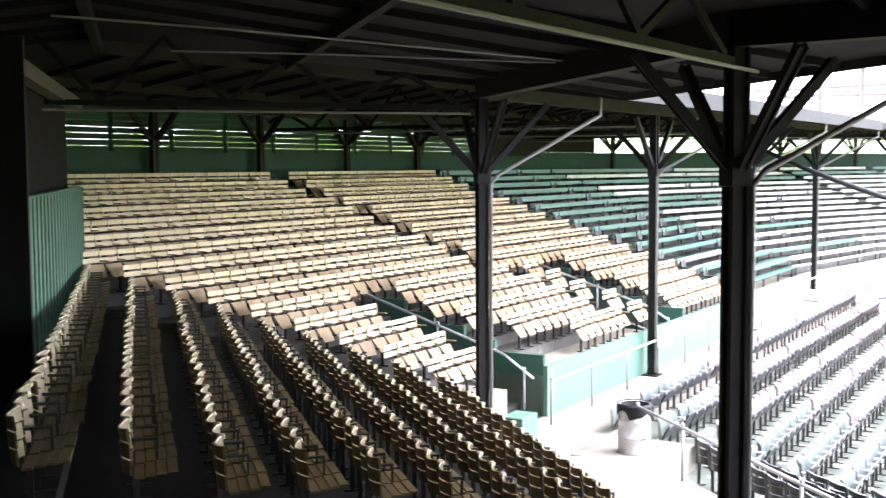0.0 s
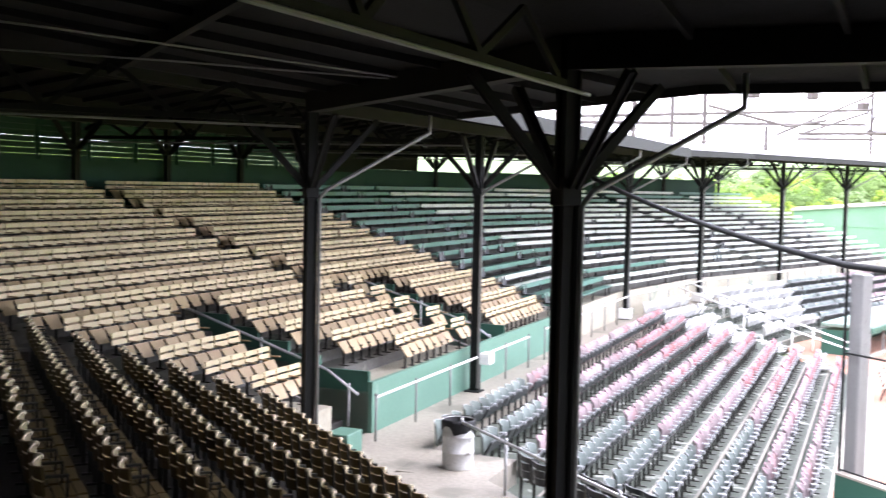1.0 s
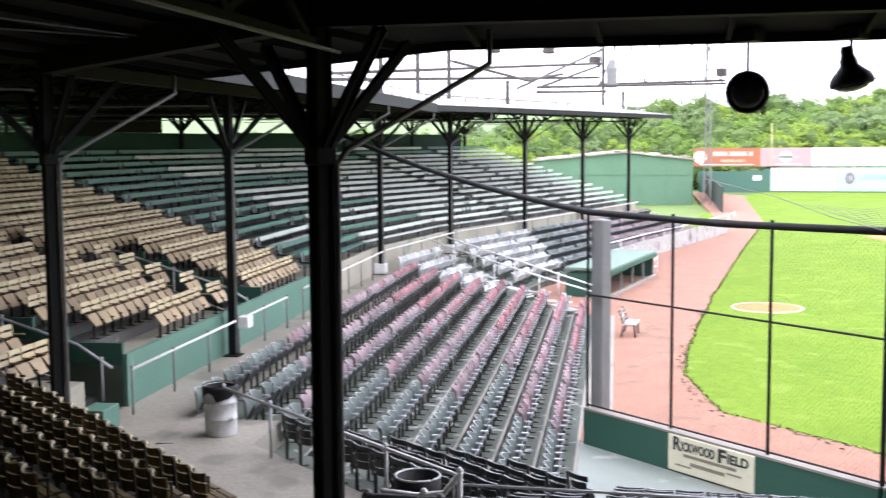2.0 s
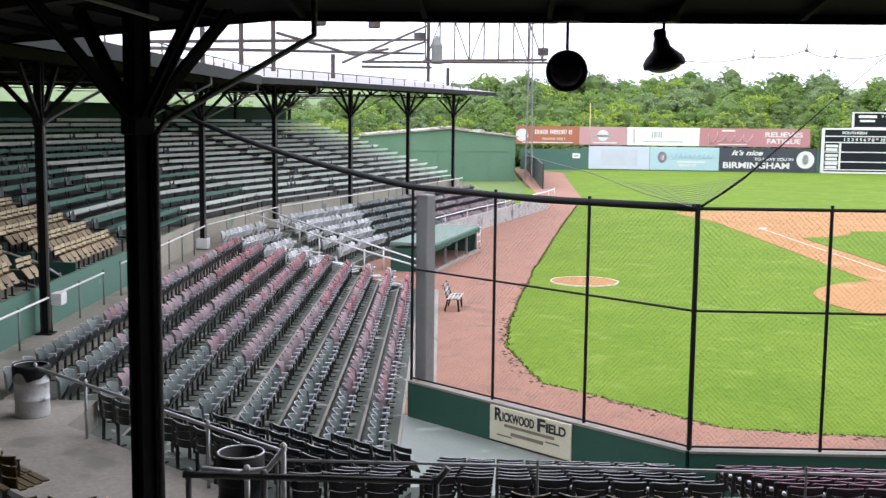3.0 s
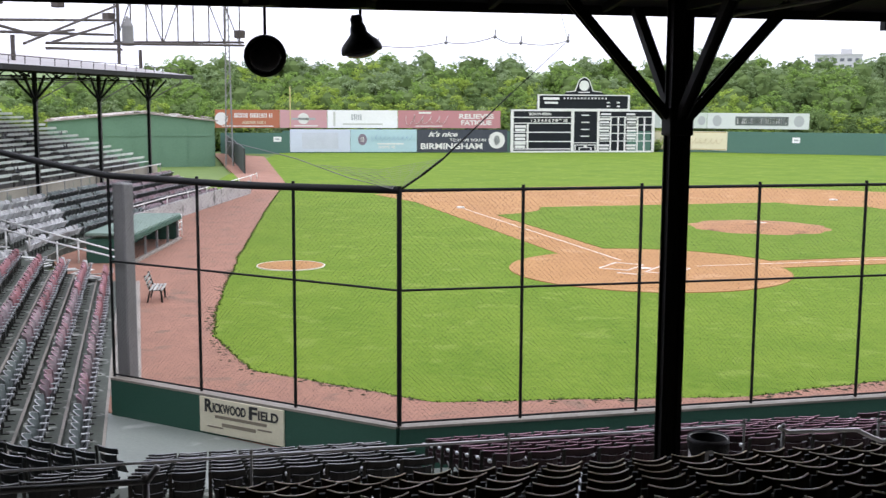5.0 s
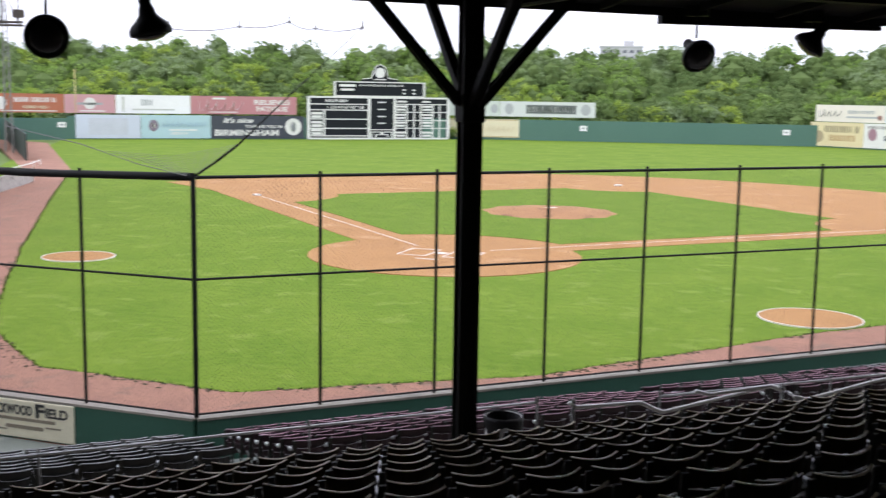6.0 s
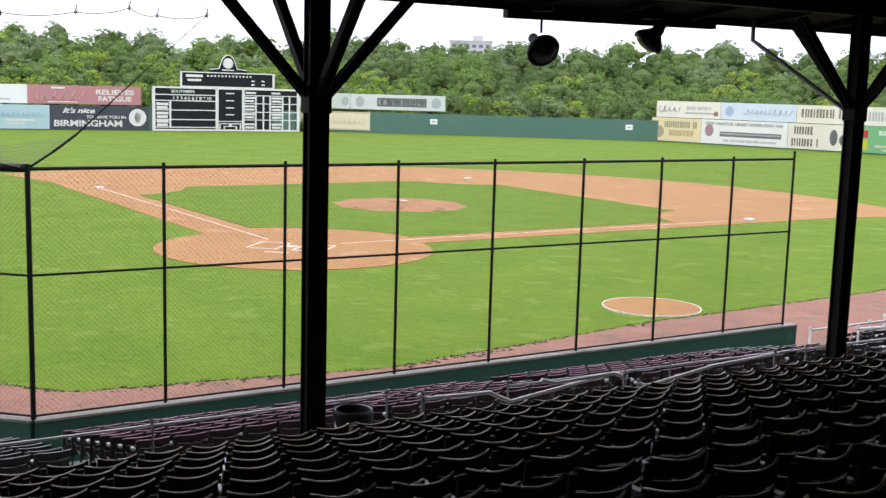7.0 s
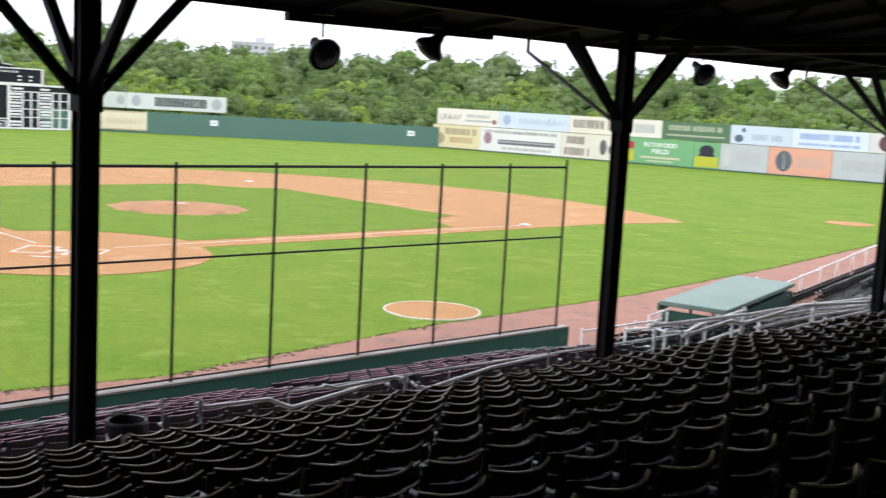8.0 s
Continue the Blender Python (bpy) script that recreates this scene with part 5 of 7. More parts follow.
    # right field boards, two tiers
    lo = [(-1.2, 7.1, tan, (("disc", 0.16, 0.4, 1, 0.5, (0.4, 0.33, 0.2)), ("bar", 0.6, 0.72, 0.66, 0.28, (0.26, 0.22, 0.13)), ("bar", 0.62, 0.36, 0.5, 0.26, (0.45, 0.3, 0.14)))),
          (7.1, 20.3, (0.62, 0.62, 0.58), (("disc", 0.1, 0.55, 0.8, 0.5, (0.35, 0.2, 0.24)), ("bar", 0.5, 0.84, 0.9, 0.13, (0.3, 0.29, 0.27)), ("block", 0.58, 0.42, 0.7, 0.2, (0.16, 0.16, 0.18)), ("block", 0.58, 0.44, 0.68, 0.07, (0.5, 0.5, 0.48)), ("bar", 0.58, 0.16, 0.6, 0.1, (0.4, 0.39, 0.37)))),
          (20.3, 30.3, (0.6, 0.56, 0.46), (("bar", 0.22, 0.72, 0.26, 0.32, (0.16, 0.12, 0.1)), ("bar", 0.26, 0.26, 0.4, 0.32, (0.16, 0.12, 0.1)), ("disc", 0.64, 0.5, 0.5, 0.62, (0.12, 0.12, 0.12)), ("disc", 0.78, 0.42, 0.9, 0.42, (0.12, 0.12, 0.12)), ("disc", 0.9, 0.5, 0.6, 0.6, (0.16, 0.15, 0.14)))),
          (30.3, 39.5, (0.13, 0.33, 0.14), (("RICKWOOD", 0.5, 0.75, 0.5, 0.24, white), ("FIELD", 0.5, 0.5, 0.26, 0.24, white), ("bar", 0.5, 0.26, 0.6, 0.08, cream), ("bar", 0.5, 0.12, 0.4, 0.05, cream), ("block", 0.05, 0.3, 0.1, 0.4, (0.5, 0.5, 0.02)), ("block", 0.05, 0.7, 0.1, 0.28, (0.45, 0.04, 0.03)))),
          (39.5, 43.0, (0.13, 0.33, 0.14), (("block", 0.5, 0.24, 0.9, 0.4, (0.5, 0.5, 0.03)), ("disc", 0.5, 0.66, 1.3, 0.45, (0.02, 0.02, 0.03)), ("block", 0.5, 0.5, 0.6, 0.08, (0.02, 0.02, 0.03)))),
          (43.0, 49.2, grey, (("block", 0.15, 0.5, 0.12, 0.7, pale), ("block", 0.6, 0.5, 0.5, 0.5, (0.48, 0.49, 0.49)))),
          (49.2, 57.0, (0.6, 0.3, 0.2), (("disc", 0.25, 0.5, 0.8, 0.75, (0.1, 0.12, 0.14)), ("block", 0.25, 0.5, 0.06, 0.6, white), ("block", 0.68, 0.5, 0.45, 0.4, (0.64, 0.38, 0.28)))),
          (57.0, 68.0, grey, (("block", 0.5, 0.5, 0.8, 0.4, (0.46, 0.47, 0.47)),)),
          (68.0, 90.0, (0.3, 0.2, 0.18), (("bar", 0.5, 0.5, 0.6, 0.4, cream),))]
    hi = [(-0.6, 10.0, (0.64, 0.6, 0.52), (("script", 0.22, 0.5, 0.32, 0.4, (0.1, 0.1, 0.1)), ("bar", 0.68, 0.6, 0.4, 0.2, grey), ("bar", 0.68, 0.3, 0.44, 0.1, grey), ("disc", 0.93, 0.3, 1, 0.3, (0.3, 0.15, 0.12)))),
          (10.0, 21.3, (0.5, 0.56, 0.62), (("disc", 0.12, 0.5, 0.9, 0.6, blue), ("script", 0.52, 0.52, 0.4, 0.34, blue), ("script", 0.84, 0.52, 0.22, 0.4, blue))),
          (21.3, 30.1, (0.62, 0.58, 0.48), (("bar", 0.5, 0.55, 0.84, 0.5, (0.2, 0.16, 0.12)),)),
          (30.1, 34.9, (0.62, 0.58, 0.5), (("bar", 0.5, 0.5, 0.6, 0.5, grey),)),
          (34.9, 44.1, (0.06, 0.13, 0.06), (("bar", 0.5, 0.66, 0.8, 0.3, (0.5, 0.5, 0.36)), ("bar", 0.5, 0.25, 0.85, 0.1, (0.4, 0.42, 0.3)))),
          (44.1, 51.8, (0.48, 0.54, 0.6), (("disc", 0.15, 0.3, 1.2, 0.4, (0.1, 0.12, 0.18)), ("disc", 0.22, 0.75, 1, 0.22, (0.1, 0.12, 0.18)), ("bar", 0.62, 0.4, 0.5, 0.34, (0.36, 0.44, 0.55)))),
          (51.8, 61.0, (0.55, 0.6, 0.66), (("bar", 0.5, 0.62, 0.76, 0.34, (0.2, 0.32, 0.6)), ("bar", 0.5, 0.22, 0.8, 0.14, (0.2, 0.32, 0.6)))),
          (61.0, 65.0, (0.55, 0.52, 0.5), (("disc", 0.5, 0.5, 1, 0.8, (0.12, 0.05, 0.06)),)),
          (65.0, 90.0, (0.4, 0.3, 0.25), (("bar", 0.5, 0.5, 0.6, 0.4, cream),))]
    for a, b, c, mk in lo:
        ad(4, a, b, 0.15, 3.5, c, proud=0.22, marks=mk)
    for a, b, c, mk in hi:
        ad(4, a, b, 3.55, 5.9, c, proud=0.1, marks=mk)
    # scoreboard
    p, q = Vector((-54.9, 97.4)), Vector((-38.7, 110.9))
    d = (q - p).normalized()
    n = Vector((d.y, -d.x))
    c = (p + q) / 2 + n * 0.5
    w = (q - p).length
    sb = thing("scoreboard", "old hand-operated scoreboard with white frames on dark panels", "scoreboard", m=frame_m((c.x, c.y, 0), n))
    dk = mat("board_dark", (0.014, 0.016, 0.019), 0.8, (0.022, 0.025, 0.03), 1, 10, 0.7, spec=0.15)
    Geo().box((0, 0, 3.0), (w, 0.3, 6.0)).make("panel", dk, sb)
    Geo().box((0, -0.05, 7.05), (w * 0.64, 0.3, 2.1)).make("upper_panel", dk, sb)

    def bar(x0, x1, z0, z1, name="frame_bar", material=M_WHITE):
        """x runs from 0 at the viewer's left edge to 1."""
        Geo().box(((0.5 - (x0 + x1) / 2) * w, 0.18, (z0 + z1) / 2), (abs(x1 - x0) * w, 0.06, z1 - z0)).make(name, material, sb)
    for x, b in ((0.0, 0.02), (0.415, 0.02), (0.595, 0.017), (0.98, 0.02)):
        bar(x, x + b, 0.0, 6.0)
    for z in (0.0, 5.76):
        bar(0.0, 1.0, z, z + 0.24)
    bar(0.02, 0.415, 0.42, 0.56)
    for z in (1.54, 2.83, 4.1, 4.9):
        bar(0.02, 0.415, z - 0.07, z + 0.07)
    for z in (1.6, 2.7, 3.88, 5.0):
        bar(0.612, 0.98, z - 0.06, z + 0.06)
    for x in (0.69, 0.743, 0.79, 0.878, 0.927):
        bar(x - 0.005, x + 0.005, 0.24, 5.0)
    bar(0.11, 0.122, 0.42, 4.1)
    for z in (0.62, 1.72, 2.96):
        bar(0.03, 0.1, z, z + 0.36, "team_plate")
        bar(0.028, 0.104, z + 0.48, z + 0.84, "team_plate")
    for z in (0.3, 1.72, 2.82, 4.0):
        for x in (0.612, 0.8):
            bar(x + 0.004, x + 0.066, z + 0.1, z + 0.38, "team_plate")
            bar(x, x + 0.07, z + 0.54, z + 0.82, "team_plate")
    bar(0.62, 0.69, 5.25, 5.5, "team_plate")
    bar(0.8, 0.86, 5.25, 5.5, "team_plate")
    for x0, x1, z0, z1 in ((0.435, 0.595, 1.3, 1.42), (0.44, 0.59, 0.98, 1.1), (0.44, 0.448, 0.3, 1.1), (0.58, 0.588, 0.3, 1.1), (0.47, 0.56, 0.62, 0.72), (0.47, 0.478, 0.3, 0.72), (0.552, 0.56, 0.3, 0.72), (0.505, 0.525, 0.72, 1.0)):
        bar(x0, x1, z0, z1, "diagram_line")
    text(sb, "SOUTHERN", ((0.5 - 0.2) * w, 0.2, 5.35), 0.5, M_WHITE, "lettering", w * 0.15)
    text(sb, "1 2 3 4 5 6 7 8 9 10", ((0.5 - 0.26) * w, 0.2, 4.45), 0.55, M_WHITE, "lettering", w * 0.25)
    for z in (5.15, 4.15, 3.15, 2.2):
        bar(0.485, 0.54, z, z + 0.16, "small_writing")
    a, b = 0.18, 0.82
    bar(a, b, 6.0, 6.15), bar(a, b, 7.95, 8.1), bar(a, a + 0.014, 6.0, 8.1), bar(b - 0.014, b, 6.0, 8.1)
    bar(0.22, 0.33, 7.35, 7.7, "team_plate"), bar(0.23, 0.32, 6.8, 7.1, "team_plate")
    for k in range(13):
        bar(0.36 + 0.024 * k, 0.37 + 0.024 * k, 7.45, 7.7, "small_writing")
    for x in (0.66, 0.73):
        bar(x, x + 0.02, 6.4, 6.6, "small_writing"), bar(x, x + 0.02, 6.9, 7.1, "small_writing")
    g = Geo()
    prof = [(-2.9, 0), (2.9, 0), (2.6, 0.35), (1.3, 0.5), (1.0, 1.3), (0.75, 1.95), (0.35, 2.3), (0, 2.4), (-0.35, 2.3), (-0.75, 1.95), (-1.0, 1.3), (-1.3, 0.5), (-2.6, 0.35)]
    up = Matrix.Translation((0, 0.1, 8.1)) @ Euler((radians(90), 0, 0)).to_matrix().to_4x4()
    g.prism(prof, 0, 0.2, up)
    g.make("clock_gable", dk, sb)
    g = Geo()
    for e, f in zip(prof[2:], prof[3:]):
        g.beam((e[0], 0.14, 8.1 + e[1]), (f[0], 0.14, 8.1 + f[1]), 0.1, 0.16, (0, 1, 0))
    g.make("gable_trim", M_WHITE, sb)
    g = Geo()
    g.prism([(0.72 * math.cos(t), 0.72 * math.sin(t)) for t in np.linspace(0, 2 * math.pi, 29)[:-1]], 0, 0.06, Matrix.Translation((0, 0.18, 9.35)) @ Euler((radians(90), 0, 0)).to_matrix().to_4x4())
    g.make("clock_face", M_WHITE, sb)
    bar(0.46, 0.54, 8.35, 8.5, "small_writing")
    # foul pole
    fp = Geo().tube([(-78.3, 77.9, -0.1), (-78.3, 77.9, 9.0)], 0.06, 8)
    tagged(fp.make("foul_pole", mat("pole_yellow", (0.6, 0.5, 0.2), 0.5), smooth=True), "slim pale yellow foul pole by the outfield wall", "foul pole")


make_outfield()


# ---- woods behind the outfield ----
def make_woods():
    rng, dice = random.Random(21), np.random.default_rng(21)
    core, trunk = Geo(), Geo()
    leaves = {"lime": [], "green": [], "grey": [], "deep": []}
    ico = bmesh.new()
    bmesh.ops.create_icosphere(ico, subdivisions=1, radius=1.0)
    iv = [p.co.copy() for p in ico.verts]
    ifc = [[q.index for q in f.verts] for f in ico.faces]
    ico.free()

    def sprays(c, out, s, count, size, kind):
        """Leaf sprays on the outer side of a clump."""
        t = dice.normal(size=(count, 3)) + np.array(out) * 0.6 + (0, 0, 0.4)
        t /= np.linalg.norm(t, axis=1)[:, None]
        p = np.array(c) + t * (s, s, s * 0.75) * dice.uniform(0.45, 1.12, (count, 1))
        nrm = t + dice.normal(size=(count, 3)) * 0.55 + (0, 0, 0.25)
        u = np.cross(nrm, (0.03, 0.02, 1.0))
        u /= np.linalg.norm(u, axis=1)[:, None]
        w = np.cross(nrm / np.linalg.norm(nrm, axis=1)[:, None], u)
        a, b = size * dice.uniform(0.6, 1.3, (count, 1)), size * dice.uniform(0.5, 1.1, (count, 1))
        leaves[kind].append(np.stack([p + u * a, p + w * b + u * a * 0.2, p - u * a, p - w * b], 1).reshape(-1, 3))

    def tree(x, y, h, r, base, kind, seen):
        """Trunk, limbs, and a domed crown of rounded lobes with gaps between them."""
        near_x, near_y = Vector((15 - x, -42 - y)).normalized()
        fork = Vector((x + rng.uniform(-.3, .3), y, base + h * 0.4))
        trunk.tube([(x, y, base - 0.5), fork], 0.14 + 0.01 * h, 6)
        turn, rise = rng.uniform(0, 6.28), min(r * rng.uniform(0.95, 1.3), h * 0.55)
        lobes = []
        for ring, (n, out, up, fat) in enumerate(((5, 0.7, -0.25, 0.52), (4, 0.45, 0.12, 0.52), (2, 0.16, 0.34, 0.5))):
            for k in range(n):
                lobes.append((turn + ring + 6.283 * k / n + rng.uniform(-0.45, 0.45), out * r * rng.uniform(0.75, 1.15), base + h - rise * (1.0 - up + rng.uniform(-0.12, 0.1)) + 0.0, fat * r * rng.uniform(0.75, 1.2)))
        for a, d, cz, lr in lobes:
            cx, cy = x + d * math.cos(a), y + d * math.sin(a)
            cz = min(cz, base + h - lr * 0.7)
            if cz + lr < seen:
                continue
            trunk.tube([fork, (cx, cy, cz)], 0.07, 5)
            # solid core added to each lobe, so gaps between sprays look shaded
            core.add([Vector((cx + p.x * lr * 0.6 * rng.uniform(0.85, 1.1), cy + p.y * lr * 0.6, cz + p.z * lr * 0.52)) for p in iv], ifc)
            for _ in range(int(5 + 3.7 * lr)):
                e, f = rng.uniform(-0.6, 1.0), rng.uniform(0, 2 * math.pi)
                q = math.sqrt(1 - e * e)
                if cz + e * lr > seen and q * (math.cos(f) * near_x + math.sin(f) * near_y) > -0.5:
                    sprays((cx + q * math.cos(f) * lr * 0.72, cy + q * math.sin(f) * lr * 0.72, cz + e * lr * 0.62), (q * math.cos(f), q * math.sin(f), e), rng.uniform(0.45, 0.9), 24, 0.125 + 0.009 * r, kind)
    # rows of trees on bearings round the stands, each row farther off and higher
    near = ((-45, 165), (-36, 160), (-30, 156), (-10, 170), (0, 182), (6, 184), (15, 178), (22, 172), (30, 168), (38, 168), (44, 172), (50, 150), (62, 120), (78, 100), (110, 80))
    # third share grows with distance: the haze-coloured leaves
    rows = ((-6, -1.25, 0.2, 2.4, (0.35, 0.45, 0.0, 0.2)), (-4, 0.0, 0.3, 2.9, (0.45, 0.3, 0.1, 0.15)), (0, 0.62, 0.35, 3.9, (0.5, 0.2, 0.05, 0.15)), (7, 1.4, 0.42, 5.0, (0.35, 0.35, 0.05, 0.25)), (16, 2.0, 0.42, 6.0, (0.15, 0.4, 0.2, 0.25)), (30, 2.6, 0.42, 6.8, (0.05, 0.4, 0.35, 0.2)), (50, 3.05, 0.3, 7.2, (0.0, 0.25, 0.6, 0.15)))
    for n, (off, rise, spread, step, shares) in enumerate(rows):
        az = -45.0
        while az < 108:
            d = float(np.interp(az, [p[0] for p in near], [p[1] for p in near])) + off + rng.uniform(-3, 3)
            wave = 0.3 * noise.noise((az * 0.14, off * 0.3, 2.0))
            fall = float(np.interp(az, (40, 46, 60, 74, 80), (1.0, 0.72, 0.4, 0.15, 0.9)))
            top = 6.55 + d * math.tan(radians((rise + wave + rng.uniform(-spread, spread)) * fall))
            a = radians(az)
            h = min(top + 1.0, 15.0)
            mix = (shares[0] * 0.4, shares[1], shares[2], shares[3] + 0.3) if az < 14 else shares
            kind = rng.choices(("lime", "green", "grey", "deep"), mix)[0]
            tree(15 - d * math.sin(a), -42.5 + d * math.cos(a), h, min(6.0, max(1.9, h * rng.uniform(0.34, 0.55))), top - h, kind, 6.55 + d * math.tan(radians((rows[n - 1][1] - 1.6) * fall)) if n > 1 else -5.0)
            az += math.degrees(step / d) * rng.uniform(0.7, 1.3)
    woods = thing("woodland", "dense green summer woodland behind the ballpark", "woods", kind="stuff")
    core.make("crown_core", M_CROWN_SHADE, woods)
    trunk.make("trunk", M_BARK, woods)
    for kind, m in (("lime", M_LEAFL), ("green", M_LEAF), ("grey", M_LEAF_HAZE), ("deep", M_LEAFK)):
        v = np.concatenate(leaves[kind])
        n = len(v) // 4
        me = bpy.data.meshes.new("foliage")
        me.vertices.add(len(v))
        me.vertices.foreach_set("co", v.ravel())
        me.loops.add(4 * n)
        me.loops.foreach_set("vertex_index", np.arange(4 * n, dtype=np.int32))
        me.polygons.add(n)
        me.polygons.foreach_set("loop_start", np.arange(0, 4 * n, 4, dtype=np.int32))
        me.update(calc_edges=True)
        me.materials.append(m)
        new("foliage", me).parent = woods
    for ch in woods.children:
        ch["kind"] = "stuff"


make_woods()


# ---- far ridge and a building on it ----
def make_distance():
    g = Geo()
    na, nr = 260, 10
    vs = []
    for i in range(na + 1):
        az = radians(-60 + 150 * i / na)
        for k in range(nr + 1):
            d = 330 + 420 * k / nr
            t = k / nr
            z = -0.4 + 26.5 * t + 5.0 * t * noise.noise((i * 0.09, k * 0.7, 0)) + 2.2 * min(1, 3 * t) * noise.noise((i * 0.8, k * 2.1, 5)) + 1.4 * min(1, 3 * t) * noise.noise((i * 2.1, k * 3.1, 9))
            vs.append((15 - d * math.sin(az), -42.5 + d * math.cos(az), z))
    w = nr + 1
    g.add(vs, [(i * w + k, (i + 1) * w + k, (i + 1) * w + k + 1, i * w + k + 1) for i in range(na) for k in range(nr)])
    # ridge wears the haze-coloured leaves too
    tagged(g.make("far_ridge", M_LEAF_HAZE, smooth=True), "far low ridge covered with green woods", "hill", kind="structure")
    a, d = radians(10.6), 640
    b = thing("far_building", "pale grey flat-roofed building on the far ridge", "building", m=frame_m((15 - d * math.sin(a), -42.5 + d * math.cos(a), 18), (math.sin(a), -math.cos(a))))
    wall = mat("far_building_wall", (0.5, 0.5, 0.5), 0.8, (0.42, 0.42, 0.42), 0.1, 1, 0.7)
    Geo().box((0, 0, 8), (24, 12, 16)).make("wall", wall, b)
    Geo().box((0, 0, 16.3), (24.8, 12.8, 0.7)).make("roof", wall, b)
    Geo().box((-4, 0, 18), (6, 5, 3)).make("roof_house", wall, b)
    for r in range(4):
        for k in range(6):
            Geo().box((-9.5 + 3.8 * k, 6.0, 3 + 3.5 * r), (2.2, 0.12, 1.6)).make("window", mat("far_glass", (0.12, 0.13, 0.15), 0.3) if r + k == 0 else bpy.data.materials["far_glass"], b)


make_distance()


# ---- rails, bins, lamps and other loose things ----
def rail_run(pts, name, label, posts, height, material, post_material=None, r=0.028, mid=False, category="railing"):
    """A pipe rail through pts (its top), with upright posts down by height at the given shares of its length."""
    o = thing(name, label, category, "railings of the stands", Matrix.Translation(Vector(pts[0]) - Vector((0, 0, height))))
    inv = o.matrix_world.inverted()

    def put(g, nm, m):
        ob = g.make(nm, m, smooth=True)
        ob.parent = o
        ob.matrix_parent_inverse = inv
        return ob
    put(Geo().tube(pts, r, 8), "top_rail", material)
    if mid:
        put(Geo().tube([Vector(p) - Vector((0, 0, height * 0.5)) for p in pts], r * 0.8, 8), "middle_rail", post_material or material)
    seg = [(Vector(b) - Vector(a)).length for a, b in zip(pts, pts[1:])]
    total = sum(seg)
    for f in posts:
        d = f * total
        for a, b, L in zip(pts, pts[1:], seg):
            if d <= L + 1e-6:
                p = Vector(a).lerp(Vector(b), min(1.0, d / L))
                break
            d -= L
        post = put(Geo().tube([p - Vector((0, 0, height)), p + Vector((0, 0, 0.03))], r * 0.9, 8), "post", post_material or material)
        Geo().lathe([(0.001, 0.03), (r * 1.15, 0.03), (r * 1.25, 0.05), (r * 0.8, 0.075), (0.001, 0.09)], 8, Matrix.Translation(p)).make("post_cap", post_material or material, post)
    return o


def even(n):
    return [k / (n - 1) for k in range(n)]


LEN_L = (LINE[3] - LINE[2]).length


def lp(v, s, z):
    """A place on the left stand, v metres from its near corner."""
    return spot(LEFT, LEN_L - v, s, z)


def rp(u, q, z):
    return spot(RIGHT, u, -q, z)


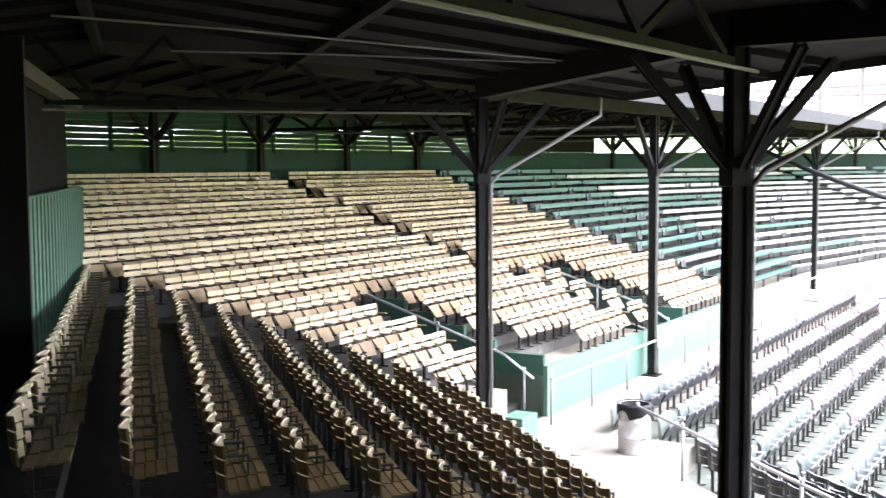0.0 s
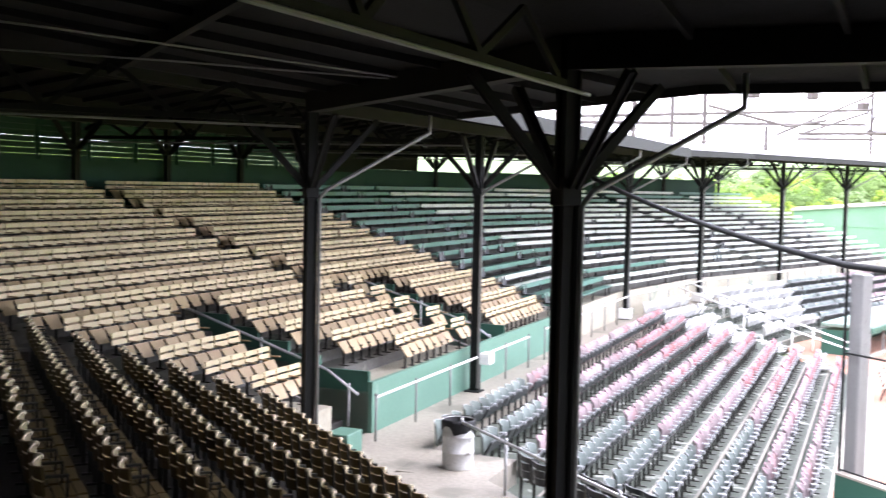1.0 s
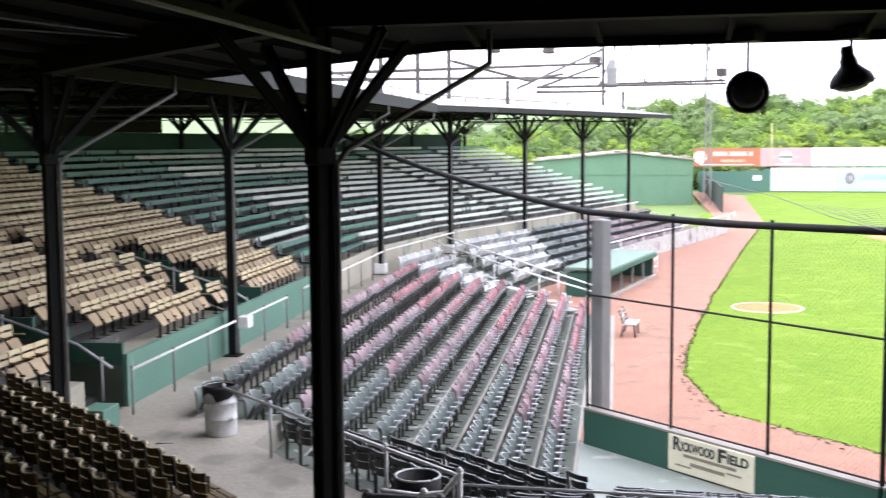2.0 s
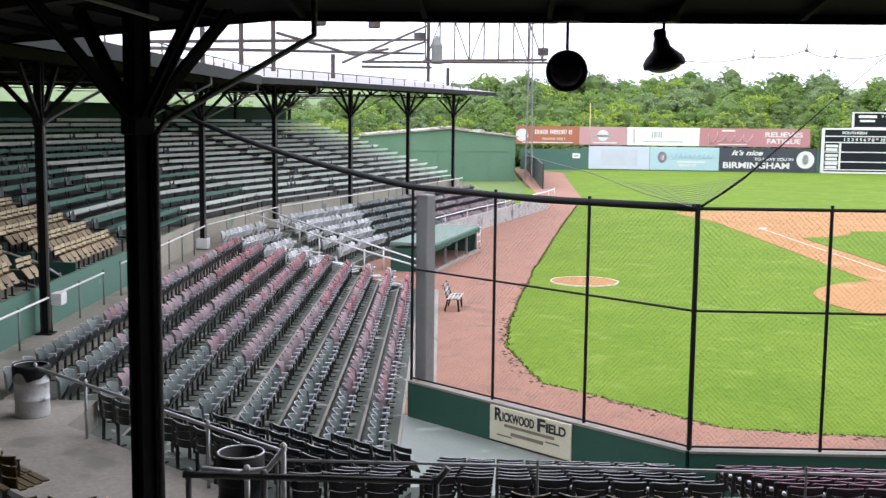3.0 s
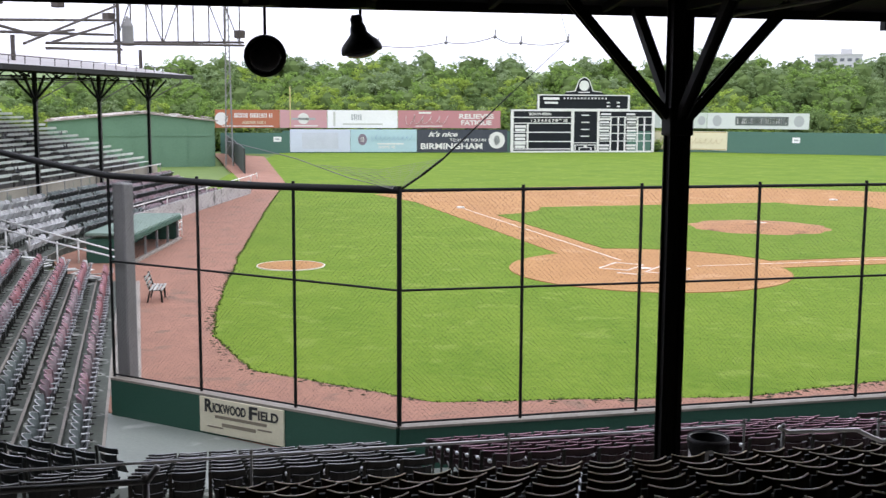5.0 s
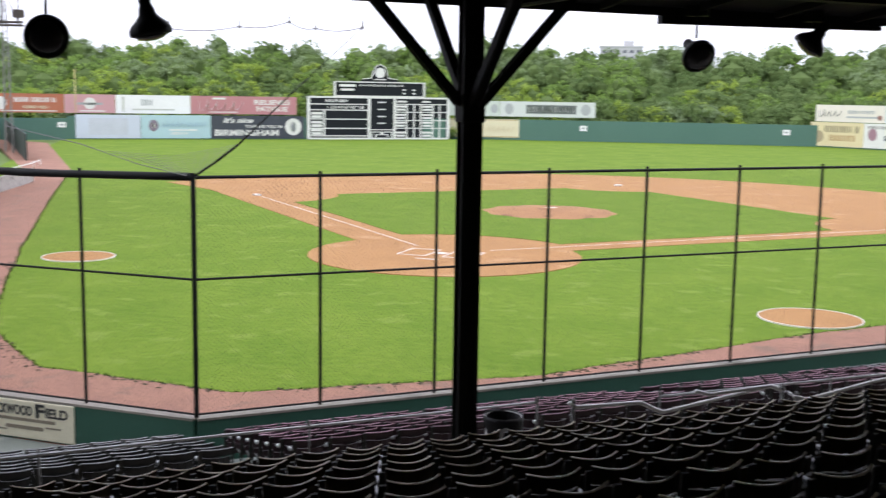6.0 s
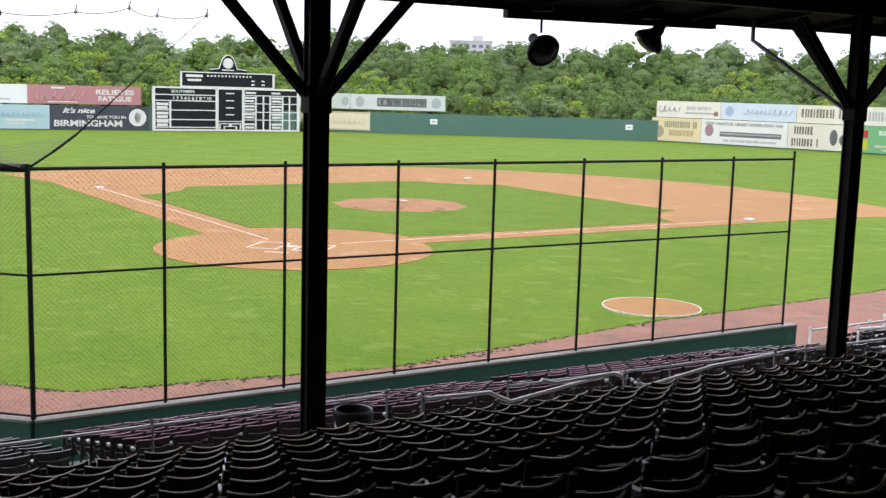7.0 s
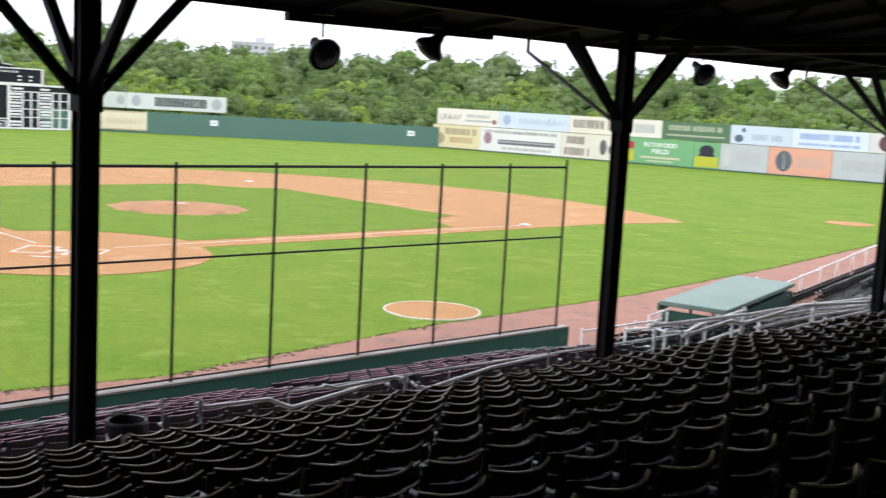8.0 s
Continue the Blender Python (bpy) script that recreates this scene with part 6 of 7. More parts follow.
def make_rails():
    white = "white painted pipe railing along the walkway"
    rail_run([lp(2.6, -0.12, 2.28), lp(7.9, -0.12, 2.28), lp(12.7, -0.12, 2.28)], "walkway_railing", white, even(6), 0.88, M_WHITE, M_POLE)
    rail_run([lp(14.3, -0.12, 2.32), lp(25.6, -0.12, 2.32)], "walkway_railing", white, even(7), 0.92, M_WHITE, M_POLE)
    a = LINE[2] - back(BEND) * 0.15
    b = LINE[1] - back(FAR) * 0.15
    rail_run([(a.x, a.y, 2.35), (b.x, b.y, 2.4)], "walkway_railing", white, even(5), 0.95, M_WHITE, M_POLE)
    L = (LINE[1] - LINE[0]).length
    rail_run([spot(FAR, L - 0.3, -0.15, 2.42), spot(FAR, 12, -0.15, 2.45)], "walkway_railing", white, even(8), 1.0, M_WHITE, M_POLE)
    rail_run([spot(FAR, 11.0, -0.15, 2.45), spot(FAR, 0.5, -0.15, 2.5)], "walkway_railing", white, even(5), 1.05, M_WHITE, M_POLE)
    grey = "grey pipe railing behind the box seats"
    m0, m1 = span(MID, -2.6)
    rail_run([spot(MID, m0 - 0.2, -2.6, 2.28), spot(MID, m1 - 0.05, -2.6, 2.28)], "box_railing", grey, even(5), 0.88, M_GALV)
    u0 = span(RIGHT, -2.3)[0]
    rail_run([rp(u0 + 0.05, 2.3, 2.28), rp(10.6, 2.2, 2.34)], "box_railing", grey, even(4), 0.9, M_GALV, M_POLE, 0.019)
    rail_run([rp(12.6, 2.2, 2.24), rp(19.0, 2.2, 2.2), rp(22.0, 2.2, 2.2)], "box_railing", grey, even(4), 0.84, M_GALV, M_POLE, 0.019)
    # bent handrails at the steps
    pipe = "bent galvanised pipe handrail beside the steps"
    rail_run([rp(10.71, 1.5, 2.51), rp(10.83, 1.5, 2.44), rp(11.82, 1.5, 2.41), rp(12.06, 1.5, 2.29), rp(12.19, 1.5, 2.24), rp(14.0, 1.5, 2.45), rp(14.25, 1.5, 2.38)], "stair_handrail", pipe, (0.02, 0.99), 0.95, M_PALEPIPE, M_POLE, 0.029)
    rail_run([rp(12.42, 1.1, 2.62), rp(12.64, 1.1, 2.55), rp(13.67, 1.1, 2.58), rp(13.9, 1.1, 2.48)], "stair_handrail", pipe, (0.98,), 1.0, M_PALEPIPE, M_POLE, 0.027)
    rail_run([rp(14.42, 1.5, 2.26), rp(14.66, 1.5, 2.19), rp(16.0, 1.5, 2.36), rp(17.4, 1.5, 2.42)], "stair_handrail", pipe, (0.02, 0.98), 0.9, M_PALEPIPE, M_POLE, 0.027)
    rail_run([rp(0.15, 0.8, 2.56), rp(2.98, 0.8, 2.56), rp(3.1, 0.8, 2.72)], "stair_handrail", "dark pipe handrail at the front of the upper seats", (0.02, 0.3, 0.93), 1.12, M_POLE, M_POLE, 0.04)
    rail_run([rp(0.25, 1.2, 2.5), rp(0.62, 1.5, 2.37), rp(0.95, 1.5, 2.42), rp(1.15, 1.5, 2.68)], "stair_handrail", pipe, (0.5, 0.98), 0.95, M_PALEPIPE, M_PALEPIPE, 0.036)
    # white rails down the aisles between the boxes
    w2 = "white painted handrail down the aisle between box seats"
    for off in (0.0, 1.1):
        rail_run([(-26.6, -14.0 + off, 2.2), (-25.7, -14.2 + off, 2.36), (-24.1, -14.2 + off, 2.1), (-18.9, -14.1 + off, 1.42), (-15.4, -13.7 + off * 0.7, 0.95)],
                 "aisle_handrail", w2, (0.02, 0.28, 0.52, 0.76, 0.98), 0.85, M_WHITE, M_WHITE, 0.035)
    rail_run([rp(22.45, 3.0, 2.01), rp(23.32, 3.0, 1.96), rp(23.69, 3.0, 2.07), rp(25.44, 3.0, 2.26)], "aisle_handrail", w2, (0.02, 0.5, 0.98), 0.85, M_WHITE, M_WHITE, 0.04, True)
    rail_run([rp(21.2, 1.6, 2.34), rp(22.8, 1.6, 2.5), rp(23.2, 1.6, 2.4), rp(25.5, 1.6, 2.6), rp(29.1, 1.6, 2.42)], "aisle_handrail", w2, (0.02, 0.25, 0.6, 0.98), 0.95, M_WHITE, M_WHITE, 0.04)
    rail_run([rp(24.8, 2.3, 2.19), rp(26.7, 2.3, 2.24), rp(27.2, 2.3, 2.17), rp(30.5, 2.3, 2.22)], "aisle_handrail", w2, (0.02, 0.4, 0.98), 0.85, M_WHITE, M_WHITE, 0.04, True)
    rail_run([rp(23.1, 1.0, 2.28), rp(24.5, 1.0, 2.37), rp(27.6, 1.0, 2.46)], "aisle_handrail", w2, (0.02, 0.5, 0.98), 0.9, M_WHITE, M_WHITE, 0.03)
    rail_run([rp(21.6, 2.3, 2.24), rp(23.4, 4.0, 1.85), rp(24.4, 5.6, 1.4)], "aisle_handrail", w2, (0.02, 0.5, 0.98), 0.85, M_WHITE, M_WHITE, 0.03, True)
    for run in (((20.67, 2.51), (24.12, 2.46), (26.12, 2.49), (29.34, 2.41)), ((23.31, 2.31), (26.15, 2.34), (29.74, 2.24)), ((24.38, 2.14), (26.65, 2.19), (29.67, 2.17)), ((24.62, 1.99), (26.7, 1.95), (29.3, 1.92))):
        rail_run([rp(u, 2.0, z) for u, z in run], "aisle_handrail", w2, (0.02, 0.98), run[0][1] - WALK_Z, M_WHITE, M_WHITE, 0.034)
    rail_run([(18.6, -14.6, 0.95), (21.0, -12.4, 0.95)], "front_railing", "white painted railing in front of the box seats", even(4), 0.95, M_WHITE, M_WHITE, 0.03, True)
    rail_run([(23.6, -10.1, 1.0), (26.85, -4.2, 1.0), (35.2, 9.7, 1.05), (44, 22, 1.1)], "front_railing", "white painted railing in front of the box seats", even(14), 1.0, M_WHITE, M_WHITE, 0.035)
    # sides of the sunken stairs in the left stand
    for v in (3.2, 11.85):
        g = Geo()
        for j in range(5):
            s0, s1 = tread(j)
            a, b, c, d = lp(v, s0, 0), lp(v, s1, 0), lp(v + 0.1, s1, 0), lp(v + 0.1, s0, 0)
            z1 = tier(j) + 0.42
            g.prism([p.to_2d()[:] for p in (d, c, b, a)], 1.0, z1)
        tagged(g.make("stair_wall", M_GREEN), "dark green painted side wall of sunken stairs", "wall", kind="structure")
        rail_run([lp(v - 0.15, 0.5, 2.2), lp(v - 0.15, 1.2, 2.65), lp(v - 0.15, 4.6, 3.7), lp(v - 0.15, 5.2, 3.75)], "stair_handrail", "grey pipe handrail above the sunken stairs", (0.05, 0.5, 0.97), 0.8, M_GALV, M_GALV, 0.03)
        rail_run([lp(v - 1.75, 0.5, 2.2), lp(v - 1.75, 4.6, 3.6)], "stair_handrail", "grey pipe handrail above the sunken stairs", (0.05, 0.95), 0.8, M_POLE, M_POLE, 0.026)
    tagged(Geo().box((0, 0, 0.3), (0.62, 0.45, 0.6), frame_m(lp(0.75, -0.35, WALK_Z), -back(LEFT)), 0.015).make("utility_box", M_GREEN2), "light green box standing at a column foot", "box")
    tagged(Geo().box((0, 0, 0.14), (0.38, 0.26, 0.28), frame_m(lp(8.65, -0.3, 2.1), -back(LEFT)), 0.015).make("meter_box", M_WHITE), "white metal box fixed at a column foot", "box")
    for i, u in (COLUMNS[0], COLUMNS[1], COLUMNS[2], COLUMNS[4]):
        tagged(Geo().box((0, 0, 0.2), (0.5, 0.46, 0.4), frame_m(spot(i, u, 0.0, WALK_Z + 0.032), -back(i)), 0.02).make("column_footing", M_WHITE), "white painted concrete footing round a column", "footing", kind="structure")


make_rails()


def trash_can(p, dark, bag, wide=1.0):
    """A steel drum used as a bin."""
    body = mat("drum_paint", (0.62, 0.62, 0.6), 0.5, (0.4, 0.4, 0.39), 2, 20, 0.8, wear=((0.16, 0.14, 0.12), 4, 0.62)) if not dark else M_PLASTIC
    o = thing("trash_can", ("black" if dark else "white") + " steel drum trash can with a dark bag on the walkway", "trash can", "trash cans on the walkway", Matrix.Translation(p) @ Matrix.Diagonal((wide, wide, 1, 1)))
    Geo().lathe([(0.0, 0.0), (0.285, 0.0), (0.29, 0.02), (0.285, 0.29), (0.297, 0.30), (0.285, 0.31), (0.285, 0.58), (0.297, 0.59), (0.285, 0.60), (0.287, 0.86), (0.297, 0.88), (0.275, 0.88), (0.27, 0.3), (0.0, 0.28)], 28).make("drum", body, o, smooth=True)
    if bag:
        g = Geo()
        n = 28
        rng = random.Random(4)
        edge = [0.70 + 0.06 * math.sin(k * 0.9) + rng.uniform(-0.05, 0.05) for k in range(n)]
        vs = []
        for k in range(n):
            a = 2 * math.pi * k / n
            c, s = math.cos(a), math.sin(a)
            vs += [(0.25 * c, 0.25 * s, 0.45), (0.272 * c, 0.272 * s, 0.87), (0.305 * c, 0.305 * s, 0.9), (0.318 * c, 0.318 * s, 0.84), (0.312 * c, 0.312 * s, edge[k])]
        g.add(vs, [(5 * k + r, 5 * ((k + 1) % n) + r, 5 * ((k + 1) % n) + r + 1, 5 * k + r + 1) for k in range(n) for r in range(4)])
        g.make("bag", M_PLASTIC, o, "black plastic liner folded over the rim", smooth=True)
    else:
        Geo().lathe([(0.288, 0.50), (0.300, 0.51), (0.300, 0.875), (0.268, 0.878), (0.266, 0.32), (0.0, 0.31)], 28).make("dark_band", M_PLASTIC, o, smooth=True)
        Geo().tube([(0.29 * math.cos(2 * math.pi * k / 24), 0.29 * math.sin(2 * math.pi * k / 24), 0.885) for k in range(25)], 0.014, 6).make("rim", M_GALV, o, smooth=True)
    return o


trash_can((-3.0, -34.45, WALK_Z), False, True)
trash_can(rp(9.97, 1.96, WALK_Z), False, True, 0.86)
trash_can((3.6, -34.7, WALK_Z), True, False)


def flood_lamp(u, q, z, mouth):
    """A bell-shaped lamp hung from the roof edge."""
    m = Matrix.Translation(rp(u, q, z)) @ (-Vector(mouth)).to_track_quat("Z", "Y").to_matrix().to_4x4()
    o = thing("hanging_lamp", "black bell-shaped floodlight hung from the roof edge", "lamp", "lamps along the roof edge", m)
    Geo().lathe([(0.0, 0.31), (0.05, 0.31), (0.075, 0.27), (0.07, 0.21), (0.092, 0.16), (0.1, 0.1), (0.145, 0.05), (0.2, 0.0), (0.238, -0.06), (0.243, -0.11), (0.23, -0.13), (0.205, -0.125), (0.15, -0.04), (0.0, 0.02)], 24).make("shade", M_BLACK, o, smooth=True)
    shade = o.children[0]
    Geo().lathe([(0.0, -0.195), (0.08, -0.188), (0.15, -0.165), (0.205, -0.128), (0.2, -0.12), (0.0, -0.12)], 24).make("lens", bpy.data.materials.get("dark_glass") or mat("dark_glass", (0.02, 0.02, 0.022), 0.15), shade, smooth=True)
    arm = Geo().tube([rp(u, q, z) + Vector((0, 0, 0.2)), rp(u, q, EAVE_Z + 0.02)], 0.018, 8).make("hanger", M_BLACK, smooth=True)
    arm.parent = o
    arm.matrix_parent_inverse = o.matrix_world.inverted()
    k = Geo().box((0, 0, 0), (0.3, 0.2, 0.14), Matrix.Translation(rp(u, q, EAVE_Z - 0.05))).make("mount", M_BLACK)
    k.parent = o
    k.matrix_parent_inverse = o.matrix_world.inverted()


for u, q, z, mouth in ((4.36, 2.08, 7.11, (0.6, -0.75, -0.25)), (5.46, 2.08, 7.27, (0.15, 0.1, -1.0)), (12.86, 2.08, 7.15, (0.45, -0.6, -0.45)), (14.88, 2.08, 7.38, (-0.6, -0.1, -0.8)), (21.76, 2.08, 7.39, (0.35, -0.6, -0.5)), (24.57, 2.08, 7.45, (-0.6, -0.1, -0.8))):
    flood_lamp(u, q, z, mouth)


def make_cables():
    g = Geo()
    a, b = Vector((-2.35, -26.15, 5.06)), Vector((-15.5, -25.2, 7.15))
    pts = [a.lerp(b, t) - Vector((0, 0, 1.0 * t * (1 - t))) for t in np.linspace(0, 1, 14)]
    g.tube([Vector((4.75, -26.12, 5.06)), Vector((1.2, -26.12, 5.0))] + pts, 0.07, 8)
    tagged(g.make("net_cable", M_BLACK, smooth=True), "thick black rolled net cable above the backstop", "cable")
    # torn upper edge of the net: a rope up from the corner post and a sagging wire with clumps
    hook = Vector((7.27, -24.68, 7.65))
    rope = [Vector(p) for p in ((4.75, -26.12, 5.05), (5.05, -25.85, 5.32), (5.37, -25.66, 5.61), (5.72, -25.46, 6.0), (6.41, -25.09, 6.76))] + [hook]
    g = Geo()
    for n, (a, b) in enumerate(zip(rope, rope[1:])):
        g.tube([a, b], (0.022, 0.024, 0.018, 0.012, 0.007, 0.007)[n], 7)
    tagged(g.make("net_rope", M_BLACK, smooth=True), "dark frayed rope edge of the torn backstop net", "rope")
    g = Geo()
    wire = [Vector((4.0, -26.8, 7.5)), Vector((4.56, -26.5, 7.54)), Vector((5.55, -25.9, 7.60)), Vector((6.28, -25.5, 7.70)), Vector((6.66, -25.27, 7.60)), hook]
    for a, b in zip(wire, wire[1:]):
        g.tube([a.lerp(b, t) - Vector((0, 0, 0.22 * t * (1 - t))) for t in np.linspace(0, 1, 7)], 0.009, 5)
        g.tube([b, b + Vector((0.02, 0, 0.12))], 0.012, 5)
    # loose corner of the net between the rope and its lower edge
    low = Vector((3.21, -27.08, 5.61))
    g.tube([rope[0], rope[0].lerp(low, 0.5) - Vector((0, 0, 0.05)), low, low + Vector((-0.9, -0.75, 0.3))], 0.008, 5)
    for k in range(1, 13):
        e = rope[0].lerp(low, k / 12 * 0.8)
        f = rope[0].lerp(rope[2], k / 12)
        g.tube([e, e.lerp(f, 0.5) - Vector((0, 0, 0.012 * k)), f], 0.0028, 4)
    for k in range(1, 9):
        g.tube([rope[0], rope[0].lerp(low, 0.8).lerp(rope[2], k / 9) - Vector((0, 0, 0.15 * math.sin(k / 9 * 3.14)))], 0.0028, 4)
    for p in wire[1:]:
        g.add([(p.x + x * 0.04, p.y + y * 0.04, p.z + z * 0.05) for x, y, z in ((1, 0, 0), (0, 1, 0), (-1, 0, 0), (0, -1, 0), (0, 0, 1), (0, 0, -1))], [(0, 1, 4), (1, 2, 4), (2, 3, 4), (3, 0, 4), (1, 0, 5), (2, 1, 5), (3, 2, 5), (0, 3, 5)])
    g.tube([hook, Vector((9.4, -30.7, 9.0))], 0.006, 5)
    tagged(g.make("net_wire", M_POLE), "thin grey wire of the torn net with small clumps", "wire")


make_cables()


def make_dugout(p, q, depth, z, rail_at):
    """A low dugout: green roof slab, open front with posts, back wall, bench."""
    p, q = Vector(p), Vector(q)
    d = (q - p).normalized()
    n = Vector((-d.y, d.x))
    if n.dot(Vector((0, 30)) - p) < 0:
        n = -n
    w = (q - p).length
    c = (p + q) / 2
    o = thing("dugout", "low dugout shelter with a pale green flat roof", "dugout", "dugouts beside the field", frame_m((c.x, c.y, 0), n))
    Geo().box((0, -depth / 2, z - 0.05), (w, depth, 0.14), None, 0.02).make("roof", M_DUGROOF, o, "pale green painted flat roof")
    Geo().box((0, 0.0, z - 0.16), (w, 0.1, 0.2), None, 0.01).make("roof_edge", M_GREEN, o)
    Geo().box((0, -depth + 0.1, z / 2 - 0.2), (w - 0.1, 0.15, z - 0.1)).make("back_wall", M_GREEN, o)
    for sx in (-1, 1):
        Geo().box((sx * (w / 2 - 0.1), -depth / 2, z / 2 - 0.2), (0.12, depth - 0.2, z - 0.1)).make("side_wall", M_GREEN, o)
    k = int(w / 1.9)
    for e in range(k + 1):
        x = -w / 2 + 0.2 + (w - 0.4) * e / k
        Geo().box((x, -0.12, z / 2 - 0.15), (0.09, 0.09, z)).make("post", M_POLE, o)
    Geo().box((0, -0.05, 0.04), (w, 0.2, 0.16), None, 0.02).make("front_kerb", M_CONC, o)
    Geo().box((0, -depth + 0.5, 0.35), (w - 0.6, 0.35, 0.06)).make("bench_board", M_BENCH, o)
    for sx in rail_at:
        x0 = sx * (w / 2 + 0.1)
        x1 = sx * (w / 2 + 1.5)
        for zz in (0.35, 0.7, 1.05):
            Geo().tube([(x0, -0.3, zz), (x1, -0.3, zz)], 0.03, 8).make("end_rail", M_WHITE, o, "white pipe rail", smooth=True)
        for xx in (x0, (x0 + x1) / 2, x1):
            Geo().tube([(xx, -0.3, -0.1), (xx, -0.3, 1.08)], 0.03, 8).make("end_rail_post", M_WHITE, o, "white pipe post", smooth=True)


make_dugout((-18.4, -9.8), (-22.7, -2.5), 2.0, 1.25, (-1, 1))
make_dugout((21.2, -11.0), (24.9, -4.9), 2.0, 1.25, (1, -1))


def make_bench():
    o = thing("park_bench", "weathered grey slatted bench with dark frames on the track", "bench", m=frame_m((-11.6, -15.7, 0.012), (0.78, 0.62)))
    for k in range(4):
        Geo().box((0, 0.02 + 0.12 * k, 0.44), (1.35, 0.08, 0.03), None, 0.005).make("seat_slat", M_GREYWOOD, o)
    for k in range(3):
        Geo().box((0, -0.06 - 0.04 * k, 0.56 + 0.13 * k), (1.35, 0.03, 0.09), None, 0.005).make("back_slat", M_GREYWOOD, o)
    for x in (-0.5, 0.5):
        g = Geo()
        g.beam((x, 0.38, 0), (x, 0.34, 0.43), 0.06, 0.07, (1, 0, 0)).beam((x, -0.1, 0), (x, 0.0, 0.43), 0.05, 0.05, (1, 0, 0)).beam((x, 0.0, 0.4), (x, -0.17, 0.9), 0.05, 0.04, (1, 0, 0)).beam((x, -0.02, 0.41), (x, 0.38, 0.41), 0.05, 0.04)
        g.make("end_frame", M_BLACK, o)


make_bench()


def make_left_field():
    # white wall at the front of the far boxes
    pts = [(-25.4, -4.0), (-29.2, 3.4), (-32.6, 10.2), (-37.9, 20.9)]
    for a, b in zip(pts, pts[1:]):
        g = Geo().beam((*a, 0.45), (*b, 0.45), 0.14, 1.0)
        tagged(g.make("box_front_wall", mat("weathered_white_wall", (0.5, 0.49, 0.46), 0.7, (0.3, 0.29, 0.27), 0.8, 9, 0.9, wear=((0.12, 0.12, 0.11), 0.9, 0.58))), "low weathered white wall in front of the box seats", "low wall", kind="structure")
    rail_run([(*pts[0], 1.35), (*pts[1], 1.35), (*pts[2], 1.3), (*pts[3], 1.3), (-40.6, 25.0, 1.2)], "front_railing", "white painted railing in front of the box seats", even(9), 0.42, M_WHITE, M_WHITE, 0.035)
    # gabled shed
    a, b = Vector((-67.6, 50.7)), Vector((-79.3, 38.0))
    d = (b - a).normalized()
    n = Vector((-d.y, d.x))
    if n.dot(Vector((15, -42)) - a) < 0:
        n = -n
    c = (a + b) / 2
    w = (b - a).length
    s = thing("shed", "large green gabled shed with a rusty pale roof", "shed", m=frame_m((c.x, c.y, -0.3), n))
    g = Geo()
    up = Euler((radians(90), 0, 0)).to_matrix().to_4x4()
    prof = [(-w / 2, 0), (w / 2, 0), (w / 2, 5.0), (w * 0.05, 5.7), (-w / 2, 4.95)]
    prof = [(-x, z) for x, z in prof][::-1]
    g.prism(prof, 0, 22, up)
    g.make("wall", M_SHED, s)
    rf = mat("old_roof_sheet", (0.4, 0.36, 0.33), 0.7, (0.25, 0.18, 0.14), 0.5, 5, 0.9, wear=((0.6, 0.58, 0.55), 0.8, 0.55))
    Geo().beam((w / 2 + 0.3, -11, 4.95), (-w * 0.07, -11, 5.85), 22.6, 0.16).make("roof_sheet", rf, s)
    Geo().beam((-w * 0.07, -11, 5.85), (-w / 2 - 0.3, -11, 5.0), 22.6, 0.16).make("roof_sheet", rf, s)
    rng = random.Random(12)
    for k in range(26):
        x, y = rng.uniform(-w / 2, w / 2), rng.uniform(-2.5, 0.1)
        zz = 5.9 - 0.9 * abs(x + w * 0.07) / (w * 0.55) + 0.1
        Geo().box((0, 0, 0), (rng.uniform(0.3, 1.4), rng.uniform(0.2, 0.8), rng.uniform(0.04, 0.16)), pose(x, y, zz, rng.uniform(-8, 8), rng.uniform(-9, 9), rng.uniform(0, 90))).make("loose_roof_piece", rf, s)
    for k in range(7):
        x = -w / 2 + w * k / 6
        Geo().box((x * 0.98, 0.03, 2.2), (0.12, 0.08, 4.0)).make("wall_post", M_SHED, s)
    Geo().box((0, 0.03, 3.4), (w * 0.94, 0.07, 0.14)).make("wall_rail", M_SHED, s)
    # dark padded fence at the corner of the track
    g = Geo().beam((-53.6, 39.0, 1.1), (-84.6, 72.2, 1.1), 0.14, 2.6)
    tagged(g.make("corner_fence", M_FENCEB), "dark green boarded fence beside the track", "fence", kind="structure")
    # bullpen spot in the far grass
    g = Geo()
    disc(g, (41.8, 32.2), 1.6, -0.1, 0.03)
    tagged(g.make("bullpen_mound", M_CLAY), "small clay spot in the outfield grass", "mound", kind="structure")


make_left_field()


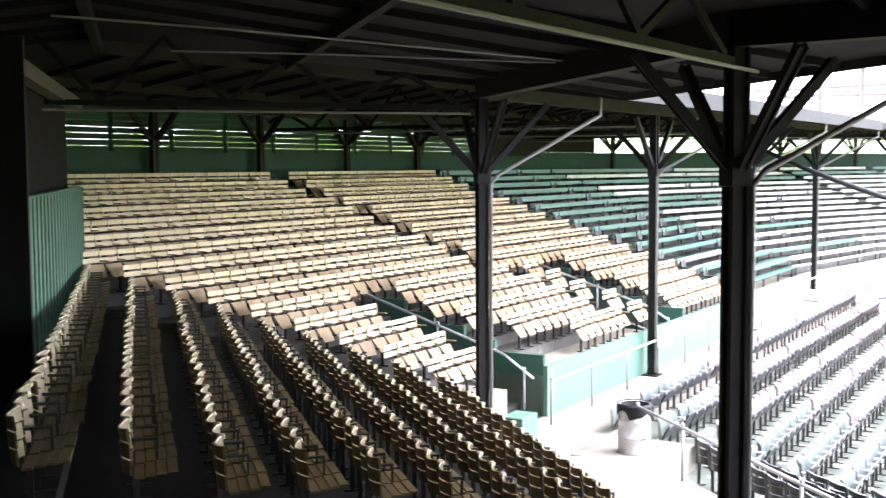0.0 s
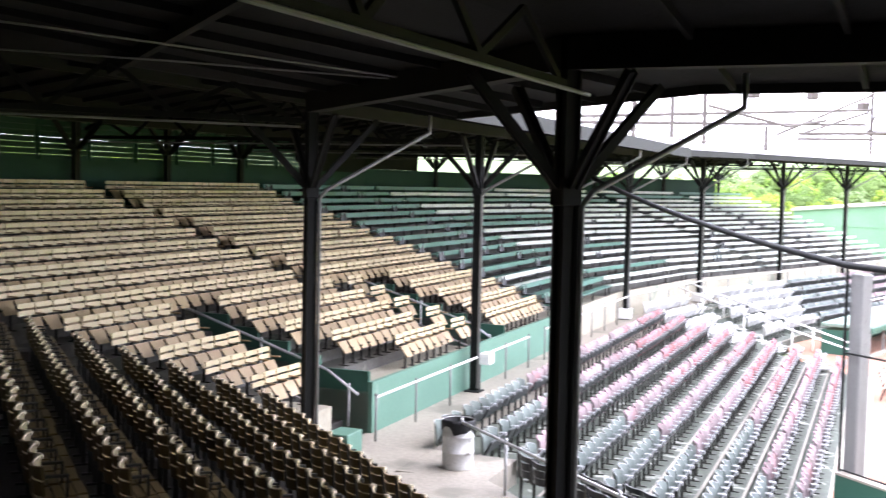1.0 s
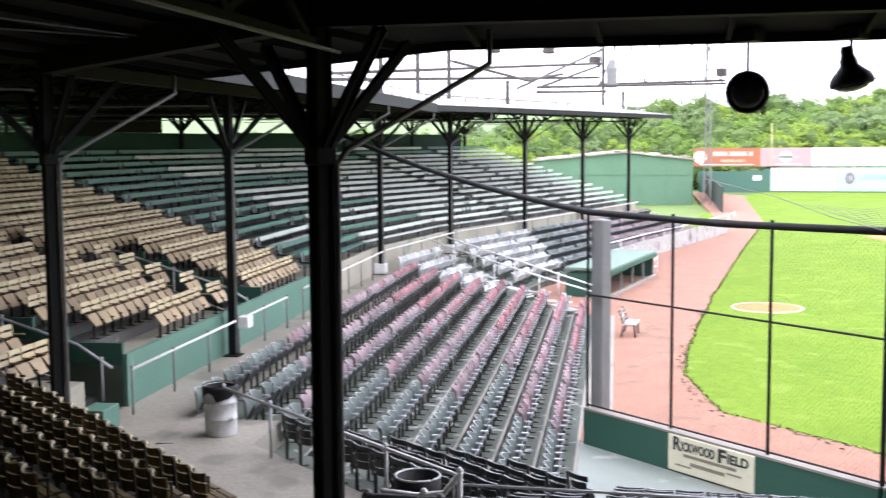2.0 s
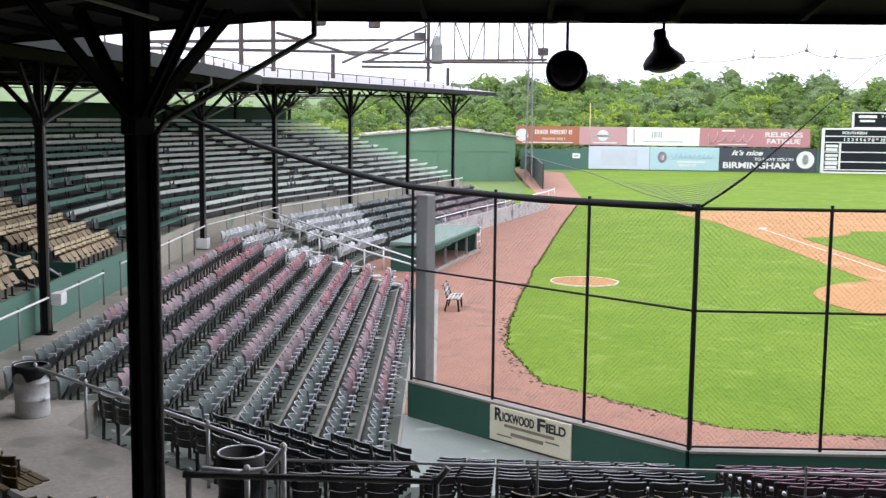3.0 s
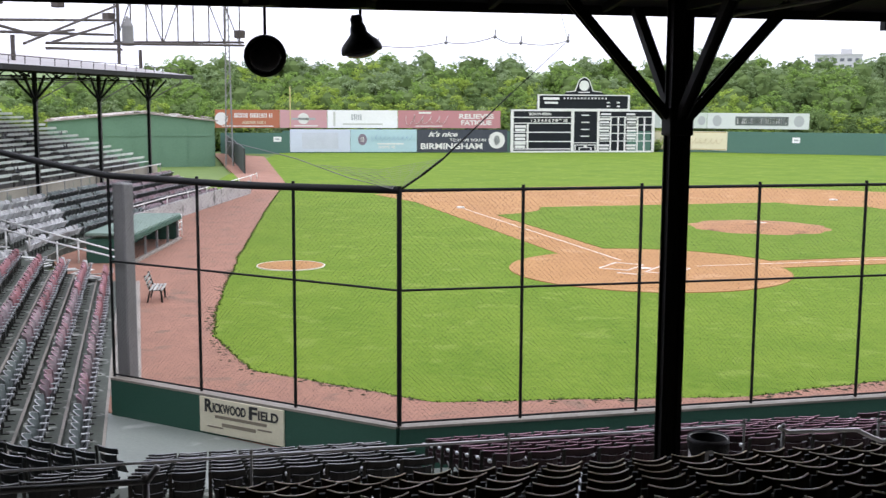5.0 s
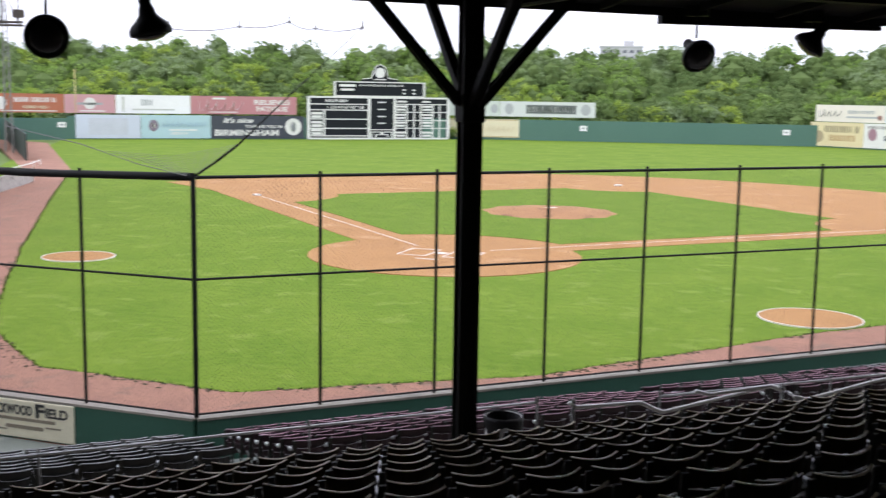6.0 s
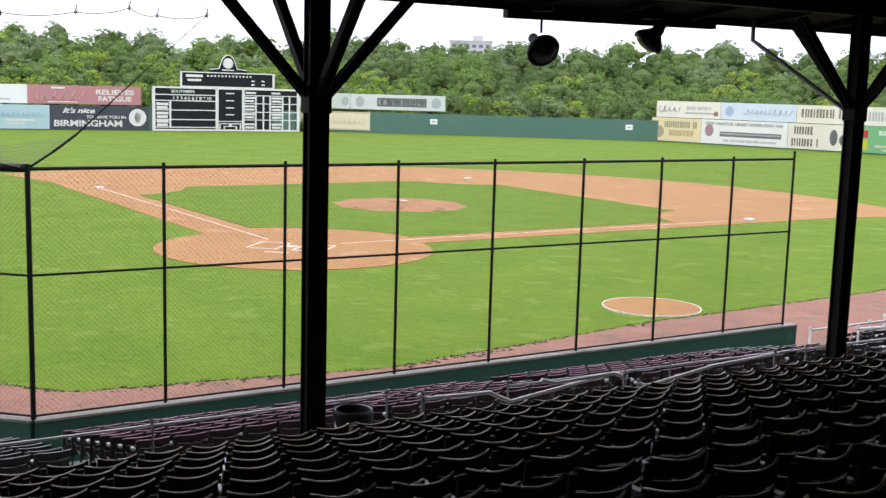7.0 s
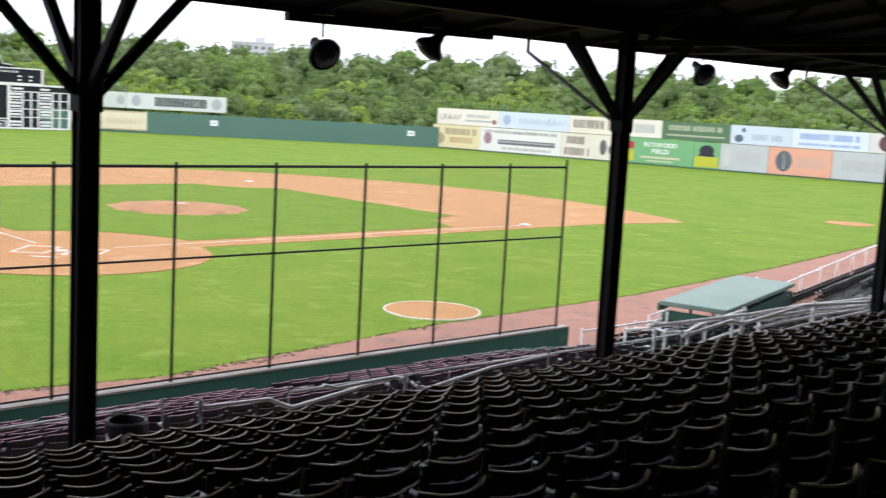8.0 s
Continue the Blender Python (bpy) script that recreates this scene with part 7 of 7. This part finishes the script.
def make_light_frames():
    """Steel lamp frames on the roof of the left stand."""
    o = thing("lamp_frame", "rusty steel lamp gantry on the grandstand roof", "lamp gantry", m=Matrix.Translation((-37, 5, 8.2)))
    inv = o.matrix_world.inverted()

    def put(g, nm, m=M_RUST):
        ob = g.make(nm, m)
        ob.parent = o
        ob.matrix_parent_inverse = inv

    def ray(az, el, dist):
        a, e = radians(az), radians(el)
        return Vector((15.14 - dist * math.sin(a), -42.49 + dist * math.cos(a), 6.55 + dist * math.tan(e)))
    for az, lo, hi, dist in ((54.0, 2.3, 5.4, 53), (55.6, 2.6, 5.6, 50), (51.0, 2.0, 3.2, 58), (46.14, 1.9, 5.0, 72), (45.13, 1.7, 2.6, 73), (57.5, 2.6, 5.4, 48)):
        put(Geo().tube([ray(az, lo, dist), ray(az, hi, dist)], 0.11, 8), "pole")
    lines = [((60.5, 3.6, 46), (46.2, 4.0, 72)), ((60.5, 3.3, 46), (46.4, 3.3, 72)), ((49.5, 2.85, 62), (40.1, 2.9, 74)), ((49.5, 2.6, 62), (46.0, 2.6, 72)),
             ((46.4, 2.95, 72), (40.1, 3.05, 74)), ((46.4, 4.9, 72), (39.6, 4.9, 74)), ((50.5, 2.8, 60), (46.2, 4.7, 72)), ((49.2, 2.9, 63), (46.3, 3.9, 72)), ((53.8, 4.2, 53), (50.0, 3.2, 60)), ((50.0, 3.2, 60), (48.2, 3.5, 66))]
    for (a1, e1, d1), (a2, e2, d2) in lines:
        put(Geo().tube([ray(a1, e1, d1), ray(a2, e2, d2)], 0.075, 6), "bar")
    for k in range(9):
        az = 46.3 - 0.75 * k
        put(Geo().tube([ray(az, 2.85, 72 + 0.2 * k), ray(az, 4.95, 72 + 0.2 * k)], 0.05, 6), "bar")
        if k in (0, 2, 3, 6, 7):
            lo, hi = (2.85, 4.95) if k in (0, 3) else (4.95, 2.95)
            put(Geo().tube([ray(az, lo, 72 + 0.2 * k), ray(az - 0.75, hi, 72.2 + 0.2 * k)], 0.04, 6), "bar")
    for az, el, dist in ((48.9, 4.5, 66), (46.6, 3.9, 72), (40.3, 3.2, 74), (51.7, 4.6, 57)):
        put(Geo().box((0, 0, 0), (0.6, 0.5, 0.5), Matrix.Translation(ray(az, el + 0.25, dist)), 0.05), "lamp_housing", M_RUST)
    put(Geo().lathe([(0.36, -0.9), (0.36, 0.3), (0.2, 0.6), (0.08, 0.9)], 12, Matrix.Translation(ray(45.7, 3.5, 72))), "siren", M_POLE)
    t = Geo()
    base, top = ray(40.9, -2.4, 120), ray(40.9, 4.9, 120)
    for dx, dy in ((-0.5, 0), (0.5, 0), (0, 0.6)):
        t.tube([base + Vector((dx, dy, -2)), top + Vector((dx * 0.3, dy * 0.3, 0))], 0.08, 6)
    for k in range(14):
        z0, z1 = base.lerp(top, k / 14), base.lerp(top, (k + 1) / 14)
        t.tube([z0 + Vector((-0.45, 0, 0)), z1 + Vector((0.4, 0, 0))], 0.04, 5)
    tagged(t.make("lattice_mast", M_POLE), "tall grey lattice light mast behind the shed", "mast")


make_light_frames()
